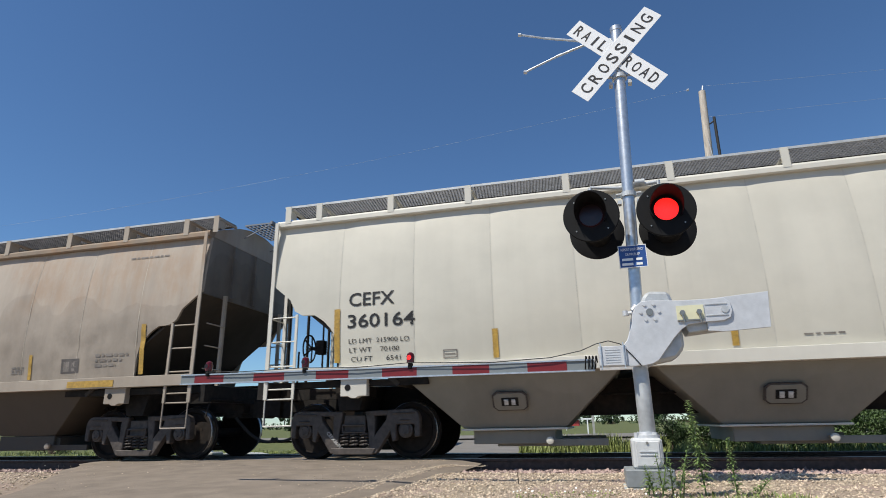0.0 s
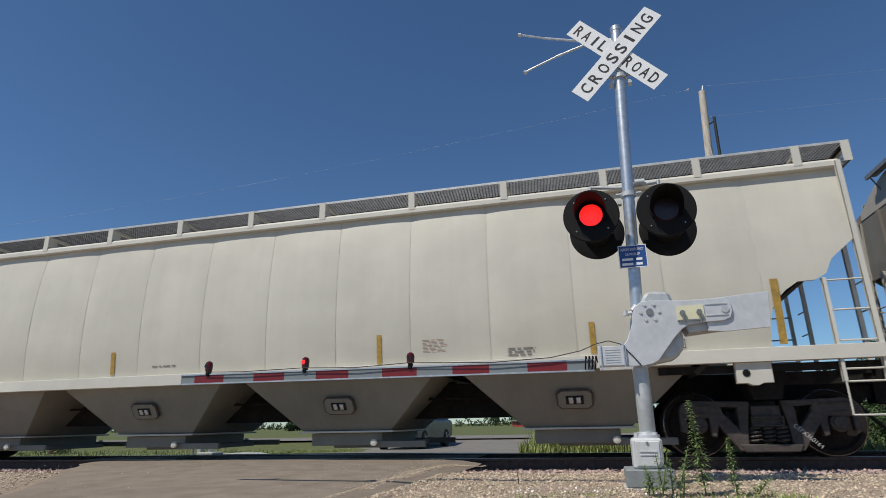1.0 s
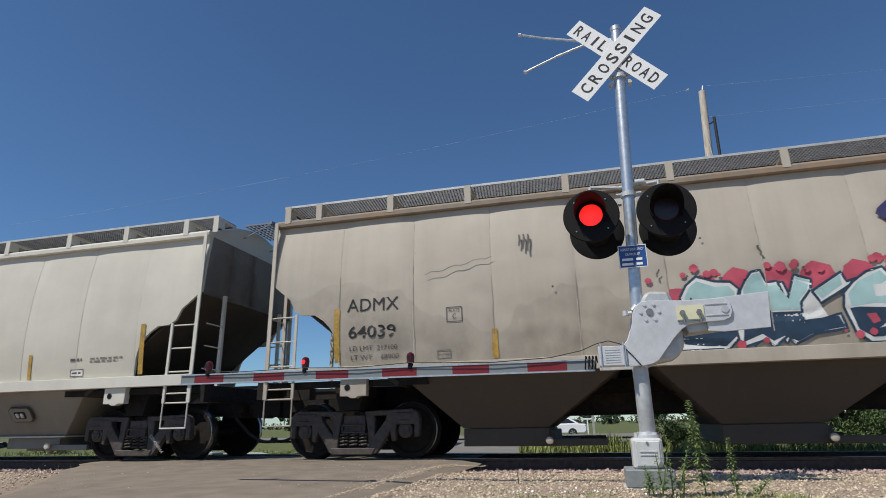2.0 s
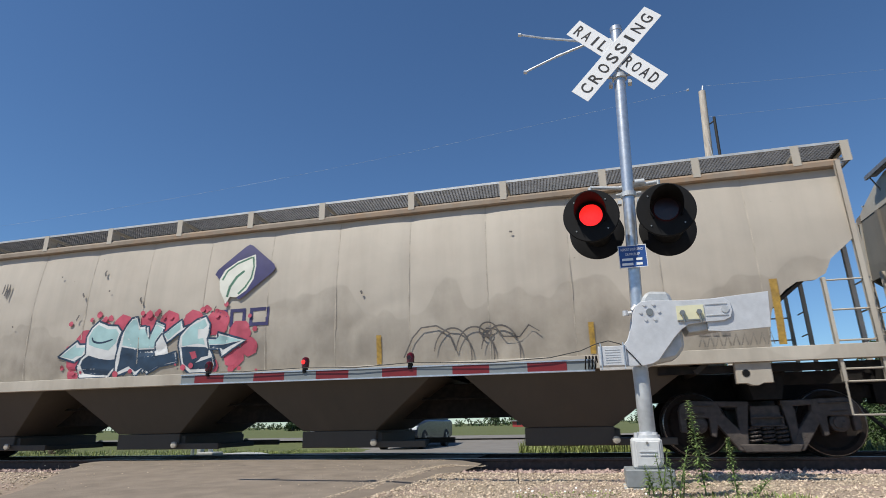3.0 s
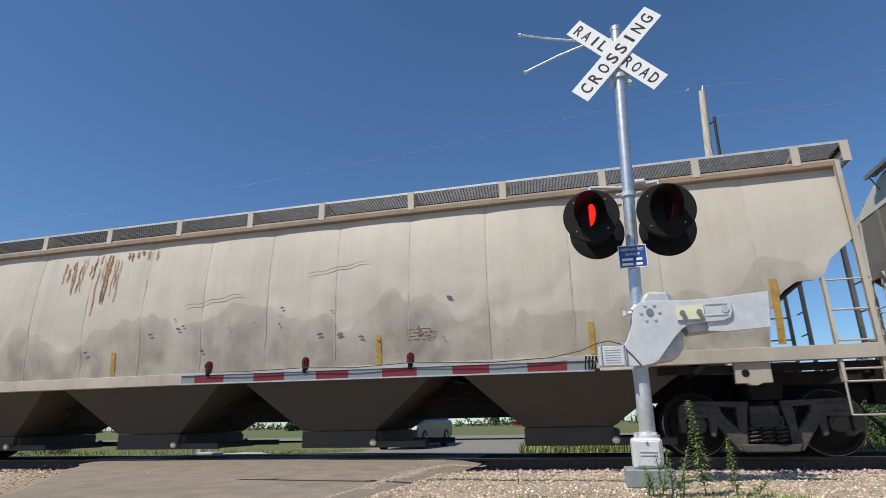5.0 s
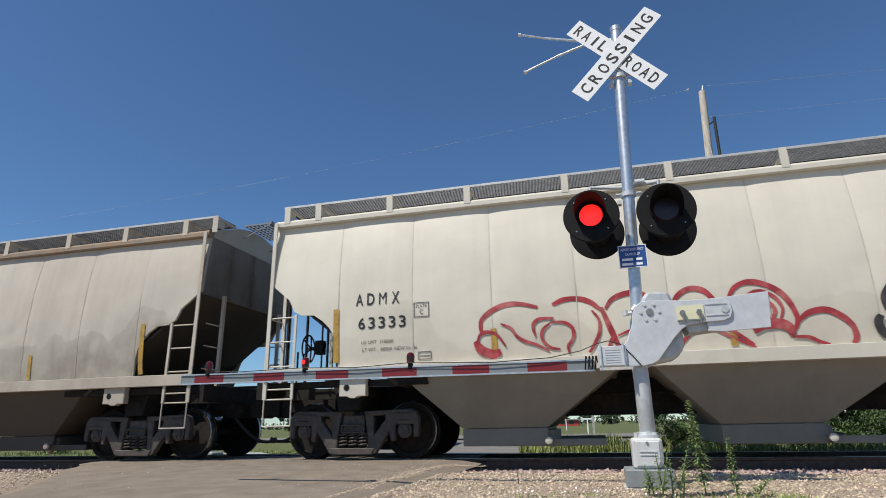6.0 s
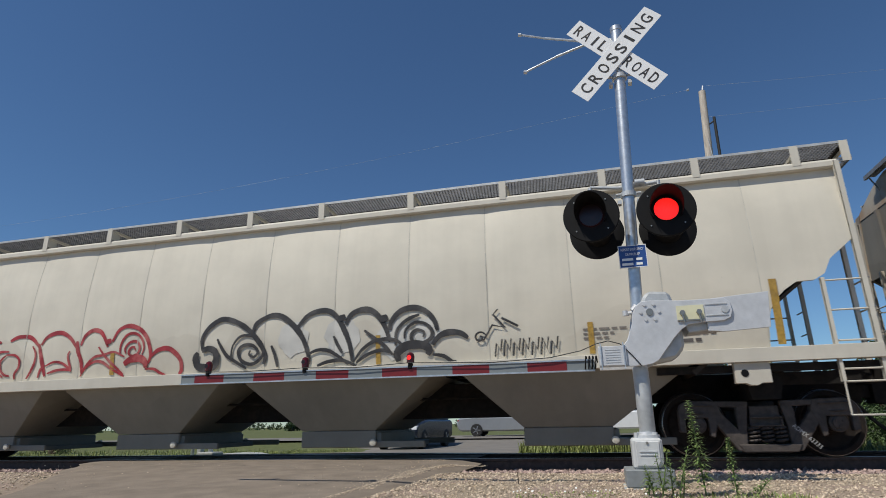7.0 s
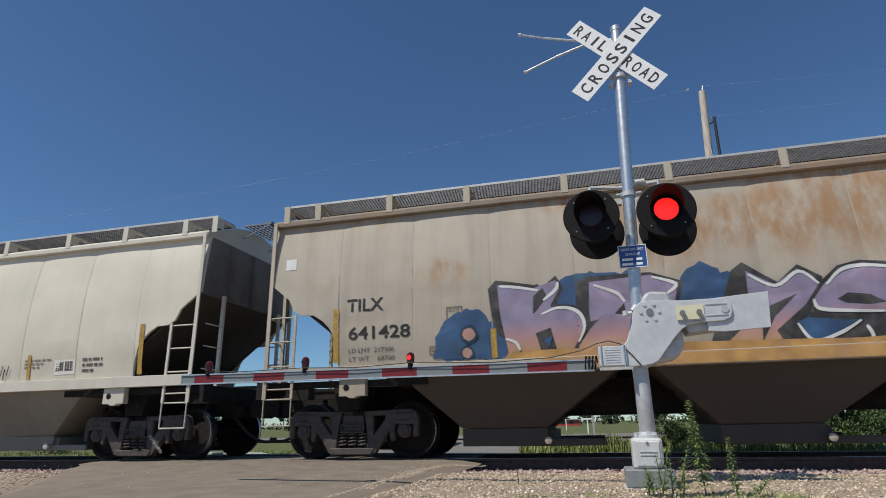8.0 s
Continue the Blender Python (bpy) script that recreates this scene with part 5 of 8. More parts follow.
for pts in ([(-0.56, 1.85), (-0.57, 2.05), (-0.43, 2.24), (-0.21, 2.36), (-0.01, 2.34), (0.22, 2.24), (0.44, 2.07), (0.6, 1.87), (0.68, 1.7), (0.65, 1.56)],
            [(0.43, 2.09), (0.5, 2.25), (0.71, 2.36), (0.93, 2.36), (1.11, 2.26), (1.29, 2.09), (1.41, 1.9), (1.49, 1.66), (1.49, 1.52)],
            [(1.29, 2.14), (1.46, 2.32), (1.67, 2.39), (1.87, 2.37), (2.03, 2.23), (2.16, 1.99), (2.24, 1.76), (2.27, 1.53)],
            [(2.16, 2.13), (2.25, 2.29), (2.43, 2.36), (2.61, 2.34), (2.75, 2.22), (2.85, 2.05), (2.93, 1.82)],
            [(2.93, 2), (2.95, 2.13), (3.1, 2.29), (3.31, 2.34), (3.52, 2.28), (3.67, 2.12), (3.72, 1.95)],
            [(3.63, 1.73), (3.75, 1.86), (3.91, 1.91), (4.09, 1.89), (4.21, 1.81)]):
    a.stroke(curve(pts), 0.08, SPRAY_BLACK)
for pts in ([(0.03, 1.63), (0.05, 1.87), (0.19, 2.04), (0.4, 2.05), (0.58, 1.94), (0.64, 1.75), (0.54, 1.61), (0.38, 1.57), (0.21, 1.66), (0.17, 1.8), (0.27, 1.89), (0.44, 1.88), (0.54, 1.78), (0.48, 1.69), (0.38, 1.73), (0.4, 1.8)],
            [(-0.26, 2.03), (-0.17, 1.88), (-0.05, 1.73), (0.14, 1.61), (0.33, 1.5)],
            [(3.02, 1.75), (3.05, 1.99), (3.22, 2.15), (3.43, 2.22)],
            [(3.17, 1.85), (3.2, 2), (3.36, 2.1), (3.52, 2.07), (3.63, 1.96), (3.61, 1.84), (3.47, 1.77), (3.31, 1.8), (3.29, 1.91), (3.38, 1.98), (3.5, 1.94), (3.48, 1.86)],
            [(2.3, 1.53), (2.44, 1.7), (2.64, 1.83), (2.88, 1.86), (3.07, 1.81), (3.16, 1.69)],
            [(2.34, 1.51), (2.54, 1.63), (2.78, 1.69), (2.93, 1.64)],
            [(1.49, 1.68), (1.64, 1.74), (1.84, 1.73), (2.05, 1.61), (2.2, 1.49)],
            [(1.65, 1.49), (1.85, 1.55), (2.1, 1.56), (2.34, 1.46)],
            [(2.49, 2.02), (2.64, 1.9), (2.83, 1.76), (2.97, 1.61)],
            [(1.94, 1.96), (2.01, 1.82), (2.1, 1.68)],
            [(0.8, 1.86), (0.87, 1.69), (0.92, 1.5)],
            [(3.63, 1.58), (3.81, 1.55), (3.94, 1.46), (4.01, 1.46)]):
    a.stroke(curve(pts), 0.05, SPRAY_BLACK)
for pts in ([(-0.56, 1.83), (-0.44, 1.87), (-0.3, 1.82), (-0.26, 1.69), (-0.32, 1.57), (-0.48, 1.54), (-0.64, 1.58), (-0.69, 1.71), (-0.64, 1.81)],
            [(3.07, 1.5), (3.05, 1.63), (3.21, 1.74), (3.45, 1.74), (3.58, 1.67), (3.55, 1.58)],
            [(2.09, 2.3), (2.11, 2.2)],
            [(2.82, 2.25), (2.84, 2.14)]):
    a.stroke(curve(pts), 0.12, SPRAY_BLACK)
for k in range(7):
    x = 4.62 + 0.14 * k
    a.stroke([(x, 1.50), (x + 0.03, 1.70 + 0.05 * (k % 2)), (x + 0.09, 1.58), (x + 0.12, 1.76)], 0.028, SPRAY_BLACK)
a.stroke([(4.45, 1.75), (4.60, 1.98), (4.80, 1.93), (4.62, 2.14), (4.70, 2.22)], 0.03, SPRAY_BLACK)
a.stroke([(4.75, 2.08), (5.0, 1.94)], 0.035, SPRAY_BLACK)
a.stroke(spiral(4.40, 1.80, 0.10, 1.3), 0.028, SPRAY_BLACK)
a.print_bars(5.95, 1.82, (0.62, 0.44, 0.36), 0.03, 0.035)
a.panel(6.66, 1.55, 0.46, 0.27, WHITE_PATCH)
a.panel(6.69, 1.61, 0.18, 0.18, FADED_INK)
a.panel(6.90, 1.61, 0.18, 0.18, FADED_INK)
a.print_bars(7.30, 1.78, (0.44, 0.46, 0.26), 0.05, 0.05, FADED_INK)
truck_stencil(a.car, "ADMX 63333", 8.60)

# the rust-stained tan car with lilac graffiti
a = add_car(4, "rust-stained tan covered hopper car with lilac and blue graffiti", PAINT_E, TRIM_E, SEAM_DIRTY, dents=0.04, seed=5.1, low_paint=LOW_DARK)
a.text("TILX", -8.25, 2.34, 0.21, 0.64, INK, 0.014)
a.text("641428", -8.22, 1.88, 0.21, 1.06, INK, 0.014)
a.text("LD LMT  217300", -8.22, 1.665, 0.075, 0.78, FADED_INK)
a.text("LT WT    68700", -8.21, 1.53, 0.075, 0.78, FADED_INK)
plate_c(a, -6.55, 2.07)
tack_board(a, -6.85, 1.58)
a.panel(-9.45, 3.16, 0.20, 0.20, SPRAY_WHITE)
for cx, cz, r in ((-6.45, 1.75, 0.30), (-6.15, 2.0, 0.26), (-5.85, 1.75, 0.30), (-4.65, 2.35, 0.28), (-4.3, 2.45, 0.24), (-3.75, 2.38, 0.28), (-3.4, 2.1, 0.35), (-2.75, 2.42, 0.28), (-2.4, 2.25, 0.28),
                  (-5.1, 2.3, 0.25), (-1.9, 1.9, 0.4), (-0.9, 1.9, 0.35), (0.3, 2.1, 0.4), (1.0, 2.0, 0.35)):
    a.shape(circle(cx, cz, r, 20, 0.12), SPRAY_BLUE)
a.shape([(-6.8, 1.52), (-6.67, 1.82), (-6.6, 2.08), (-6.36, 2.22), (-6.09, 2.16), (-5.94, 1.99), (-5.89, 1.77), (-5.86, 1.47)], SPRAY_BLUE)
a.shape([(-4.81, 2.4), (-4.67, 2.65), (-4.49, 2.69), (-4.26, 2.56), (-4.18, 2.53), (-3.92, 2.66), (-3.62, 2.48), (-3.66, 2.06), (-4.8, 2.05)], SPRAY_BLUE)
a.shape([(-3.26, 2.2), (-3.07, 2.44), (-2.84, 2.49), (-2.61, 2.48), (-2.41, 2.34), (-2.38, 2.06), (-3.14, 1.95)], SPRAY_BLUE)
a.shape([(-5.87, 2.55), (-5.74, 2.68), (-5.15, 2.56), (-5.02, 2.52), (-4.81, 2.68), (-4.71, 2.48), (-4.83, 2.24), (-4.58, 2.21), (-4.39, 2.13), (-4.39, 1.78), (-4.61, 1.46), (-5.56, 1.46), (-5.63, 1.76), (-5.75, 1.85), (-5.83, 2.12)], SPRAY_BLACK)
a.shape([(-4.52, 2.55), (-4.33, 2.63), (-3.86, 2.4), (-3.75, 2.32), (-3.62, 2.44), (-3.44, 2.62), (-3, 2.45), (-3.2, 2.32), (-3.19, 2.11), (-3.33, 1.46), (-4.61, 1.46), (-4.45, 1.78), (-4.38, 2.11)], SPRAY_BLACK)
a.shape([(-2.36, 2.55), (-2.2, 2.66), (-1.79, 2.34), (-1.51, 2.57), (-1.23, 2.37), (-1.31, 2.14), (-1.5, 1.84), (-1.6, 1.46), (-2.78, 1.46), (-2.51, 1.67), (-2.27, 1.89), (-2.28, 2.21)], SPRAY_BLACK)
a.shape([(-1.24, 2.33), (-1.03, 2.51), (-0.75, 2.57), (-0.44, 2.52), (0.01, 2.42), (-0.25, 1.46), (-1.8, 1.46), (-1.6, 1.62), (-1.42, 1.91)], SPRAY_BLACK)
a.shape([(-5.72, 2.6), (-5.15, 2.51), (-5.05, 2.48), (-4.82, 2.61), (-4.77, 2.47), (-4.91, 2.28), (-5.08, 2.18), (-4.83, 2.2), (-4.58, 2.17), (-4.45, 2.03), (-4.5, 1.7), (-4.6, 1.61), (-4.69, 1.46), (-4.85, 1.46), (-4.8, 1.8), (-4.94, 1.89), (-5.17, 1.82), (-5.08, 1.46), (-5.58, 1.46), (-5.64, 1.8), (-5.69, 2.11)], SPRAY_LILAC)
a.shape([(-4.32, 2.54), (-3.91, 2.38), (-3.81, 2.2), (-3.63, 2.35), (-3.45, 2.58), (-3.07, 2.44), (-3.26, 2.2), (-3.37, 1.46), (-4.53, 1.46), (-4.55, 1.6), (-4.35, 1.86), (-4.36, 2.11)], SPRAY_LILAC)
a.shape([(-2.17, 2.53), (-1.83, 2.31), (-1.52, 2.51), (-1.28, 2.29), (-1.5, 2), (-1.8, 1.86), (-2.03, 1.57), (-1.8, 1.46), (-2.63, 1.46), (-2.38, 1.59), (-2.1, 1.76), (-2.03, 1.99), (-2.17, 2), (-2.18, 2.29)], SPRAY_LILAC)
a.shape([(-1.21, 2.29), (-1, 2.47), (-0.72, 2.53), (-0.06, 2.39), (-0.18, 1.87), (-0.58, 1.86), (-1.35, 1.92), (-1.39, 2.07)], SPRAY_LILAC)
a.shape([(-5.17, 2.38), (-5.02, 2.5), (-4.96, 2.37), (-5.13, 2.16), (-5.19, 2.11)], SPRAY_BLACK)
a.shape([(-4, 2.04), (-3.85, 2.19), (-3.84, 2.02)], SPRAY_BLACK)
a.shape([(-4.6, 1.61), (-4.4, 1.94), (-4.23, 1.97), (-4.43, 1.78)], SPRAY_BLACK)
a.shape([(-1.95, 2.01), (-1.58, 2.16), (-1.89, 1.87), (-2.09, 1.53), (-2.06, 1.78)], SPRAY_BLACK)
a.shape([(-1.11, 2.05), (-0.97, 2.13), (-0.71, 2.09), (-0.54, 1.98), (-0.74, 1.96), (-1, 1.99)], SPRAY_BLACK)
a.shape([(-1.65, 1.77), (-1.5, 1.83), (-1.04, 1.77), (-0.9, 1.77), (-1.13, 1.63), (-1.39, 1.49), (-1.48, 1.54)], SPRAY_BLUE)
a.shape([(-5.06, 1.71), (-4.92, 1.77), (-4.98, 1.6)], SPRAY_BLUE)
a.stroke(curve([(-5.69, 2.58), (-5.41, 2.54), (-5.09, 2.47)]), 0.04, SPRAY_WHITE)
a.stroke(curve([(-5.06, 2.1), (-4.83, 2.18), (-4.62, 2.16), (-4.48, 2.05), (-4.45, 1.86), (-4.55, 1.66)]), 0.04, SPRAY_WHITE)
a.stroke(curve([(-5.02, 2.31), (-4.82, 2.47), (-4.79, 2.58)]), 0.04, SPRAY_WHITE)
a.stroke(curve([(-4.26, 2.49), (-3.95, 2.35), (-3.84, 2.21)]), 0.04, SPRAY_WHITE)
a.stroke(curve([(-3.43, 2.55), (-3.11, 2.42), (-3.25, 2.28)]), 0.04, SPRAY_WHITE)
a.stroke(curve([(-2.15, 2.48), (-1.82, 2.29), (-1.51, 2.47), (-1.29, 2.28)]), 0.04, SPRAY_WHITE)
a.stroke(curve([(-1.39, 2.07), (-1.34, 1.94), (-1.01, 1.89), (-0.58, 1.86)]), 0.04, SPRAY_WHITE)
a.stroke(curve([(-1.2, 2.26), (-0.99, 2.45), (-0.7, 2.49), (-0.25, 2.41)]), 0.04, SPRAY_WHITE)
a.stroke(curve([(-1.63, 1.76), (-1.47, 1.52), (-1.13, 1.61), (-0.87, 1.76)]), 0.04, SPRAY_WHITE)
a.stroke(curve([(-0.82, 1.69), (-0.77, 1.54), (-0.85, 1.46)]), 0.04, SPRAY_WHITE)
a.stroke(curve([(-5.63, 1.76), (-5.48, 1.7), (-5.42, 1.58)]), 0.04, SPRAY_WHITE)
a.shape([(-5.62, 1.455), (1.0, 1.455), (0.95, 1.56), (0.5, 1.53), (0.1, 1.57), (-0.4, 1.53), (-0.9, 1.53), (-1.5, 1.54), (-2.0, 1.56), (-2.6, 1.53), (-3.0, 1.58), (-3.6, 1.53), (-4.2, 1.57), (-4.7, 1.53),
         (-5.1, 1.57), (-5.6, 1.54)], SPRAY_ORANGE)
for cx, cz, r in ((-6.20, 1.86, 0.14), (-6.24, 1.58, 0.11)):
    a.shape(circle(cx, cz, r), SPRAY_NAVY)
    a.shape(circle(cx, cz, r * 0.7), SPRAY_PINK)
bm = bmesh.new()
box(bm, -5.1, 1.4, -1.681, -1.6785, 1.275, 1.435)
part("sill_overspray", bm, SPRAY_ORANGE, a.car)


# ---- ground, road and track ----
def lerp(pts, v):
    if v <= pts[0][0]:
        return pts[0][1]
    for (a, p), (b, q) in zip(pts, pts[1:]):
        if v <= b:
            return p + (q - p) * (v - a) / (b - a)
    return pts[-1][1]


LEFT_EDGE = [(-30, -2.0), (0, -3.6), (5.1, -6.4), (9.8, -9.9), (12, -9.9), (19, -8.3), (24, -9.5), (28, -13.0), (29, -14.0)]
RIGHT_EDGE = [(-30, -2.0 + 6.0), (0, -1.2), (4.85, -1.95), (9.8, -1.8), (12, -1.9), (18, -2.2), (24, -1.0), (28, 3.0), (29, 4.0)]


def bed_z(x, y):
    """The height of the natural ground."""
    side = lerp([(-60, -0.5), (0, -0.12), (4, -0.07), (7.2, -0.05), (8.9, -0.19), (11.8, -0.20), (13.5, -0.30), (20, -0.36), (25, -0.42), (27.5, -0.22),
                 (35, -0.22), (41, -0.62), (60, -0.66), (400, -1.0)], y)
    road = road_z(y) - 0.10
    d = min(x - lerp(LEFT_EDGE, y), lerp(RIGHT_EDGE, y) - x)
    k = max(0.0, min(1.0, d / 0.6))
    if y > 29:
        k = 0.0
    return side + (road - side) * k + (0.012 * noise.noise(Vector((x * 1.7, y * 1.7, 0))) if y < 14 else 0.0)


def road_z(y):
    return lerp([(-30, -0.45), (0, -0.22), (4, -0.14), (6.3, -0.085), (9.3, -0.012), (11.3, -0.012), (14, -0.14), (20, -0.36), (25, -0.38), (29, -0.14)], y)


def sheet(xs, ys, height):
    bm = bmesh.new()
    grid = [[bm.verts.new((x, y, height(x, y))) for x in xs] for y in ys]
    for j in range(len(ys) - 1):
        for i in range(len(xs) - 1):
            bm.faces.new((grid[j][i], grid[j][i + 1], grid[j + 1][i + 1], grid[j + 1][i]))
    return bm


def steps(*spans):
    out = []
    for a, b, d in spans:
        n = max(1, round((b - a) / d))
        out += [a + (b - a) * k / n for k in range(n)]
    return out + [spans[-1][1]]


def ground_material():
    """Beige gravel by the crossing, grass further off, in one sheet."""
    m = bpy.data.materials.new("gravel_and_grass")
    m.use_nodes = True
    n, l = m.node_tree.nodes, m.node_tree.links
    b = n["Principled BSDF"]
    b.inputs["Roughness"].default_value = 0.95
    b.inputs["Specular IOR Level"].default_value = 0.15
    tc = n.new("ShaderNodeTexCoord")

    def tex(scale, detail=6):
        t = n.new("ShaderNodeTexNoise")
        t.inputs["Scale"].default_value = scale
        t.inputs["Detail"].default_value = detail
        l.new(tc.outputs["Object"], t.inputs["Vector"])
        return t.outputs[0]

    def ramp(src, a, c):
        r = n.new("ShaderNodeMapRange")
        r.inputs[1].default_value, r.inputs[2].default_value = a, c
        l.new(src, r.inputs[0])
        return r.outputs[0]

    def mix(f, a, c):
        q = n.new("ShaderNodeMix")
        q.data_type = 'RGBA'
        l.new(f, q.inputs[0])
        for i, v in ((6, a), (7, c)):
            if isinstance(v, tuple):
                q.inputs[i].default_value = (*v, 1)
            else:
                l.new(v, q.inputs[i])
        return q.outputs[2]

    gravel = mix(ramp(tex(35), 0.3, 0.7), (0.22, 0.18, 0.13), (0.43, 0.355, 0.265))
    gravel = mix(ramp(tex(1.2), 0.42, 0.65), gravel, (0.33, 0.25, 0.21))
    grass = mix(ramp(tex(2.5), 0.3, 0.7), (0.080, 0.098, 0.038), (0.145, 0.155, 0.065))
    grass = mix(ramp(tex(0.05), 0.35, 0.65), grass, (0.12, 0.135, 0.055))
    sep = n.new("ShaderNodeSeparateXYZ")
    l.new(tc.outputs["Object"], sep.inputs[0])
    add = n.new("ShaderNodeMath")
    add.operation = 'ADD'
    l.new(sep.outputs[1], add.inputs[0])
    l.new(tex(0.8), add.inputs[1])
    l.new(mix(ramp(add.outputs[0], 12.6, 13.3), gravel, grass), b.inputs["Base Color"])
    bp = n.new("ShaderNodeBump")
    bp.inputs["Strength"].default_value = 0.5
    bp.inputs["Distance"].default_value = 0.02
    l.new(tex(55, 4), bp.inputs["Height"])
    l.new(bp.outputs[0], b.inputs["Normal"])
    return m


xs = steps((-3000, -200, 700), (-200, -40, 20), (-40, -14, 2), (-14, 9, 0.3), (9, 40, 2), (40, 200, 20), (200, 3000, 700))
ys = steps((-400, -20, 60), (-20, 2, 2), (2, 14, 0.3), (14, 60, 1.0), (60, 200, 20), (200, 4500, 600))
tagged(part("ground", sheet(xs, ys, bed_z), ground_material(), smooth=True), "beige gravel verge turning to grass beyond the track", "ground", kind="structure")

ASPHALT = material("dusty_asphalt", (0.232, 0.193, 0.155), 0.92, 0, 3.0, 0.16, 0.45, 130, (0.23, 0.19, 0.15), 0.6, 0.7, spec=0.2)
ASPHALT_FAR = material("grey_asphalt", (0.20, 0.185, 0.165), 0.9, 0, 1.2, 0.12, 0.2, 30, (0.18, 0.17, 0.155), 0.5, 0.4, spec=0.2)
CRACK = material("tar_filled_crack", (0.06, 0.05, 0.045), 0.9, 0, 10, 0.2, 0.1)


def road_sheet(y0, y1, dy, inset=0.0, fray=0.25):
    """Asphalt between the road's edges, with ragged rims and real thickness."""
    bm = bmesh.new()
    rows = []
    for y in steps((y0, y1, dy)):
        l, r = lerp(LEFT_EDGE, y) + inset, lerp(RIGHT_EDGE, y) - inset
        l += fray * noise.noise(Vector((3, y * 1.3, 0)))
        r += fray * noise.noise(Vector((9, y * 1.3, 0)))
        row = []
        n = 26
        for k in range(n + 1):
            u = k / n
            x = l + (r - l) * u
            crown = 0.02 * (1 - (2 * u - 1) ** 2)
            rim = -0.05 if k in (0, n) else (-0.012 if k in (1, n - 1) else 0.0)
            row.append(bm.verts.new((x, y, road_z(y) + crown + rim + 0.006 * noise.noise(Vector((x * 1.1, y * 1.1, 5))))))
        rows.append(row)
    for a, b in zip(rows, rows[1:]):
        for k in range(len(a) - 1):
            bm.faces.new((a[k], a[k + 1], b[k + 1], b[k]))
    return bm


tagged(part("road", road_sheet(-12, TRACK_Y - 0.94, 0.3), ASPHALT, smooth=True), "dusty beige asphalt road with cracks, rising to the track", "road", kind="structure")
tagged(part("road", road_sheet(TRACK_Y + 0.94, 29.0, 0.6, fray=0.35), ASPHALT_FAR, smooth=True), "grey asphalt road beyond the track", "road", kind="structure")
bm = sheet([-10.0 + 0.5 * k for k in range(17)], [TRACK_Y - 0.62, TRACK_Y - 0.3, TRACK_Y + 0.3, TRACK_Y + 0.62], lambda x, y: -0.012)
tagged(part("crossing_surface", bm, ASPHALT), "worn asphalt surface between the rails", "road", kind="structure")
bm = sheet(steps((-400, 400, 8)), [27.6, 29.5, 31.5, 34.8], lambda x, y: -0.135 + (0.03 if 28 < y < 33 else 0.0))
tagged(part("highway", bm, ASPHALT_FAR), "grey asphalt highway lanes running along the railway", "road", kind="structure")
bm = sheet(steps((-400, 400, 8)), [42.0, 45.0, 49.0], lambda x, y: -0.56)
tagged(part("highway", bm, ASPHALT_FAR), "grey asphalt highway lanes across a grass median", "road", kind="structure")
# cracks across the asphalt
random.seed(11)
bm = bmesh.new()
for x, y, d, n in ((-4.6, 7.6, 0.1, 26), (-6.5, 8.3, -0.1, 18), (-3.4, 5.6, 1.3, 14), (-5.4, 5.0, 0.9, 16), (-2.9, 8.2, 0.2, 10)):
    ang = d
    prev = None
    for k in range(n):
        ang += random.uniform(-0.45, 0.45)
        ang += (d - ang) * 0.3
        x, y = x + 0.10 * math.cos(ang), y + 0.10 * math.sin(ang)
        w = random.uniform(0.003, 0.007)
        z = road_z(y) + 0.026
        row = (bm.verts.new((x, y - w, z)), bm.verts.new((x, y + w, z)))
        if prev:
            bm.faces.new((prev[0], row[0], row[1], prev[1]))
        prev = row
tagged(part("road_cracks", bm, CRACK), "thin dark cracks in the asphalt", "crack", kind="stuff")


def mesh_rail(x0, x1):
    bm = bmesh.new()
    prof = [(-0.07, -0.18), (0.07, -0.18), (0.07, -0.168), (0.012, -0.15), (0.010, -0.045), (0.036, -0.035), (0.036, -0.006), (0.028, 0.0), (-0.028, 0.0), (-0.036, -0.006),
            (-0.036, -0.035), (-0.010, -0.045), (-0.012, -0.15), (-0.07, -0.168)]
    n = 40
    a = [[bm.verts.new((x0 + (x1 - x0) * k / n, y, z)) for y, z in prof] for k in range(n + 1)]
    for k in range(n):
        for j in range(len(prof)):
            bm.faces.new((a[k][j], a[k][(j + 1) % len(prof)], a[k + 1][(j + 1) % len(prof)], a[k + 1][j]))
    return finish(bm, "rail", RAIL_STEEL)


track = empty("railway_track", pose(0, TRACK_Y, 0), "rusty steel rails on dark wooden ties in ballast", "railway track", kind="structure")
rail_mesh = mesh_rail(-260, 260)
for y in (-0.755, 0.755):
    part("rail", rail_mesh, None, track, m=pose(0, y, 0))
    bm = bmesh.new()
    box(bm, -260, 260, -0.024, 0.024, 0.0, 0.0015)
    part("rail_head_shine", bm, TREAD, track, m=pose(0, y, 0))
bm = bmesh.new()
box(bm, -0.11, 0.11, -1.3, 1.3, -0.36, -0.185)
tie_mesh = finish(bm, "tie", TIE_WOOD, bevel=0.012)
bm = bmesh.new()
box(bm, -0.09, 0.09, -0.17, 0.17, -0.186, -0.176)
for dx in (-0.06, 0.06):
    for dy in (-0.10, 0.10):
        box(bm, dx - 0.012, dx + 0.012, dy - 0.014, dy + 0.014, -0.176, -0.150)
plate_mesh = finish(bm, "tie_plate", RAIL_STEEL)
x = -24.0
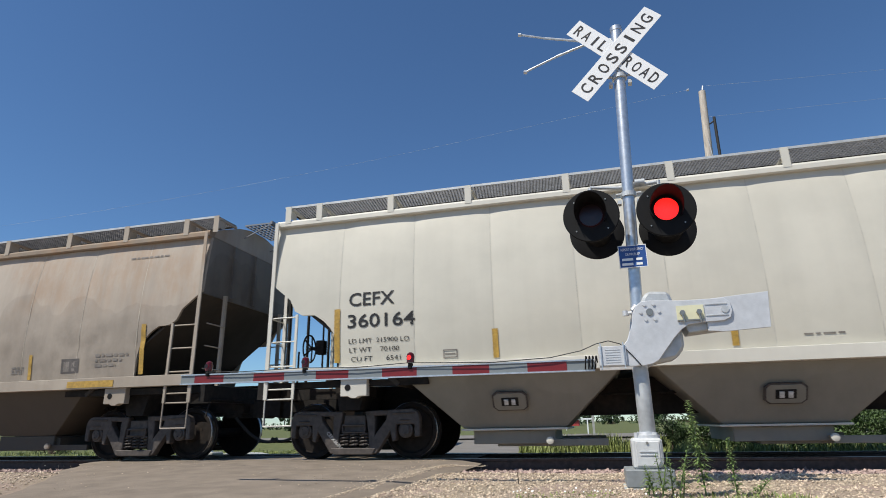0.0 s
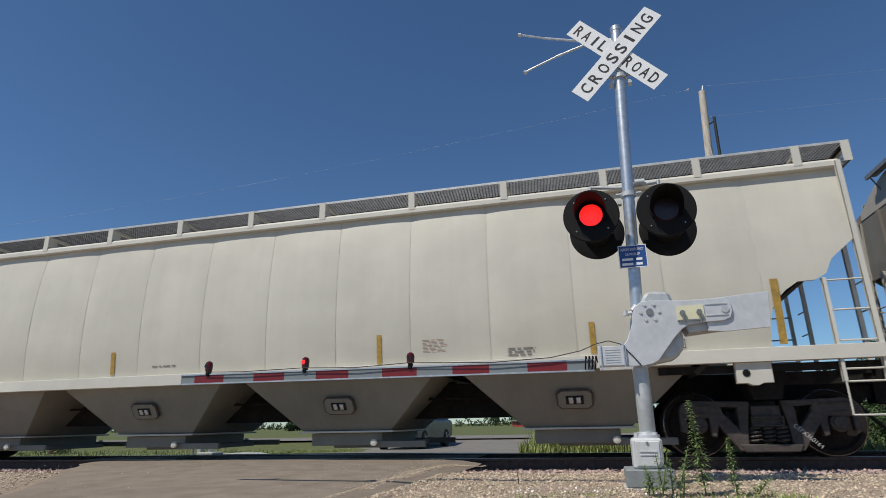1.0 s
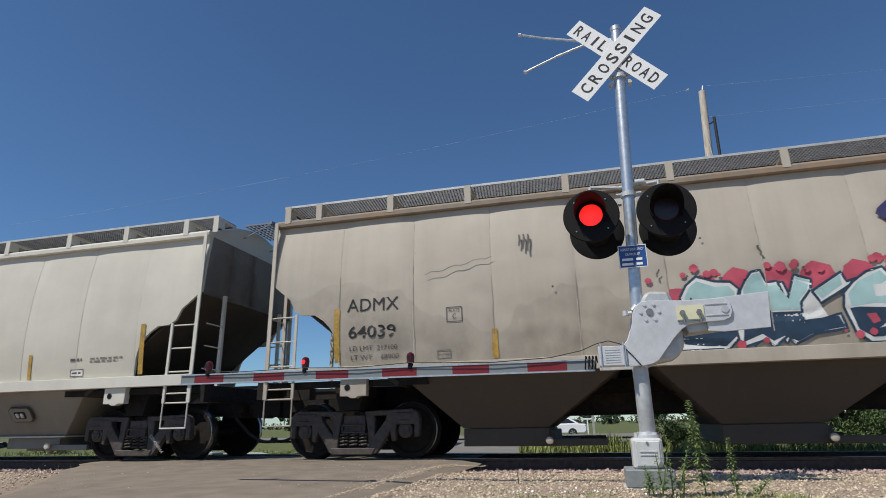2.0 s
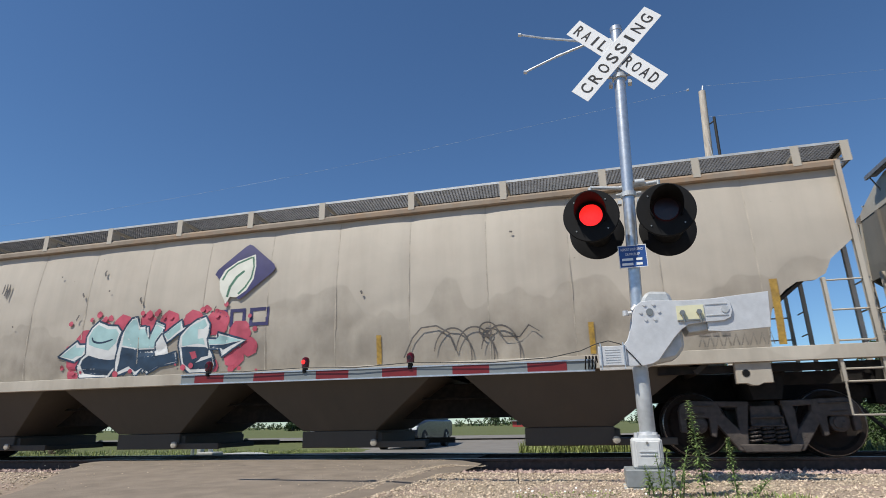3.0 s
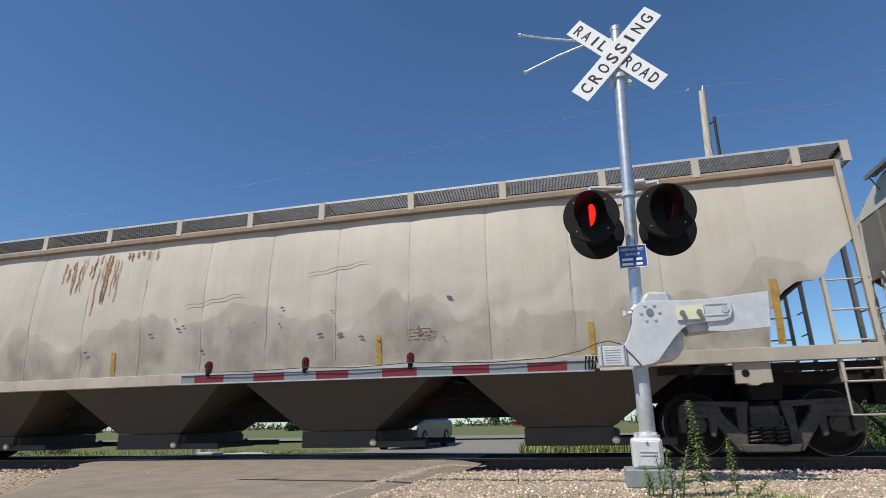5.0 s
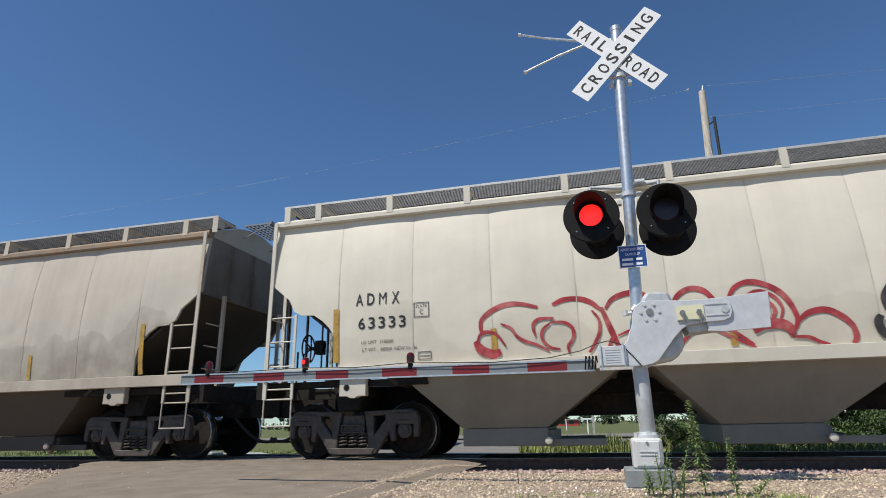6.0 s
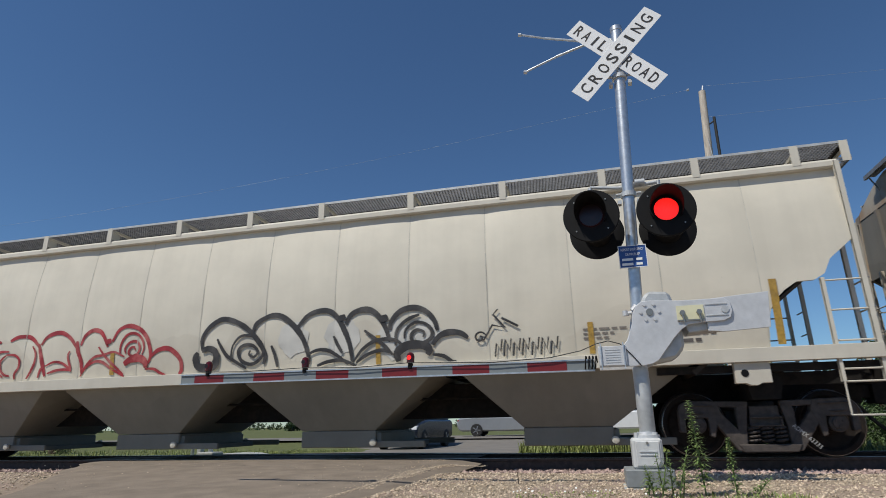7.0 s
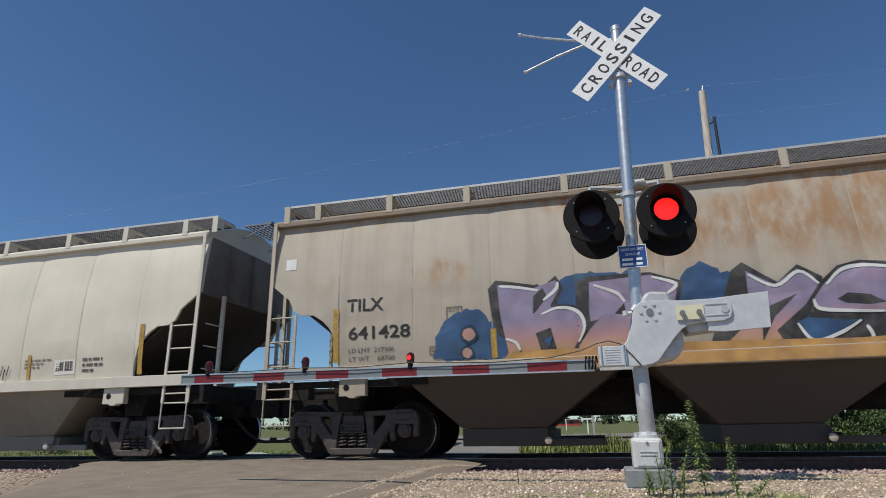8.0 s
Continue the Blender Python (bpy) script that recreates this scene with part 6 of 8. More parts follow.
while x < 16:
    if not -10.2 < x < -1.6:
        part("tie", tie_mesh, None, track, m=pose(x + random.uniform(-0.03, 0.03), random.uniform(-0.04, 0.04), 0, 0, 0, random.uniform(-1, 1)))
        for y in (-0.755, 0.755):
            part("tie_plate", plate_mesh, None, track, m=pose(x, y, 0))
    x += 0.53


def stones(name, count, region, size, mat, label, seed, lift=0.0, keep=None):
    """Loose stones: each a small irregular block with its own facets."""
    rng = np.random.default_rng(seed)
    base = np.array([(1, 0, 0), (-1, 0, 0), (0, 1, 0), (0, -1, 0), (0, 0, 1), (0, 0, -1)], float)
    tri = np.array([(0, 2, 4), (2, 1, 4), (1, 3, 4), (3, 0, 4), (2, 0, 5), (1, 2, 5), (3, 1, 5), (0, 3, 5)])
    vs, fs = [], []
    k = 0
    while k < count:
        x, y = rng.uniform(region[0], region[1]), rng.uniform(region[2], region[3])
        if keep and not keep(x, y):
            count -= 1
            continue
        s = size[0] + (size[1] - size[0]) * rng.random() ** 2
        q = Euler(rng.uniform(0, 6.28, 3)).to_matrix()
        p = (base * (1 + rng.uniform(-0.35, 0.35, (6, 3))) + rng.uniform(-0.25, 0.25, (6, 3))) * s * np.array([1, 0.9, 0.7])
        p = p @ np.array(q).T
        p[:, 2] *= 0.75
        p += np.array([x, y, bed_z(x, y) + s * 0.25 + lift])
        vs.append(p)
        fs.append(tri + 6 * k)
        k += 1
    me = bpy.data.meshes.new(name)
    me.from_pydata(np.concatenate(vs).tolist(), [], np.concatenate(fs).tolist())
    me.materials.append(mat)
    return tagged(new(name, me), label, "stones", kind="stuff")


def off_road(x, y):
    return not (lerp(LEFT_EDGE, y) + 0.15 < x < lerp(RIGHT_EDGE, y) - 0.35 - 0.4 * noise.noise(Vector((x, y, 3))))


BALLAST = material("pink_granite_ballast", (0.39, 0.285, 0.25), 0.9, 0, 9, 0.2, 0.2, 60, None, 0, 1, (1, 1, 1), 0.45)
GRAVEL = material("beige_gravel", (0.50, 0.405, 0.30), 0.92, 0, 9, 0.15, 0.2, 60, None, 0, 1, (1, 1, 1), 0.42)
stones("ballast_stones", 5200, (-1.9, 7.5, 8.05, 9.42), (0.022, 0.055), BALLAST, "loose pinkish granite ballast beside the rail", 1, 0.004)
stones("ballast_stones", 2600, (-14.5, -9.6, 7.4, 9.42), (0.025, 0.06), BALLAST, "loose pinkish granite ballast beside the road", 2, 0.004, off_road)
stones("ballast_stones", 3600, (-20.0, 9.0, 9.6, 12.4), (0.025, 0.055), BALLAST, "ballast between the ties under the train", 3, 0.0, lambda x, y: not -10.2 < x < -1.6)
stones("gravel_stones", 26000, (-2.9, 5.2, 4.6, 8.5), (0.006, 0.021), GRAVEL, "fine beige gravel on the verge", 4, 0.0, off_road)
stones("gravel_stones", 3500, (-11.0, -6.2, 4.9, 8.0), (0.008, 0.024), GRAVEL, "fine beige gravel at the road's edge", 5, 0.0, off_road)
stones("gravel_stones", 8000, (-3.2, -1.7, 4.7, 9.3), (0.004, 0.011), GRAVEL, "gravel strewn over the asphalt's edge", 6, 0.106,
       lambda x, y: (x * 9301.7 + y * 4929.3) % 1.0 > (lerp(RIGHT_EDGE, y) - x) / 1.1 + 0.4 * noise.noise(Vector((x * 1.5, y * 1.5, 3))) and x < lerp(RIGHT_EDGE, y) + 0.1)
stones("gravel_stones", 500, (-8.5, -2.2, 5.0, 9.2), (0.004, 0.012), GRAVEL, "loose grit on the asphalt", 7, 0.112,
       lambda x, y: lerp(LEFT_EDGE, y) < x < lerp(RIGHT_EDGE, y))


# ---- the crossing signal ----
BASE = Vector((0.415, 6.0, -0.09))
UNBASE = Matrix.Translation(-BASE)
SIGN_BLUE = material("blue_sign_sheet", (0.02, 0.075, 0.27), 0.45, 0, 6, 0.06, 0.02)
BOX_GREY = material("pale_grey_cast_metal", (0.62, 0.63, 0.62), 0.5, 0.2, 16, 0.08, 0.06, 60, (0.45, 0.45, 0.43), 0.5, 5)
ALU = material("cast_aluminium", (0.60, 0.61, 0.62), 0.5, 0.35, 12, 0.08, 0.05, 60, (0.44, 0.45, 0.46), 0.55, 4)
FRAME_GREY = material("dark_galvanised_frame", (0.26, 0.28, 0.285), 0.6, 0.3, 14, 0.12, 0.06)
CONCRETE = material("pale_concrete", (0.40, 0.41, 0.40), 0.9, 0, 12, 0.12, 0.3, 40, (0.34, 0.35, 0.33), 0.5, 4)
PALE_YELLOW = material("pale_yellow_plate", (0.66, 0.64, 0.44), 0.5, 0, 8, 0.06, 0.03)
ZINC_BOLT = material("zinc_bolt", (0.32, 0.31, 0.28), 0.4, 0.8, 20, 0.15, 0.05)


def mast_x(z):
    return 0.4217 + 0.0421 * z


def strip_letters(text, x0, x1, height, mat, m, parent, bold=0.0):
    """Letters spread evenly from x0 to x1 along a plate, laid by m."""
    n = len(text)
    pitch = (x1 - x0) / n
    for k, ch in enumerate(text):
        w = pitch * (0.22 if ch == "I" else 0.66)
        bm = lettering(ch, height, w, bold)
        for v in bm.verts:
            v.co = m @ (v.co + Vector((x0 + pitch * k + (pitch - w) / 2, 0, -height / 2)))
        part("letter", bm, mat, parent)


def blade(signal, centre, angle, length, width, words):
    m = Matrix.Translation(centre) @ Matrix.Rotation(radians(-angle), 4, 'Y')
    bm = bmesh.new()
    box(bm, -length / 2, length / 2, -0.003, 0.003, -width / 2, width / 2, UNBASE @ m)
    b = part("crossbuck_blade", bm, WHITE_SHEET, signal, "white reflective blade with black letters", bevel=0.001)
    for text, x0, x1 in words:
        strip_letters(text, x0, x1, 0.138, INK, UNBASE @ m @ Matrix.Translation((0, -0.0055, 0)), b, 0.012)
    return b


LENSES = []


def flasher(signal, x, y, z, face, phase, base, r=0.285, yaw=0.0):
    """One flashing-light head: black background disc, hood and lens. face: -1 looks towards -Y."""
    m = Matrix.Translation(Vector((x, y, z)) - base) @ Matrix.Rotation(radians(yaw + (0 if face < 0 else 180)), 4, 'Z')
    bm = bmesh.new()
    lathe(bm, [(-0.012, 0.150), (-0.012, r - 0.01), (-0.004, r), (0.006, r), (0.012, r - 0.015), (0.012, 0.155)], (0, 0, 0), 'Y', 40, close=False)
    head = part("background_disc", bm, BLACK, signal, "matt black background disc", smooth=True, m=m)
    bm = bmesh.new()
    lathe(bm, [(0.0, 0.158), (0.05, 0.16), (0.13, 0.13), (0.16, 0.08)], (0, 0, 0), 'Y', 28)
    part("lamp_housing", bm, BLACK, head, smooth=True)
    bm = bmesh.new()
    n = 30
    rows = []
    for k in range(n + 1):
        a = radians(-35 + 250 * k / n)
        reach = 0.10 + 0.20 * max(0.0, math.sin(a)) ** 0.7
        rows.append([bm.verts.new((rr * math.cos(a), yy, rr * math.sin(a))) for rr, yy in ((0.156, 0.0), (0.162, -reach), (0.158, -reach), (0.151, 0.0))])
    for p, q in zip(rows, rows[1:]):
        for j in range(4):
            bm.faces.new((p[j], p[(j + 1) % 4], q[(j + 1) % 4], q[j]))
    part("hood", bm, BLACK, head, smooth=True)
    for k in range(4):
        a = math.pi / 4 + k * math.pi / 2
        bm = bmesh.new()
        rod(bm, (0.225 * math.cos(a), -0.02, 0.225 * math.sin(a)), (0.225 * math.cos(a), 0.0, 0.225 * math.sin(a)), 0.008, seg=8)
        part("screw", bm, ZINC_BOLT, head)
    # flashing is imitated by turning an added two-faced disc: lit side, dark side
    bm = bmesh.new()
    seg = 30
    rings = {}
    for s in (-1, 1):
        rings[s] = [bm.verts.new((0.118 * math.cos(2 * math.pi * k / seg), s * 0.006, 0.118 * math.sin(2 * math.pi * k / seg))) for k in range(seg)]
        mid = bm.verts.new((0, s * 0.011, 0))
        for k in range(seg):
            f = bm.faces.new((rings[s][k], rings[s][(k + 1) % seg], mid))
            f.material_index = 0 if s < 0 else 1
    for k in range(seg):
        f = bm.faces.new((rings[-1][k], rings[-1][(k + 1) % seg], rings[1][(k + 1) % seg], rings[1][k]))
        f.material_index = 1
    lens = part("lamp_unit", bm, RED_LED, head, "red lamp unit", mats=(RED_DARK,))
    lens.location = (0, -0.014, 0)
    LENSES.append((lens, phase))
    return head


signal = empty("crossing_signal", Matrix.Translation(BASE), "galvanised railroad crossing signal mast with crossbuck and red flashers", "crossing signal", "crossing signals")
bm = bmesh.new()
rod(bm, Vector((mast_x(0.38), 6.0, 0.38)) - BASE, Vector((mast_x(4.96), 6.0, 4.96)) - BASE, 0.062, seg=28)
part("mast", bm, GALV, signal, "shiny galvanised steel pipe", smooth=True)
bm = bmesh.new()
lathe(bm, [(4.93, 0.068), (4.985, 0.068), (5.0, 0.05), (5.005, 0.0001)], Vector((mast_x(4.96), 6.0, 0)) - BASE, 'Z', 24)
part("mast_cap", bm, GALV, signal, smooth=True)
bm = bmesh.new()
lathe(bm, [(0.40, 0.064), (0.42, 0.075), (1.02, 0.075), (1.06, 0.064)], Vector((mast_x(0.7), 6.0, 0)) - BASE, 'Z', 24)
part("mast_sleeve", bm, GALV_DULL, signal, smooth=True)
blade(signal, (0.585, 5.915, 4.575), -46.2, 1.27, 0.232, (("RAIL", -0.60, -0.12), ("ROAD", 0.12, 0.60)))
blade(signal, (0.595, 5.90, 4.568), 46.8, 1.33, 0.232, (("CROSSING", -0.62, 0.62),))
for z, r in ((4.31, 0.085), (2.86, 0.08), (4.60, 0.085)):
    bm = bmesh.new()
    c = Vector((mast_x(z), 6.0, 0)) - BASE
    lathe(bm, [(z - 0.03, r - 0.018), (z - 0.025, r), (z + 0.025, r), (z + 0.03, r - 0.018)], c, 'Z', 24)
    for s in (-1, 1):
        rod(bm, c + Vector((s * r, -0.03, z)), c + Vector((s * (r + 0.05), -0.03, z)), 0.016, seg=8)
        box(bm, c.x + s * (r + 0.02) - 0.02, c.x + s * (r + 0.02) + 0.02, c.y - 0.05, c.y + 0.03, z - 0.02, z + 0.02)
    part("mast_clamp", bm, GALV_DULL, signal)
for a, b, c in (((-0.505, 5.208), (-0.20, 5.09), (0.20, 4.93)), ((-0.468, 4.656), (-0.08, 4.80), (0.28, 4.865))):
    bm = bmesh.new()
    rod(bm, Vector((a[0], 6.1, a[1])) - BASE, Vector((b[0], 6.1, b[1])) - BASE, 0.013, seg=8)
    rod(bm, Vector((b[0], 6.1, b[1])) - BASE, Vector((c[0], 6.05, c[1])) - BASE, 0.015, seg=8)
    rod(bm, Vector((c[0], 6.05, c[1])) - BASE, Vector((0.58, 6.03, 4.86)) - BASE, 0.017, seg=8)
    rod(bm, Vector((a[0] - 0.02, 6.1, a[1])) - BASE, Vector((a[0] + 0.02, 6.1, a[1] - 0.005)) - BASE, 0.024, seg=10)
    part("stay_rod", bm, GALV, signal, smooth=True)
bm = bmesh.new()
rod(bm, Vector((0.15, 6.02, 3.0)) - BASE, Vector((0.46, 6.02, 2.96)) - BASE, 0.018, seg=10)
rod(bm, Vector((0.46, 6.02, 2.96)) - BASE, Vector((0.84, 6.02, 2.98)) - BASE, 0.022, seg=10)
rod(bm, Vector((0.62, 5.99, 2.99)) - BASE, Vector((0.72, 5.99, 2.99)) - BASE, 0.035, seg=10)
for x in (0.15, 0.86):
    rod(bm, Vector((x, 6.02, 3.0)) - BASE, Vector((x, 6.02, 2.62)) - BASE, 0.022, seg=10)
    rod(bm, Vector((x, 5.84, 2.60)) - BASE, Vector((x, 6.20, 2.60)) - BASE, 0.045, seg=12)
part("light_crossarm", bm, GALV_DULL, signal, smooth=True)
flasher(signal, 0.127, 5.75, 2.578, -1, "left", BASE, 0.287, -4)
flasher(signal, 0.862, 5.75, 2.563, -1, "right", BASE, 0.287, -2)
flasher(signal, 0.185, 6.34, 2.565, 1, "left", BASE, 0.30)
flasher(signal, 0.935, 6.34, 2.535, 1, "right", BASE, 0.30)
# the blue emergency notice
bm = bmesh.new()
box(bm, 0.370, 0.638, 5.918, 5.922, 2.036, 2.266, UNBASE)
notice = part("emergency_notice", bm, SIGN_BLUE, signal, "small blue emergency notice plate")
for text, z, w in (("REPORT EMERGENCY", 2.212, 0.225), ("OR PROBLEM", 2.160, 0.145)):
    bm = lettering(text, 0.027, w, 0.01)
    for v in bm.verts:
        v.co = UNBASE @ (v.co + Vector((0.504 - w / 2, 5.914, z)))
    part("notice_lettering", bm, WHITE_SHEET, notice)
for z, w in ((2.106, 0.22), (2.056, 0.225)):
    bm = bar_lines((w,), 0.026, 0.01)
    for v in bm.verts:
        v.co = UNBASE @ (v.co + Vector((0.504 - w / 2, 5.914, z)))
    part("notice_bar", bm, WHITE_SHEET, notice)
for x0, x1, z0, z1 in ((0.366, 0.642, 2.032, 2.038), (0.366, 0.642, 2.264, 2.270), (0.366, 0.372, 2.038, 2.264), (0.636, 0.642, 2.038, 2.264)):
    bm = bmesh.new()
    box(bm, x0, x1, 5.914, 5.924, z0, z1, UNBASE)
    part("notice_border", bm, WHITE_SHEET, notice)
# junction box at the foot, and the foundation
bm = bmesh.new()
prism(bm, [(0.285, 0.375), (0.558, 0.375), (0.555, 0.15), (0.51, 0.104), (0.285, 0.104)], 5.84, 6.12, UNBASE)
jb = part("junction_box", bm, BOX_GREY, signal, "pale grey cast junction box", bevel=0.02)
bm = bmesh.new()
prism(bm, [(0.315, 0.350), (0.530, 0.350), (0.527, 0.165), (0.495, 0.130), (0.315, 0.130)], 5.826, 5.842, UNBASE)
part("box_lid", bm, BOX_GREY, jb, bevel=0.008)
bm = bmesh.new()
box(bm, 0.35, 0.50, 5.818, 5.826, 0.255, 0.262, UNBASE)
box(bm, 0.35, 0.50, 5.818, 5.826, 0.225, 0.232, UNBASE)
part("lid_rib", bm, ALU, jb)
bm = bmesh.new()
rod(bm, Vector((0.42, 5.826, 0.335)) - BASE, Vector((0.42, 5.815, 0.335)) - BASE, 0.012, seg=10)
part("lid_bolt", bm, ZINC_BOLT, jb)
for s in (-1, 1):
    bm = bmesh.new()
    rod(bm, Vector((0.425 + s * 0.085, 5.93, 0.375)) - BASE, Vector((0.425 + s * 0.085, 5.93, 0.425)) - BASE, 0.022, seg=10)
    part("foot_bolt", bm, ALU, signal)
bm = bmesh.new()
lathe(bm, [(0.37, 0.12), (0.40, 0.12), (0.405, 0.09), (0.43, 0.085)], Vector((mast_x(0.4), 6.0, 0)) - BASE, 'Z', 24)
part("mast_foot", bm, ALU, signal, smooth=True)
bm = bmesh.new()
box(bm, 0.205, 0.632, 5.80, 6.25, -0.05, 0.105, UNBASE)
part("foundation_frame", bm, FRAME_GREY, signal, "dull galvanised steel foundation", bevel=0.01)
bm = bmesh.new()
box(bm, 0.17, 0.65, 5.76, 6.30, -0.20, -0.055, UNBASE)
part("foundation", bm, CONCRETE, signal, "pale concrete footing", bevel=0.015)

# ---- the gate ----
GB = Vector((0.55, 6.0, 1.30))
UNG = Matrix.Translation(-GB)
gate = empty("crossing_gate", Matrix.Translation(GB), "lowered crossing gate with red and white striped arm and counterweight", "crossing gate")
plate = [(0.47, 1.62), (0.52, 1.66), (0.60, 1.665), (0.90, 1.645), (1.275, 1.645), (1.325, 1.60), (1.335, 1.52), (1.315, 1.455), (1.25, 1.425), (1.05, 1.420), (0.93, 1.405), (0.86, 1.36), (0.79, 1.29),
         (0.70, 1.18), (0.62, 1.08), (0.56, 1.05), (0.47, 1.035), (0.07, 1.035), (0.07, 1.235), (0.31, 1.24), (0.36, 1.30), (0.41, 1.44), (0.43, 1.55)]
for y, nm in ((5.84, "arm_bracket"), (6.22, "arm_bracket")):
    bm = bmesh.new()
    prism(bm, plate, y, y + 0.022, UNG)
    part(nm, bm, ALU, gate, "pale cast aluminium arm bracket", bevel=0.005)
bm = bmesh.new()
prism(bm, [(0.50, 1.60), (0.50, 1.14), (0.58, 1.06), (0.80, 1.10), (0.88, 1.20), (0.88, 1.45), (0.85, 1.60), (0.80, 1.76), (0.60, 1.78), (0.55, 1.72)], 5.92, 6.20, UNG)
part("mechanism_housing", bm, GALV_DULL, gate, "grey gate mechanism housing", bevel=0.03)
bm = bmesh.new()
prism(bm, [(1.10, 1.645), (1.675, 1.685), (1.645, 1.345), (1.24, 1.325), (1.10, 1.34)], 5.865, 5.885, UNG)
part("counterweight", bm, ALU, gate, "flat grey counterweight plate", bevel=0.003)
bm = bmesh.new()
prism(bm, [(0.90, 1.43), (1.30, 1.44), (1.29, 1.37), (0.93, 1.335)], 5.90, 6.20, UNG)
part("counterweight_bar", bm, GALV_DULL, gate, bevel=0.008)
bm = bmesh.new()
box(bm, 0.835, 1.082, 5.830, 5.838, 1.455, 1.590, UNG)
yp = part("warning_plate", bm, PALE_YELLOW, gate, "pale yellow plate")
bm = bmesh.new()
box(bm, 0.835, 1.078, 5.822, 5.840, 1.440, 1.452, UNG)
part("plate_ledge", bm, ZINC_BOLT, gate)
for x in (0.885, 1.035):
    bm = bmesh.new()
    rod(bm, Vector((x, 5.835, 1.52)) - GB, Vector((x, 5.80, 1.52)) - GB, 0.026, seg=6)
    rod(bm, Vector((x, 5.81, 1.50)) - GB, Vector((x + 0.01, 5.81, 1.42)) - GB, 0.010, seg=6)
    part("plate_bolt", bm, ZINC_BOLT, gate)
bm = bmesh.new()
box(bm, 1.095, 1.29, 5.832, 5.840, 1.585, 1.593, UNG)
box(bm, 1.095, 1.29, 5.832, 5.840, 1.478, 1.486, UNG)
lathe(bm, [(5.832, 0.035), (5.840, 0.035)], Vector((1.27, 0, 1.535)) - Vector((GB.x, GB.y, GB.z)), 'Y', 16)
part("slot_rim", bm, GALV_DULL, gate)
for k in range(7):
    a = 2 * math.pi * k / 6
    r, s = (0.085, 0.016) if k < 6 else (0.0, 0.035)
    bm = bmesh.new()
    rod(bm, Vector((0.59 + r * math.cos(a), 5.842, 1.55 + r * math.sin(a))) - GB, Vector((0.59 + r * math.cos(a), 5.828, 1.55 + r * math.sin(a))) - GB, s, seg=10 if k == 6 else 6)
    part("hub_bolt", bm, ZINC_BOLT if k == 6 else ALU, gate)
bm = bmesh.new()
rod(bm, Vector((0.36, 5.95, 1.565)) - GB, Vector((0.47, 5.95, 1.575)) - GB, 0.022, seg=10)
rod(bm, Vector((0.37, 5.95, 1.545)) - GB, Vector((0.37, 5.95, 1.595)) - GB, 0.03, seg=8)
rod(bm, Vector((0.44, 5.93, 1.59)) - GB, Vector((0.48, 5.93, 1.64)) - GB, 0.028, seg=10)
part("conduit_fitting", bm, ALU, gate)
# adapter box and spring where the arm begins
bm = bmesh.new()
box(bm, 0.065, 0.33, 5.815, 5.845, 1.045, 1.235, UNG)
part("arm_adapter", bm, ALU, gate, bevel=0.006)
bm = bmesh.new()
for k in range(6):
    box(bm, 0.13, 0.27, 5.811, 5.815, 1.075 + 0.024 * k, 1.079 + 0.024 * k, UNG)
part("adapter_label", bm, GALV_DULL, gate)
for x in (0.085, 0.30):
    bm = bmesh.new()
    box(bm, x, x + 0.010, 5.80, 5.85, 1.01, 1.265, UNG)
    part("u_bolt", bm, GALV, gate)
bm = bmesh.new()
prev = None
for k in range(81):
    a = 2 * math.pi * 4 * k / 80
    p = Vector((0.05 - 0.13 * k / 80, 5.86 + 0.06 * math.cos(a), 1.09 + 0.06 * math.sin(a))) - GB
    if prev is not None:
        rod(bm, prev, p, 0.007, seg=6, caps=False)
    prev = p
part("coil_spring", bm, BLACK, gate, "black coil spring", smooth=True)
# the arm: a striped blade between two bright rails
def arm_z(x):
    return 1.066 + 0.0058 * (x + 0.26) * -1.0


tip, root = -4.74, 0.02
arm = part("gate_arm", (lambda b: (box(b, tip, root, 5.872, 5.888, -0.048, 0.048, UNG @ Matrix.Translation((0, 0, 0))), b)[1])(bmesh.new()), GREY_SHEET, gate, "striped red and white gate arm")
for v in arm.data.vertices:
    x = v.co.x + GB.x
    v.co.z += arm_z(x)
edges = [tip + 0.0, tip + 0.19]
pitch = (-0.25 - edges[1]) / 11
for k in range(11):
    x0 = edges[1] + pitch * k
    bm = bmesh.new()
    box(bm, x0, x0 + pitch, 5.866, 5.8705, -0.045, 0.045, UNG)
    for v in bm.verts:
        v.co.z += arm_z(v.co.x + GB.x)
    part("stripe", bm, RED_SHEET if k % 2 == 0 else GREY_SHEET, arm, "red reflective stripe" if k % 2 == 0 else "greyish white reflective stripe")
for s in (-1, 1):
    bm = bmesh.new()
    box(bm, tip, root, 5.858, 5.894, s * 0.052 - 0.007, s * 0.052 + 0.007, UNG)
    for v in bm.verts:
        v.co.z += arm_z(v.co.x + GB.x)
    part("arm_rail", bm, GALV, arm, "bright metal edge rail")
bm = bmesh.new()
pts = [(-4.38, 0.075), (-3.9, 0.065), (-3.13, 0.08), (-2.5, 0.062), (-1.9, 0.09), (-1.0, 0.06), (-0.75, 0.07), (-0.4, 0.085), (-0.1, 0.14), (0.05, 0.20), (0.17, 0.225), (0.28, 0.19), (0.38, 0.08), (0.46, -0.03)]
for (xa, za), (xb, zb) in zip(pts, pts[1:]):
    rod(bm, Vector((xa, 5.83, arm_z(xa) + za)) - GB, Vector((xb, 5.83, arm_z(xb) + zb)) - GB, 0.005, seg=6)
part("lamp_cable", bm, RUBBER, gate, "thin black lamp cable")
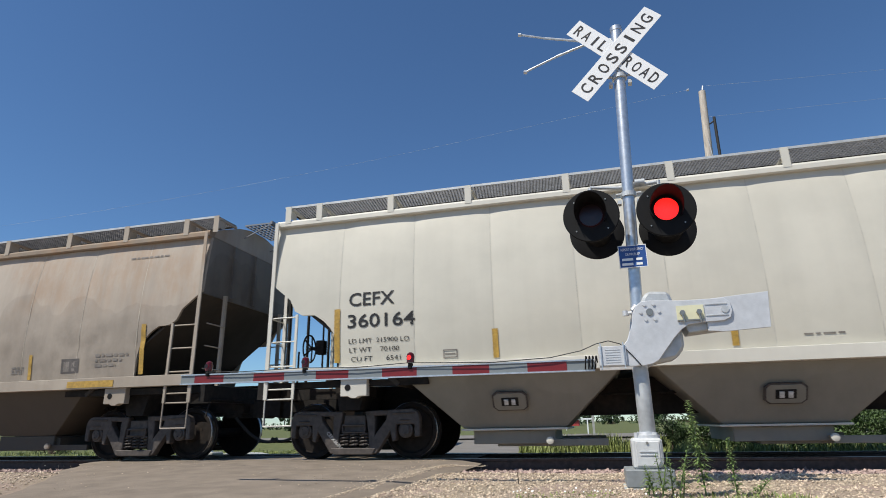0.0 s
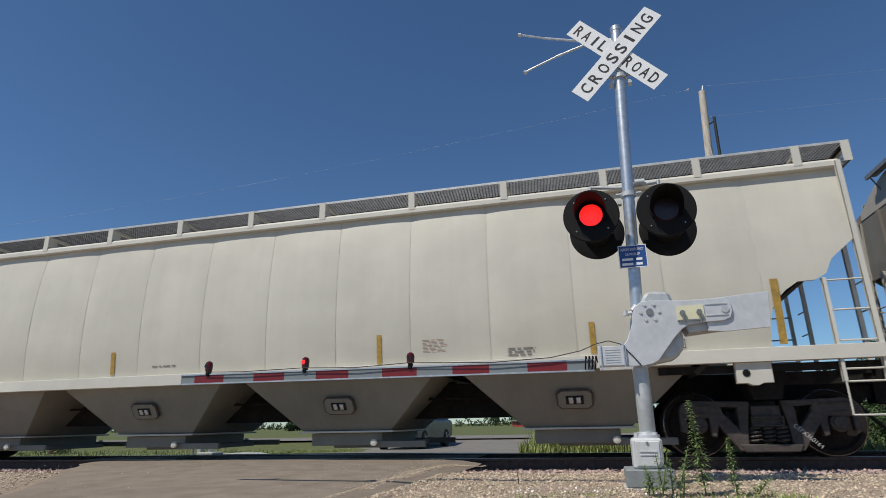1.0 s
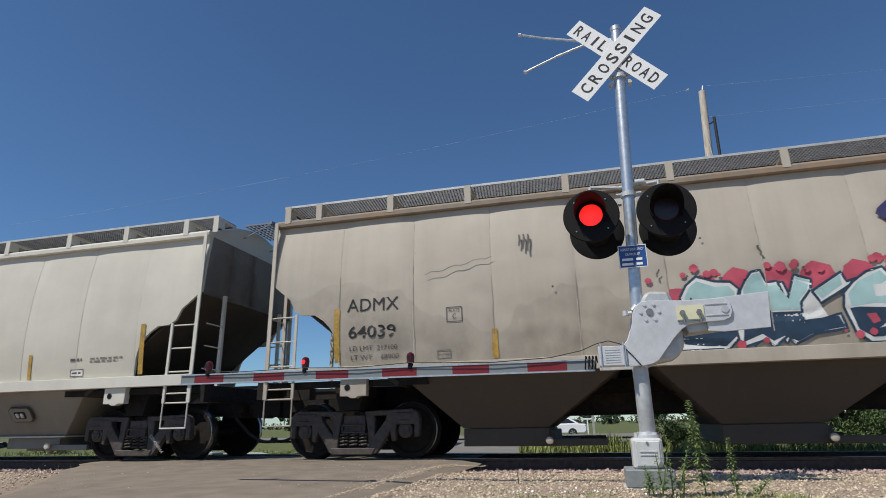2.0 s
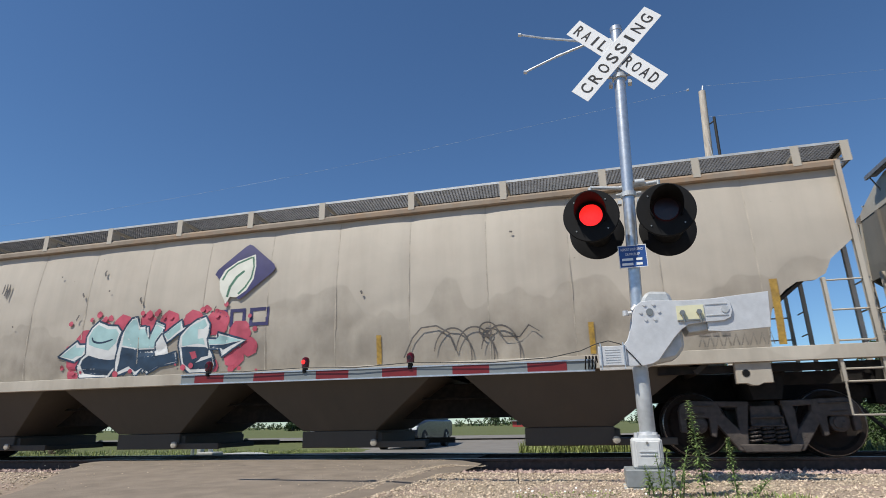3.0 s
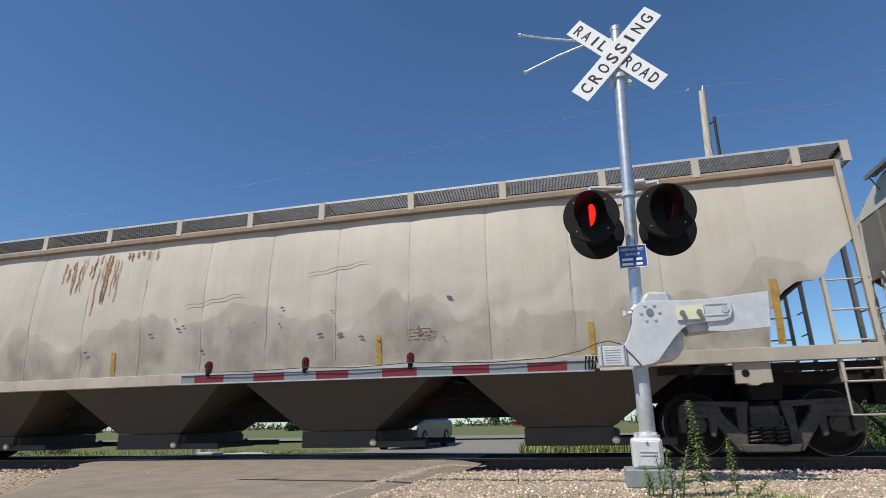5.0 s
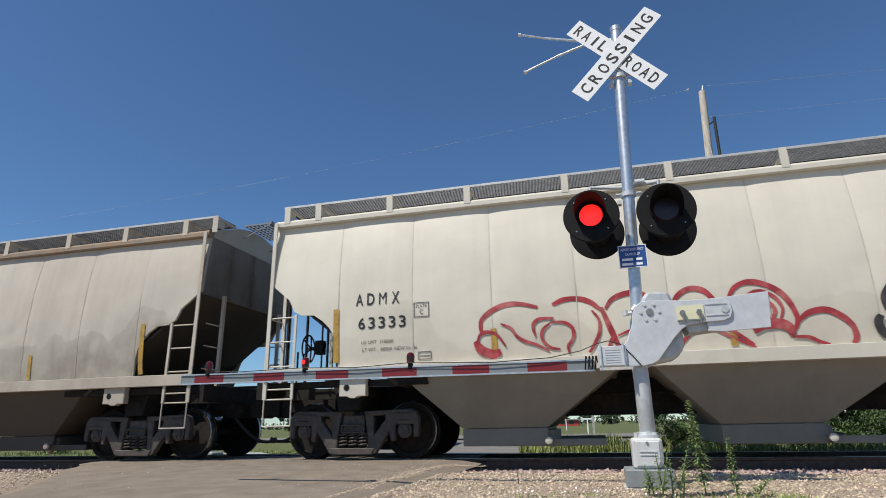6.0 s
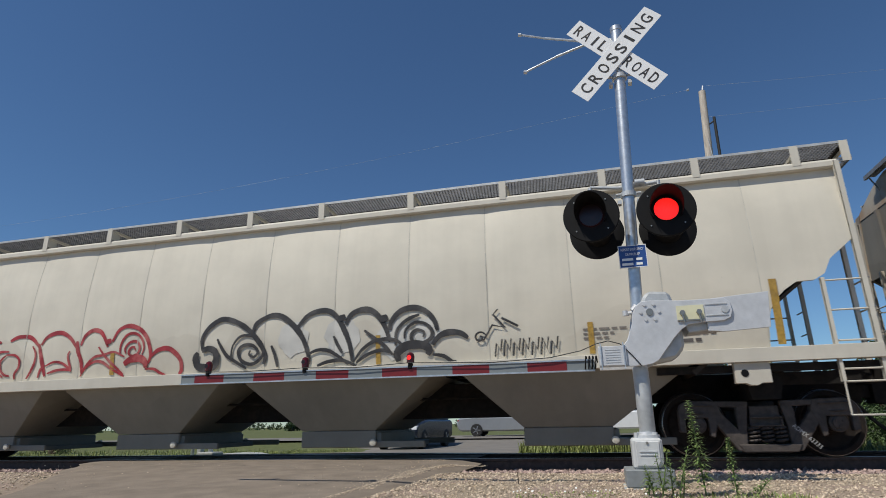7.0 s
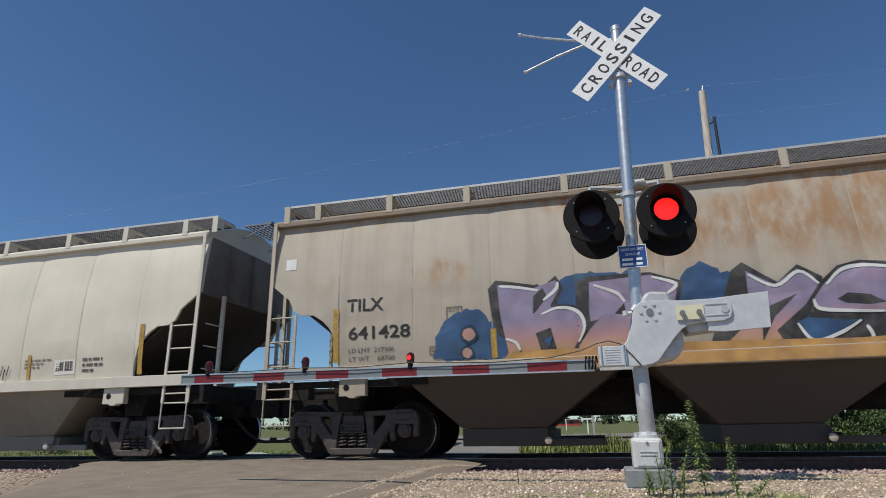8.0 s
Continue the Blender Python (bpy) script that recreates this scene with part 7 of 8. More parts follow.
for x, phase in ((-4.375, "steady"), (-3.125, "left"), (-1.885, "right")):
    z = arm_z(x) + 0.06
    c = Vector((x, 5.875, z)) - GB
    bm = bmesh.new()
    box(bm, c.x - 0.022, c.x + 0.022, c.y - 0.03, c.y + 0.03, c.z - 0.03, c.z + 0.03)
    lamp = part("gate_lamp", bm, BLACK, gate, "small red gate lamp", bevel=0.006)
    bm = bmesh.new()
    lathe(bm, [(0.03, 0.040), (0.10, 0.044), (0.13, 0.036), (0.145, 0.015)], c, 'Z', 16)
    part("lamp_dome", bm, RED_DOME, lamp, smooth=True)
    # small two-faced disc, glowing and dark, turned to imitate the flash
    bm = bmesh.new()
    seg = 16
    rings = {}
    for s in (-1, 1):
        rings[s] = [bm.verts.new((0.024 * math.cos(2 * math.pi * k / seg), s * 0.003, 0.024 * math.sin(2 * math.pi * k / seg))) for k in range(seg)]
        f = bm.faces.new(rings[s])
        f.material_index = 0 if s < 0 else 1
    for k in range(seg):
        f = bm.faces.new((rings[-1][k], rings[-1][(k + 1) % seg], rings[1][(k + 1) % seg], rings[1][k]))
        f.material_index = 1
    unit = part("lamp_unit", bm, RED_LED, lamp, mats=(RED_DARK,))
    unit.location = c + Vector((0, -0.052, 0.085))
    LENSES.append((unit, phase))

# ---- the signal on the far side of the track ----
FB = Vector((-10.55, 14.6, -0.34))
far = empty("crossing_signal", Matrix.Translation(FB), "crossing signal mast beyond the track, seen from behind", "crossing signal", "crossing signals")
bm = bmesh.new()
rod(bm, (0, 0, 0.2), (0, 0, 5.0), 0.06, seg=20)
part("mast", bm, GALV, far, smooth=True)
bm = bmesh.new()
box(bm, -0.25, 0.25, -0.25, 0.25, -0.1, 0.25)
part("foundation", bm, CONCRETE, far, bevel=0.02)
bm = bmesh.new()
rod(bm, (-0.40, 0, 3.12), (0.40, 0, 3.12), 0.03, seg=10)
part("light_crossarm", bm, GALV_DULL, far)
for x, ph in ((-0.37, "right"), (0.37, "left")):
    flasher(far, FB.x + x, FB.y - 0.22, FB.z + 3.12, -1, ph, FB)
    flasher(far, FB.x + x, FB.y + 0.22, FB.z + 3.12, 1, ph, FB)

# ---- stop sign beyond the track ----
ST = Vector((-0.12, 16.0, -0.35))
stop = empty("stop_sign", Matrix.Translation(ST), "red octagonal stop sign on a metal post", "stop sign")
bm = bmesh.new()
box(bm, -0.03, 0.03, 0.0, 0.03, -0.1, 2.3)
part("post", bm, GALV_DULL, stop)
STOP_RED = material("stop_sign_red", (0.36, 0.012, 0.02), 0.45, 0, 6, 0.06, 0.0)
for r, y, mat, nm in ((0.38, -0.004, WHITE_SHEET, "sign_border"), (0.352, -0.010, STOP_RED, "sign_face")):
    bm = bmesh.new()
    prism(bm, [(r / math.cos(math.pi / 8) * math.cos(math.pi / 8 + k * math.pi / 4), 1.95 + r / math.cos(math.pi / 8) * math.sin(math.pi / 8 + k * math.pi / 4)) for k in range(8)], y, y + 0.004)
    part(nm, bm, mat, stop)
bm = lettering("STOP", 0.25, 0.56, 0.01)
for v in bm.verts:
    v.co += Vector((-0.28, -0.014, 1.825))
part("sign_lettering", bm, WHITE_SHEET, stop)

# ---- utility pole, wires and guy markers ----
POLE_WOOD = material("weathered_pole_wood", (0.52, 0.46, 0.39), 0.9, 0, 8, 0.2, 0.3, 30, (0.24, 0.20, 0.16), 0.5, 3, (3, 3, 0.3))
PB = Vector((4.62, 22.0, -0.4))
pole = empty("utility_pole", Matrix.Translation(PB), "weathered wooden utility pole with wires and insulators", "utility pole")
bm = bmesh.new()
rod(bm, (0, 0, -0.3), (0.655, 0, 13.55), 0.20, 0.13, seg=14)
part("pole", bm, POLE_WOOD, pole, smooth=True)
bm = bmesh.new()
rod(bm, (0.90, 0, 10.6), (0.93, 0, 12.35), 0.055, seg=10)
rod(bm, (0.62, 0, 12.0), (0.93, 0, 12.2), 0.03, seg=8)
part("cable_riser", bm, RUBBER, pole, "dark cable riser bracket")
bm = bmesh.new()
rod(bm, (0.66, 0, 13.5), (0.72, 0, 13.8), 0.03, seg=8)
rod(bm, (0.10, 0, 13.72), (0.18, 0, 13.72), 0.05, seg=8)
part("insulator", bm, ALU, pole)
for a, b, sag in (((0.10, 0, 13.72), (-42.0, 0, 11.6), 0.6), ((0.70, 0, 13.8), (45.0, 0, 13.8), 0.9), ((0.63, 0, 12.4), (40.0, 0, 12.6), 0.5)):
    bm = bmesh.new()
    prev = None
    for k in range(25):
        u = k / 24
        p = Vector(a).lerp(Vector(b), u) - Vector((0, 0, sag * 4 * u * (1 - u)))
        if prev is not None:
            rod(bm, prev, p, 0.0025, seg=5, caps=False)
        prev = p
    part("wire", bm, GALV_DULL, pole)
MARK = material("pale_guy_guard", (0.62, 0.60, 0.30), 0.6, 0, 6, 0.1, 0.0)
for dx in (0.0, 0.22):
    bm = bmesh.new()
    rod(bm, (0.30 + dx, -4.4, 0.1), (0.05 + dx * 0.6, -4.0, 2.7), 0.03, seg=8)
    part("guy_guard", bm, MARK, pole, "pale yellow guy-wire guard")
    bm = bmesh.new()
    rod(bm, (0.05 + dx * 0.6, -4.0, 2.7), (0.55, -0.1, 11.5), 0.006, seg=5)
    part("guy_wire", bm, GALV_DULL, pole)


# ---- plants ----
LEAF = material("shrub_leaves", (0.060, 0.105, 0.028), 0.6, 0, 2, 0.2, 0.0, 60, None, 0, 1, (1, 1, 1), 0.55)
LEAF_DARK = material("dark_tree_leaves", (0.040, 0.072, 0.022), 0.6, 0, 2, 0.2, 0.0, 60, None, 0, 1, (1, 1, 1), 0.5)
GRASS = material("grass_blades", (0.235, 0.275, 0.085), 0.6, 0, 2, 0.2, 0.0, 60, None, 0, 1, (1, 1, 1), 0.5)
WEED = material("weed_leaves", (0.135, 0.20, 0.055), 0.55, 0, 6, 0.2, 0.0, 60, None, 0, 1, (1, 1, 1), 0.35)
PETAL = material("white_petals", (0.75, 0.75, 0.70), 0.6, 0, 6, 0.05, 0.0)
BARK = material("bark", (0.12, 0.09, 0.065), 0.9, 0, 8, 0.3, 0.3, 20)


def leaf_cloud(bm, rng, clumps, per, leaf):
    """Leaves scattered over uneven clumps; each leaf is a bent diamond."""
    for cx, cy, cz, r in clumps:
        for _ in range(per):
            d = Vector((rng.gauss(0, 1), rng.gauss(0, 1), rng.gauss(0, 1))).normalized()
            p = Vector((cx, cy, cz)) + d * r * (0.55 + 0.5 * rng.random())
            s = leaf * rng.uniform(0.6, 1.3)
            q = Euler((rng.uniform(-1.2, 1.2), rng.uniform(-1.2, 1.2), rng.uniform(0, 6.28))).to_matrix()
            v = [bm.verts.new(p + q @ Vector(c)) for c in ((-s, 0, 0), (0, -s * 0.4, s * 0.12), (s, 0, -s * 0.1), (0, s * 0.4, s * 0.12))]
            bm.faces.new(v)


def shrub(x, y, w, h, seed, mat, name="shrub", label="dense green shrub beyond the track", per=260, leaf=0.038, category="shrub", group="shrubs beyond the track"):
    rng = random.Random(seed)
    z0 = bed_z(x, y)
    thing = empty(name, pose(x, y, z0), label, category, group)
    clumps = []
    for _ in range(16):
        a, r = rng.uniform(0, 6.28), rng.random() ** 0.5
        cz = h * rng.uniform(0.18, 0.82)
        k = 1.0 - 0.5 * (cz / h) ** 2
        clumps.append((w / 2 * r * k * math.cos(a), w / 2.4 * r * k * math.sin(a), cz, min(w, h) * rng.uniform(0.16, 0.28)))
    bm = bmesh.new()
    leaf_cloud(bm, rng, clumps, per, leaf)
    part("foliage", bm, mat, thing)
    bm = bmesh.new()
    for k in range(7):
        c = clumps[k]
        rod(bm, (c[0] * 0.15, c[1] * 0.15, -0.05), (c[0], c[1], c[2]), 0.03 * h, 0.008 * h, seg=6)
    part("stems", bm, BARK, thing)
    return thing


for k, (x, y, w, h) in enumerate(((1.55, 14.6, 1.1, 0.85), (2.3, 14.9, 1.3, 1.05), (3.1, 14.6, 1.2, 0.95), (3.9, 15.0, 1.4, 1.10), (4.8, 14.7, 1.3, 0.95), (5.7, 15.0, 1.4, 1.10), (6.6, 14.8, 1.4, 1.0), (7.6, 15.2, 1.5, 1.15))):
    shrub(x, y, w, h, 40 + k, LEAF if k % 3 else LEAF_DARK)
for k, (x, y, w, h) in enumerate(((6.2, 26.5, 3.4, 3.3), (9.0, 27.0, 3.4, 3.0), (12.0, 26.0, 4.0, 4.2), (15.5, 27.0, 4.0, 3.8))):
    shrub(x, y, w, h, 60 + k, LEAF_DARK, "tree", "dark green bushy tree beyond the track", 260, 0.12, "tree", "trees beyond the track")
shrub(-22.4, 20.2, 2.5, 1.15, 71, LEAF, label="rounded green shrub in the grass beyond the track")
shrub(-19.0, 25.5, 2.6, 1.2, 72, LEAF_DARK, label="dark green shrub in the grass beyond the track")


def conifer(x, y, h, w, seed):
    """A dark conifer: tapered trunk, rising limbs and tufts of needles along each of them."""
    rng = random.Random(seed)
    thing = empty("conifer", pose(x, y, bed_z(x, y)), "dark green conifer with ragged limbs beyond the track", "tree", "trees beyond the track")
    bm = bmesh.new()
    rod(bm, (0, 0, -0.1), (0, 0, h * 0.95), 0.10, 0.02, seg=8)
    limbs = []
    for k in range(46):
        u = 0.10 + 0.88 * k / 46
        a = k * 2.4 + rng.uniform(-0.3, 0.3)
        reach = w * (1.05 - u) ** 0.8 * rng.uniform(0.65, 1.15)
        p = Vector((0, 0, h * u))
        q = p + Vector((math.cos(a) * reach, math.sin(a) * reach, reach * rng.uniform(0.15, 0.55)))
        rod(bm, p, q, 0.018, 0.006, seg=5, caps=False)
        limbs.append((p, q))
    part("trunk", bm, BARK, thing)
    bm = bmesh.new()
    for p, q in limbs:
        for j in range(34):
            c = p.lerp(q, 0.25 + 0.8 * rng.random())
            d = (Vector((rng.gauss(0, 1), rng.gauss(0, 1), rng.gauss(0.5, 0.7))).normalized() + (q - p).normalized() * 0.8) * rng.uniform(0.08, 0.18)
            side = d.cross(Vector((rng.random(), rng.random(), 0.3))).normalized() * 0.022
            bm.faces.new([bm.verts.new(v) for v in (c - side, c + side, c + d)])
    part("needles", bm, LEAF_DARK, thing)
    return thing


conifer(4.11, 24.0, 3.78, 1.45, 91)
# far woods along the horizon: a ragged belt of foliage
rng = random.Random(77)
bm = bmesh.new()
for x0, x1 in ((-420, -8), (16, 420)):
    x = x0
    while x < x1:
        h = 3.2 + 1.6 * noise.noise(Vector((x * 0.03, 0, 0))) + rng.uniform(-0.6, 0.8)
        leaf_cloud(bm, rng, [(x, 300 + rng.uniform(-8, 8), -0.8 + h * 0.45, h * 0.62)], 26, 1.0)
        x += rng.uniform(2.2, 3.6)
tagged(part("far_woods", bm, LEAF_DARK), "dark green belt of distant woods on the horizon", "woods", kind="stuff")
# single far trees
for k in range(26):
    rng = random.Random(200 + k)
    x, y = -150 + 13 * k + rng.uniform(-4, 4), rng.uniform(170, 260)
    if -60 < x < 5:
        y += 120
    shrub(x, y, rng.uniform(9, 14), rng.uniform(5, 9), 300 + k, LEAF_DARK, "tree", "distant dark green tree on the horizon", 45, 0.7, "tree", "trees on the horizon")


def blades(name, count, region, height, mat, label, seed, where=None):
    rng = random.Random(seed)
    vs, fs = [], []
    for _ in range(count):
        x, y = rng.uniform(region[0], region[1]), rng.uniform(region[2], region[3])
        if where and not where(x, y):
            continue
        hh = height * rng.uniform(0.45, 1.15) * (0.68 + 0.85 * noise.noise(Vector((x * 1.1, y * 0.9, 7))))
        a, lean = rng.uniform(0, 6.28), rng.uniform(0.1, 0.5) * hh
        w = rng.uniform(0.006, 0.013) * (1 + height)
        z = bed_z(x, y) - 0.02
        dx, dy = math.cos(a), math.sin(a)
        n = len(vs)
        vs += [(x - dy * w, y + dx * w, z), (x + dy * w, y - dx * w, z), (x + dx * lean * 0.4 + dy * w * 0.7, y + dy * lean * 0.4 - dx * w * 0.7, z + hh * 0.6),
               (x + dx * lean * 0.4 - dy * w * 0.7, y + dy * lean * 0.4 + dx * w * 0.7, z + hh * 0.6), (x + dx * lean, y + dy * lean, z + hh)]
        fs += [(n, n + 1, n + 2, n + 3), (n + 3, n + 2, n + 4)]
    me = bpy.data.meshes.new(name)
    me.from_pydata(vs, [], fs)
    me.materials.append(mat)
    return tagged(new(name, me), label, "grass", kind="stuff")


blades("tall_grass", 11000, (-1.9, 1.9, 14.3, 17.6), 0.62, GRASS, "tall green grass beside the far rail", 21)
blades("tall_grass", 9000, (1.5, 9.0, 12.4, 14.4), 0.42, GRASS, "green grass in front of the shrubs", 22)
blades("short_grass", 7000, (-14.0, -8.0, 13.4, 22.0), 0.13, GRASS, "short mown grass beside the far road", 23, lambda x, y: x < lerp(LEFT_EDGE, y) - 0.2)
blades("short_grass", 4000, (-30.0, -13.0, 13.0, 22.0), 0.2, GRASS, "grass along the far side of the track", 24)
blades("verge_grass", 420, (-0.75, 0.15, 5.05, 5.5), 0.06, GRASS, "small grass tuft in the gravel", 25)
blades("verge_grass", 260, (0.25, 1.5, 5.0, 5.45), 0.08, GRASS, "small grass tufts in the gravel", 26)


def flower_patch(name, count, region, seed):
    rng = random.Random(seed)
    bm = bmesh.new()
    for _ in range(count):
        x, y = rng.uniform(region[0], region[1]), rng.uniform(region[2], region[3])
        z = bed_z(x, y) + rng.uniform(0.03, 0.06)
        r = rng.uniform(0.006, 0.010)
        ring = [bm.verts.new((x + r * math.cos(k * 1.0472), y + r * 0.6 * math.sin(k * 1.0472) - 0.004, z + r * 0.7 * math.sin(k * 1.0472))) for k in range(6)]
        bm.faces.new(ring)
    return tagged(part(name, bm, PETAL), "tiny white clover flowers in the gravel", "flowers", kind="stuff")


flower_patch("clover_flowers", 15, (-0.75, 0.05, 5.1, 5.4), 31)
flower_patch("clover_flowers", 6, (0.3, 0.55, 5.1, 5.4), 32)


def weed(x, y, h, seed, leaves, spread, lean=0.0, label="tall green weed with narrow leaves growing in the gravel"):
    rng = random.Random(seed)
    z0 = bed_z(x, y)
    thing = empty("weed", pose(x, y, z0), label, "weed", "weeds in the gravel")
    bm = bmesh.new()
    top = Vector((lean, 0, h))
    rod(bm, (0, 0, -0.03), top * 0.55, 0.007, 0.005, seg=6)
    rod(bm, top * 0.55, top, 0.005, 0.002, seg=6)
    part("stem", bm, WEED, thing)
    bm = bmesh.new()
    for k in range(leaves):
        u = (k + rng.random()) / leaves
        p = top * (0.08 + 0.92 * u)
        a = k * 2.4 + rng.uniform(-0.3, 0.3)
        length = spread * (1.0 - 0.72 * u) * rng.uniform(0.75, 1.2) * (0.6 + 0.4 * min(1, u * 5))
        w = 0.006 + 0.004 * (1 - u)
        d = Vector((math.cos(a), math.sin(a), 0))
        s = Vector((-d.y, d.x, 0)) * w
        rise = rng.uniform(0.15, 0.65)
        mid = p + d * length * 0.55 + Vector((0, 0, length * rise * 0.6))
        end = p + d * length + Vector((0, 0, length * (rise - 0.35)))
        v = [bm.verts.new(c) for c in (p, mid - s, end, mid + s)]
        bm.faces.new(v)
    part("leaves", bm, WEED, thing)
    return thing


weed(0.79, 5.3, 0.74, 1, 250, 0.135, -0.04)
weed(1.02, 5.3, 0.45, 2, 150, 0.09, -0.01)
for k, (x, y, h) in enumerate(((0.40, 5.28, 0.24), (0.47, 5.32, 0.33), (0.54, 5.30, 0.28), (0.35, 5.35, 0.18), (0.62, 5.36, 0.30), (0.44, 5.22, 0.36), (0.57, 5.25, 0.38), (1.13, 5.30, 0.14))):
    weed(x, y, h, 10 + k, 46, 0.12, 0.03 * (k - 2), "low wispy green weed in front of the signal's foot")
# a short dry stick standing in the gravel
bm = bmesh.new()
rod(bm, (-0.82, 6.1, -0.10), (-0.83, 6.1, 0.06), 0.007, 0.005, seg=6)
tagged(part("stick", bm, BARK), "short dark stick standing in the gravel", "stick")

# ---- things beyond the track ----
RED_WALL = material("red_metal_wall", (0.38, 0.045, 0.04), 0.6, 0, 3, 0.1, 0.0)
ROOF_PALE = material("pale_metal_roof", (0.26, 0.26, 0.25), 0.5, 0.2, 3, 0.06, 0.0)
WINDOW_DARK = material("dark_window_glass", (0.03, 0.035, 0.04), 0.1, 0, 3, 0.1, 0.0)
shop = empty("red_building", pose(-17.0, 200.0, -0.9), "long low red building with a pale roof, far across the field", "building")
bm = bmesh.new()
box(bm, -11, 11, 0, 9, 0, 2.0)
part("wall", bm, RED_WALL, shop)
bm = bmesh.new()
prism(bm, [(-11.6, 1.9), (11.6, 1.9), (11.3, 2.25), (-11.3, 2.25)], -0.6, 9.6)
part("roof", bm, ROOF_PALE, shop)
for k in range(7):
    bm = bmesh.new()
    box(bm, -9.6 + 2.9 * k, -8.2 + 2.9 * k, -0.06, 0.02, 0.7, 1.9)
    part("window", bm, WINDOW_DARK, shop)
for x, y, h in ((-4.6, 90.0, 1.9), (-1.0, 60.0, 1.5)):
    bm = bmesh.new()
    box(bm, -0.06, 0.06, -0.06, 0.06, -0.3, h)
    box(bm, -0.6, 0.6, -0.08, -0.02, h - 0.14, h)
    p = part("field_post", bm, WHITE_SHEET)
    p.matrix_basis = pose(x, y, bed_z(x, y))
    tagged(p, "white wooden post with a crossbar in the field", "post", "posts in the field")
# signal cabinet
CB = Vector((-12.2, 16.0, -0.34))
cab = empty("signal_pedestal", Matrix.Translation(CB), "silver metal signal pedestal beside the far track", "signal pedestal")
bm = bmesh.new()
rod(bm, (0, 0, -0.1), (0, 0, 1.0), 0.05, seg=12)
part("post", bm, GALV, cab)
bm = bmesh.new()
box(bm, -0.17, 0.17, -0.12, 0.12, 0.42, 0.85)
part("box", bm, BOX_GREY, cab, bevel=0.02)
bm = bmesh.new()
box(bm, 0.20, 0.36, -0.08, 0.10, -0.05, 0.80)
part("side_box", bm, GALV_DULL, cab, bevel=0.02)
# a broken strip of pale concrete in the grass
bm = bmesh.new()
prism(bm, [(-0.9, 0.0), (-0.4, 0.10), (0.3, 0.09), (1.0, 0.02), (1.0, -0.1), (-0.9, -0.1)], -0.5, 0.5)
pad = part("concrete_slab", bm, CONCRETE)
pad.matrix_basis = pose(-11.2, 17.2, bed_z(-11.2, 17.2), 0, 0, -18)
tagged(pad, "pale broken concrete slab in the grass", "slab")


# ---- road vehicles ----
GLASS = material("tinted_car_glass", (0.02, 0.024, 0.028), 0.08, 0.0, 3, 0.05, 0.0)
TYRE = material("tyre_rubber", (0.02, 0.02, 0.02), 0.8, 0, 10, 0.2, 0.05)
RIM = material("alloy_rim", (0.5, 0.5, 0.5), 0.35, 0.9, 10, 0.1, 0.0)
LAMP_GLASS = material("headlamp_glass", (0.70, 0.72, 0.74), 0.15, 0, 8, 0.05, 0.0)
TAIL = material("tail_lamp", (0.35, 0.02, 0.02), 0.3, 0, 8, 0.05, 0.0)


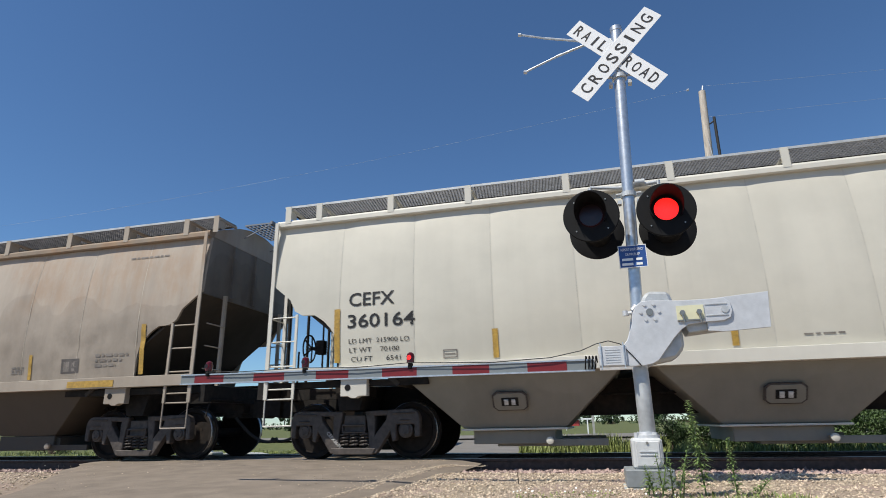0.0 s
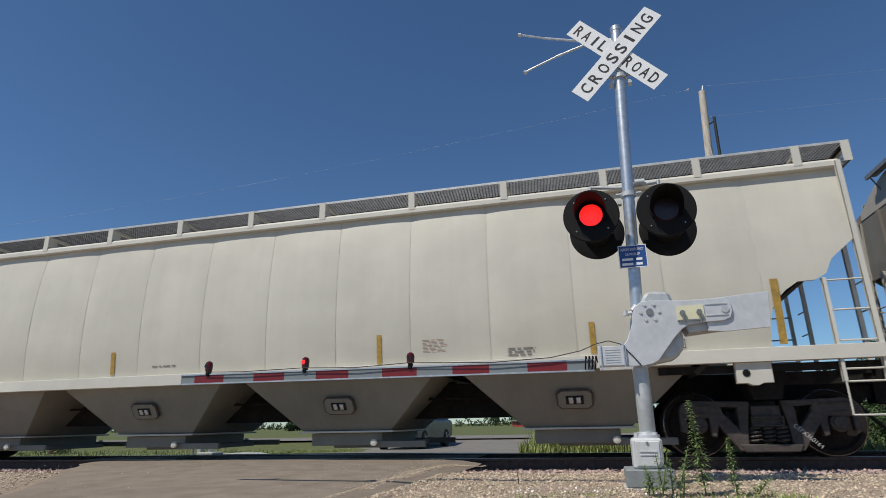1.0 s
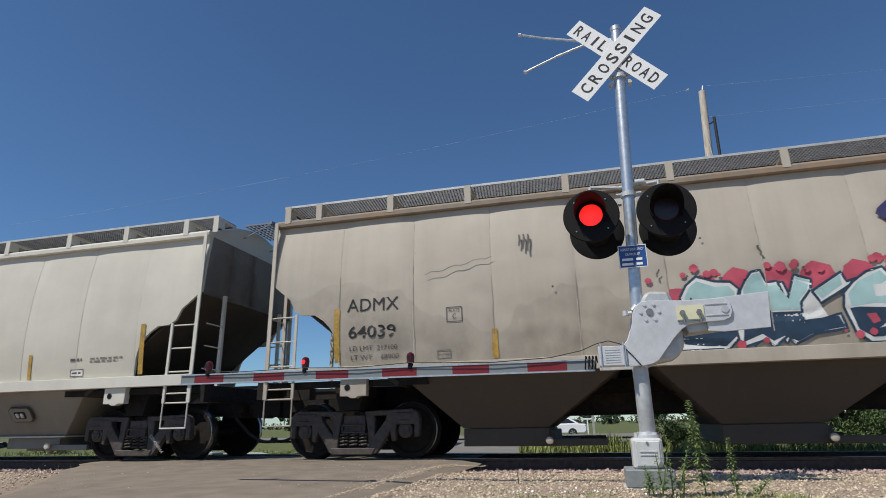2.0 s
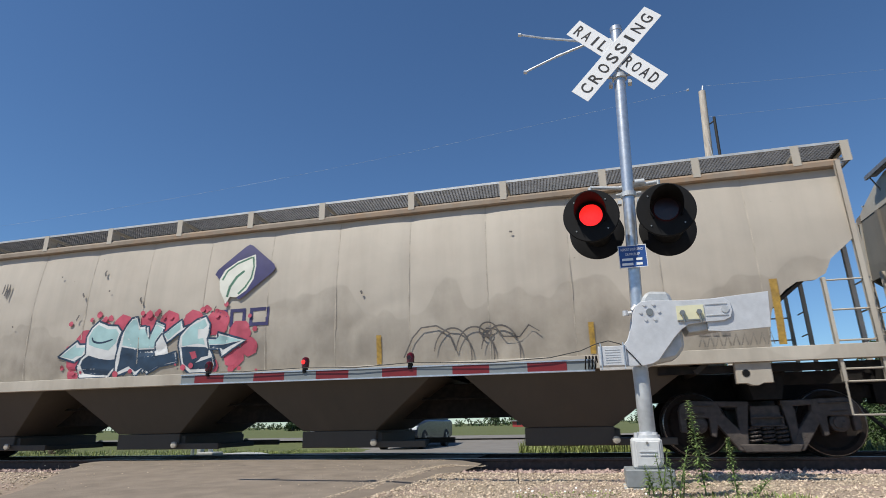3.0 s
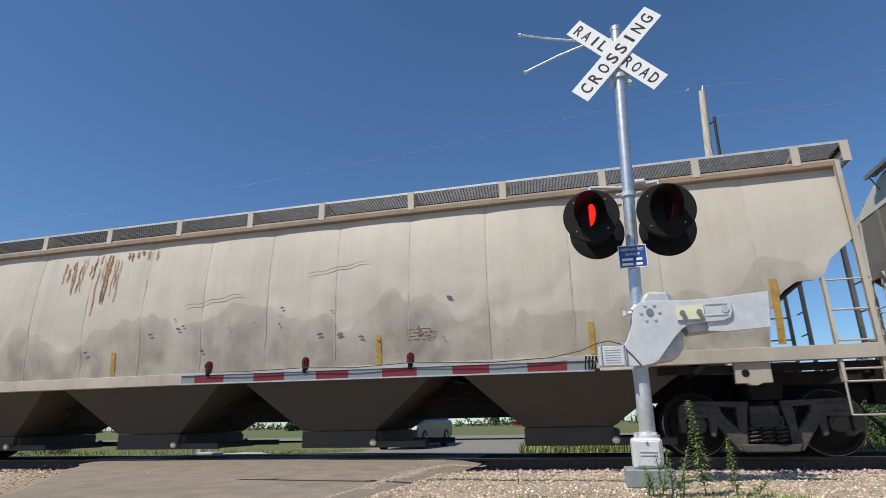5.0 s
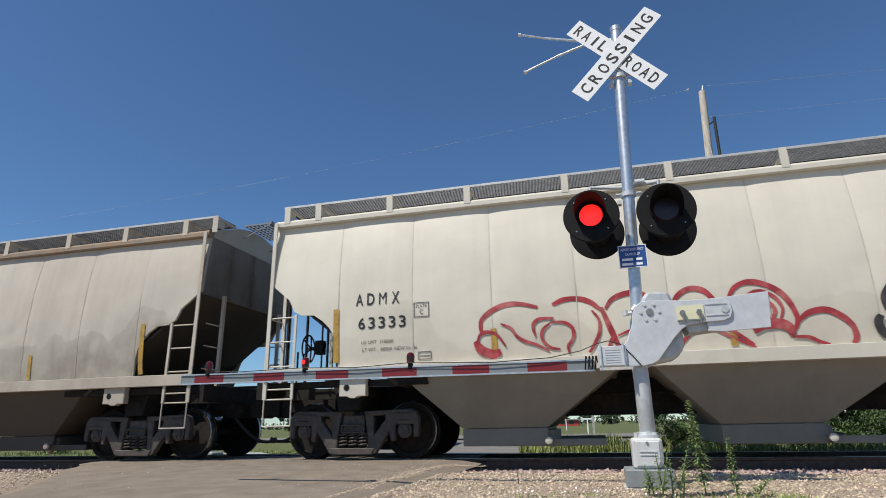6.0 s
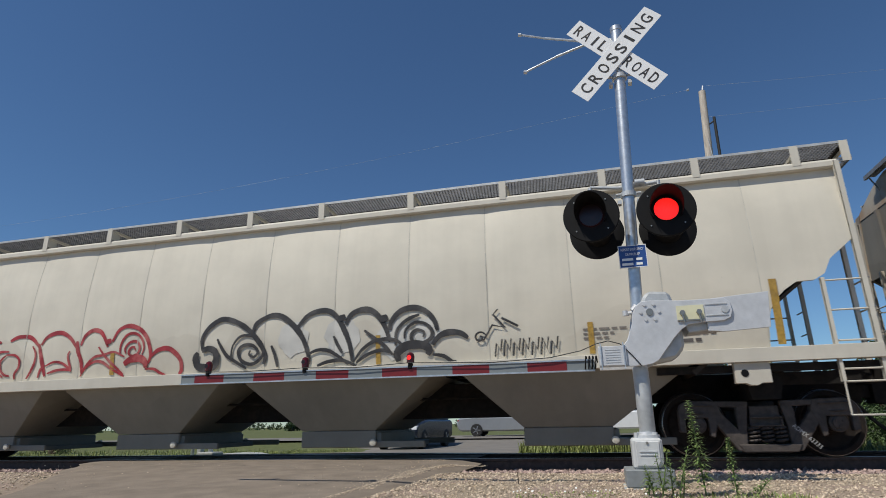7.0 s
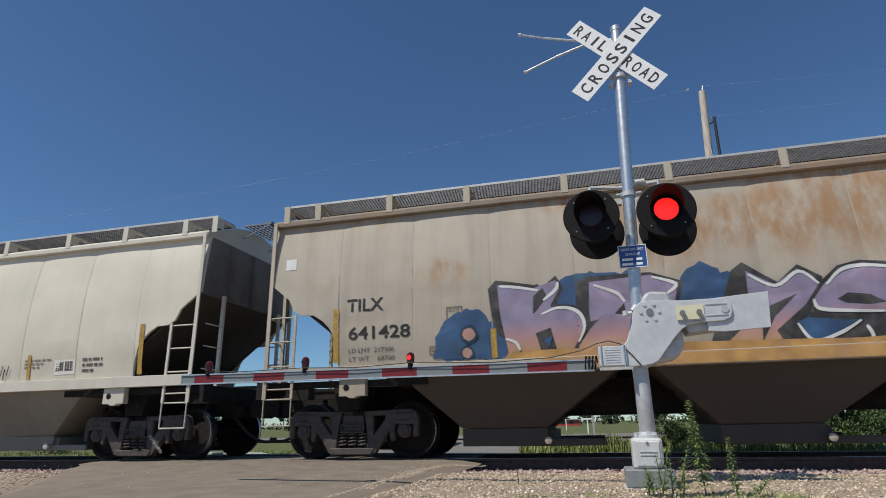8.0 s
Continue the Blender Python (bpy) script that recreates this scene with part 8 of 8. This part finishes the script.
def road_car(label, paint, kind, category):
    """A car that faces +X, its wheels on z = 0. kind: sedan or suv."""
    car = empty("car", Matrix(), label, category, "cars on the far road")
    if kind == "suv":
        low = [(-2.28, 0.42), (-2.34, 0.70), (-2.30, 1.02), (-2.20, 1.10), (0.95, 1.10), (1.95, 0.98), (2.26, 0.84), (2.32, 0.60), (2.25, 0.34), (1.85, 0.28), (-1.85, 0.28)]
        cabin = [(-2.22, 1.08), (-2.05, 1.58), (-1.80, 1.70), (-0.2, 1.74), (0.35, 1.66), (1.08, 1.08)]
        glass = [(-2.02, 1.14), (-1.86, 1.52), (-1.7, 1.60), (-0.25, 1.63), (0.28, 1.56), (0.88, 1.14)]
        wheels, wr = (-1.38, 1.42), 0.36
    else:
        low = [(-2.38, 0.40), (-2.42, 0.70), (-2.30, 0.92), (-1.5, 0.98), (0.95, 0.94), (2.0, 0.82), (2.36, 0.66), (2.38, 0.42), (2.25, 0.26), (-2.2, 0.26)]
        cabin = [(-1.85, 0.95), (-1.15, 1.36), (-0.6, 1.43), (0.2, 1.40), (1.10, 0.93)]
        glass = [(-1.60, 0.99), (-1.08, 1.29), (-0.6, 1.35), (0.16, 1.32), (0.90, 0.98)]
        wheels, wr = (-1.36, 1.40), 0.32
    bm = bmesh.new()
    prism(bm, low, -0.90, 0.90)
    part("body", bm, paint, car, smooth=True, bevel=0.07)
    bm = bmesh.new()
    prism(bm, cabin, -0.80, 0.80)
    for v in bm.verts:
        k = max(0.0, (v.co.z - 1.0) / 0.7)
        v.co.y *= 1 - 0.18 * k
    part("cabin", bm, paint, car, smooth=True, bevel=0.05)
    for s in (-1, 1):
        bm = bmesh.new()
        prism(bm, glass, s * 0.79, s * 0.815)
        for v in bm.verts:
            k = max(0.0, (v.co.z - 1.0) / 0.7)
            v.co.y *= 1 - 0.18 * k
        part("side_window", bm, GLASS, car)
        for x in wheels:
            bm = bmesh.new()
            lathe(bm, [(s * 0.70, wr * 0.6), (s * 0.70, wr - 0.02), (s * 0.73, wr), (s * 0.90, wr), (s * 0.925, wr - 0.03), (s * 0.92, wr * 0.68)], (0, 0, 0), 'Y', 24)
            w = part("wheel", bm, TYRE, car, smooth=True, m=Matrix.Translation((x, 0, wr)))
            bm = bmesh.new()
            lathe(bm, [(s * 0.90, wr * 0.68), (s * 0.915, wr * 0.66), (s * 0.905, wr * 0.2), (s * 0.93, wr * 0.15)], (0, 0, 0), 'Y', 20)
            for k in range(5):
                a = 2 * math.pi * k / 5
                beam(bm, (0, s * 0.922, 0), (wr * 0.64 * math.cos(a), s * 0.922, wr * 0.64 * math.sin(a)), 0.05, 0.02, Vector((math.sin(a), 0, -math.cos(a))))
            part("rim", bm, RIM, w)
        hz = 0.80 if kind == "suv" else 0.66
        bm = bmesh.new()
        prism(bm, [(2.08, hz - 0.05), (2.30, hz - 0.07), (2.27, hz + 0.06), (2.02, hz + 0.09)], s * 0.55, s * 0.885)
        part("headlight", bm, LAMP_GLASS, car, bevel=0.015)
        bm = bmesh.new()
        box(bm, -2.36, -2.2, min(s * 0.55, s * 0.885), max(s * 0.55, s * 0.885), hz - 0.02, hz + 0.18)
        part("tail_light", bm, TAIL, car, bevel=0.015)
    front = [(cabin[-2][0] + 0.03, cabin[-2][1] - 0.02), (cabin[-1][0] + 0.02, cabin[-1][1] + 0.05)]
    bm = bmesh.new()
    v = [bm.verts.new(p) for p in ((front[0][0] + 0.02, -0.60, front[0][1]), (front[0][0] + 0.02, 0.60, front[0][1]), (front[1][0] + 0.02, 0.72, front[1][1]), (front[1][0] + 0.02, -0.72, front[1][1]))]
    u = [bm.verts.new(p.co + Vector((-0.03, 0, -0.02))) for p in v]
    for k in range(4):
        bm.faces.new((v[k], v[(k + 1) % 4], u[(k + 1) % 4], u[k]))
    bm.faces.new(v)
    bm.faces.new(u[::-1])
    part("windscreen", bm, GLASS, car)
    gz = 0.74 if kind == "suv" else 0.58
    bm = bmesh.new()
    prism(bm, [(2.22, gz - 0.10), (2.345, gz - 0.10), (2.33, gz + 0.09), (2.22, gz + 0.09)], -0.50, 0.50)
    grille = part("grille", bm, BLACK, car, bevel=0.02)
    bm = bmesh.new()
    box(bm, 2.34, 2.352, -0.50, 0.50, gz - 0.015, gz + 0.015)
    part("grille_bar", bm, RIM, grille)
    bm = bmesh.new()
    prism(bm, [(2.20, 0.34), (2.345, 0.34), (2.335, 0.46), (2.2, 0.46)], -0.62, 0.62)
    part("bumper_trim", bm, FRAME_GREY, car, bevel=0.02)
    bm = bmesh.new()
    box(bm, 2.33, 2.36, -0.16, 0.16, 0.50, 0.62)
    part("plate_bar", bm, BOX_GREY, car)
    return car


WHITE_CAR = material("white_car_paint", (0.75, 0.76, 0.76), 0.25, 0, 4, 0.03, 0.0)
SILVER_CAR = material("silver_car_paint", (0.42, 0.44, 0.46), 0.28, 0.5, 4, 0.04, 0.0)
DARK_CAR = material("dark_blue_grey_car_paint", (0.022, 0.026, 0.036), 0.22, 0.0, 4, 0.05, 0.0)
waiting = road_car("dark blue-grey SUV waiting at the crossing beyond the track", DARK_CAR, "suv", "car")
waiting.matrix_basis = pose(-7.35, 23.6, -0.385, 0, 0, -93)
MOVERS = []
for label, paint, kind, y, z, t0, x0, v in (
        ("white SUV driving along the far highway", WHITE_CAR, "suv", 31.0, -0.115, 6.5, -10.98, 24.5),
        ("silver sedan driving along the far highway", SILVER_CAR, "sedan", 31.0, -0.115, 6.5, -16.28, 23.1),
        ("white SUV with bright wheels driving along the far highway", WHITE_CAR, "suv", 31.0, -0.115, 0.5, -2.64, 19.5),
        ("white sedan driving along the far highway lanes", WHITE_CAR, "sedan", 46.0, -0.56, 2.2, -6.79, -17.8)):
    c = road_car(label, paint, kind, "car")
    MOVERS.append((c, y, z, t0, x0, v))
    c.matrix_basis = pose(x0 - v * t0, y, z, 0, 0, 0 if v > 0 else 180)


# ---- what moves ----
RIGHT_ON = [(-1.0, 0.52), (1.13, 1.70), (2.06, 2.73), (3.16, 3.83), (4.37, 4.93), (5.43, 5.83), (6.53, 7.10), (7.67, 8.5)]


def turn_rows(phase):
    """When a lamp unit shows its lit side; a tenth-second turn imitates flashing."""
    lit = phase == "right"
    rows, angle = [(0.0, 0.0 if lit else 180.0)], 0.0 if lit else 180.0
    if phase == "steady":
        return rows + [(8.0, 180.0)]
    for a, b in RIGHT_ON:
        for t in (a, b):
            if 0.1 < t < 7.9:
                for k in range(1, 4):
                    rows.append((t + (k - 1) / 30, angle + 60 * (k - 1)))
                rows.append((t + 3 / 30, angle + 180))
                angle += 180
    return rows + [(8.0, angle)]


def motions():
    for n, car in CARS:
        walk(car, [(float(k), pose(FIRST_X + n * CAR_PITCH - SPEED * k, TRACK_Y, 0)) for k in range(9)])
    # the wheels roll on the rail
    for w in WHEELSETS:
        x, y, z = w.location
        rows = []
        for k in range(161):
            t = k * 0.05
            rows.append((t, pose(x, y, z) @ Matrix.Rotation(-SPEED * t / 0.457, 4, 'Y')))
        walk(w, rows)
    for lens, phase in LENSES:
        x, y, z = lens.location
        walk(lens, [(t, pose(x, y, z, 0, 0, a)) for t, a in turn_rows(phase)])
    for c, y, z, t0, x0, v in MOVERS:
        walk(c, [(float(k), pose(x0 + v * (k - t0), y, z, 0, 0, 0 if v > 0 else 180)) for k in range(9)])


motions()
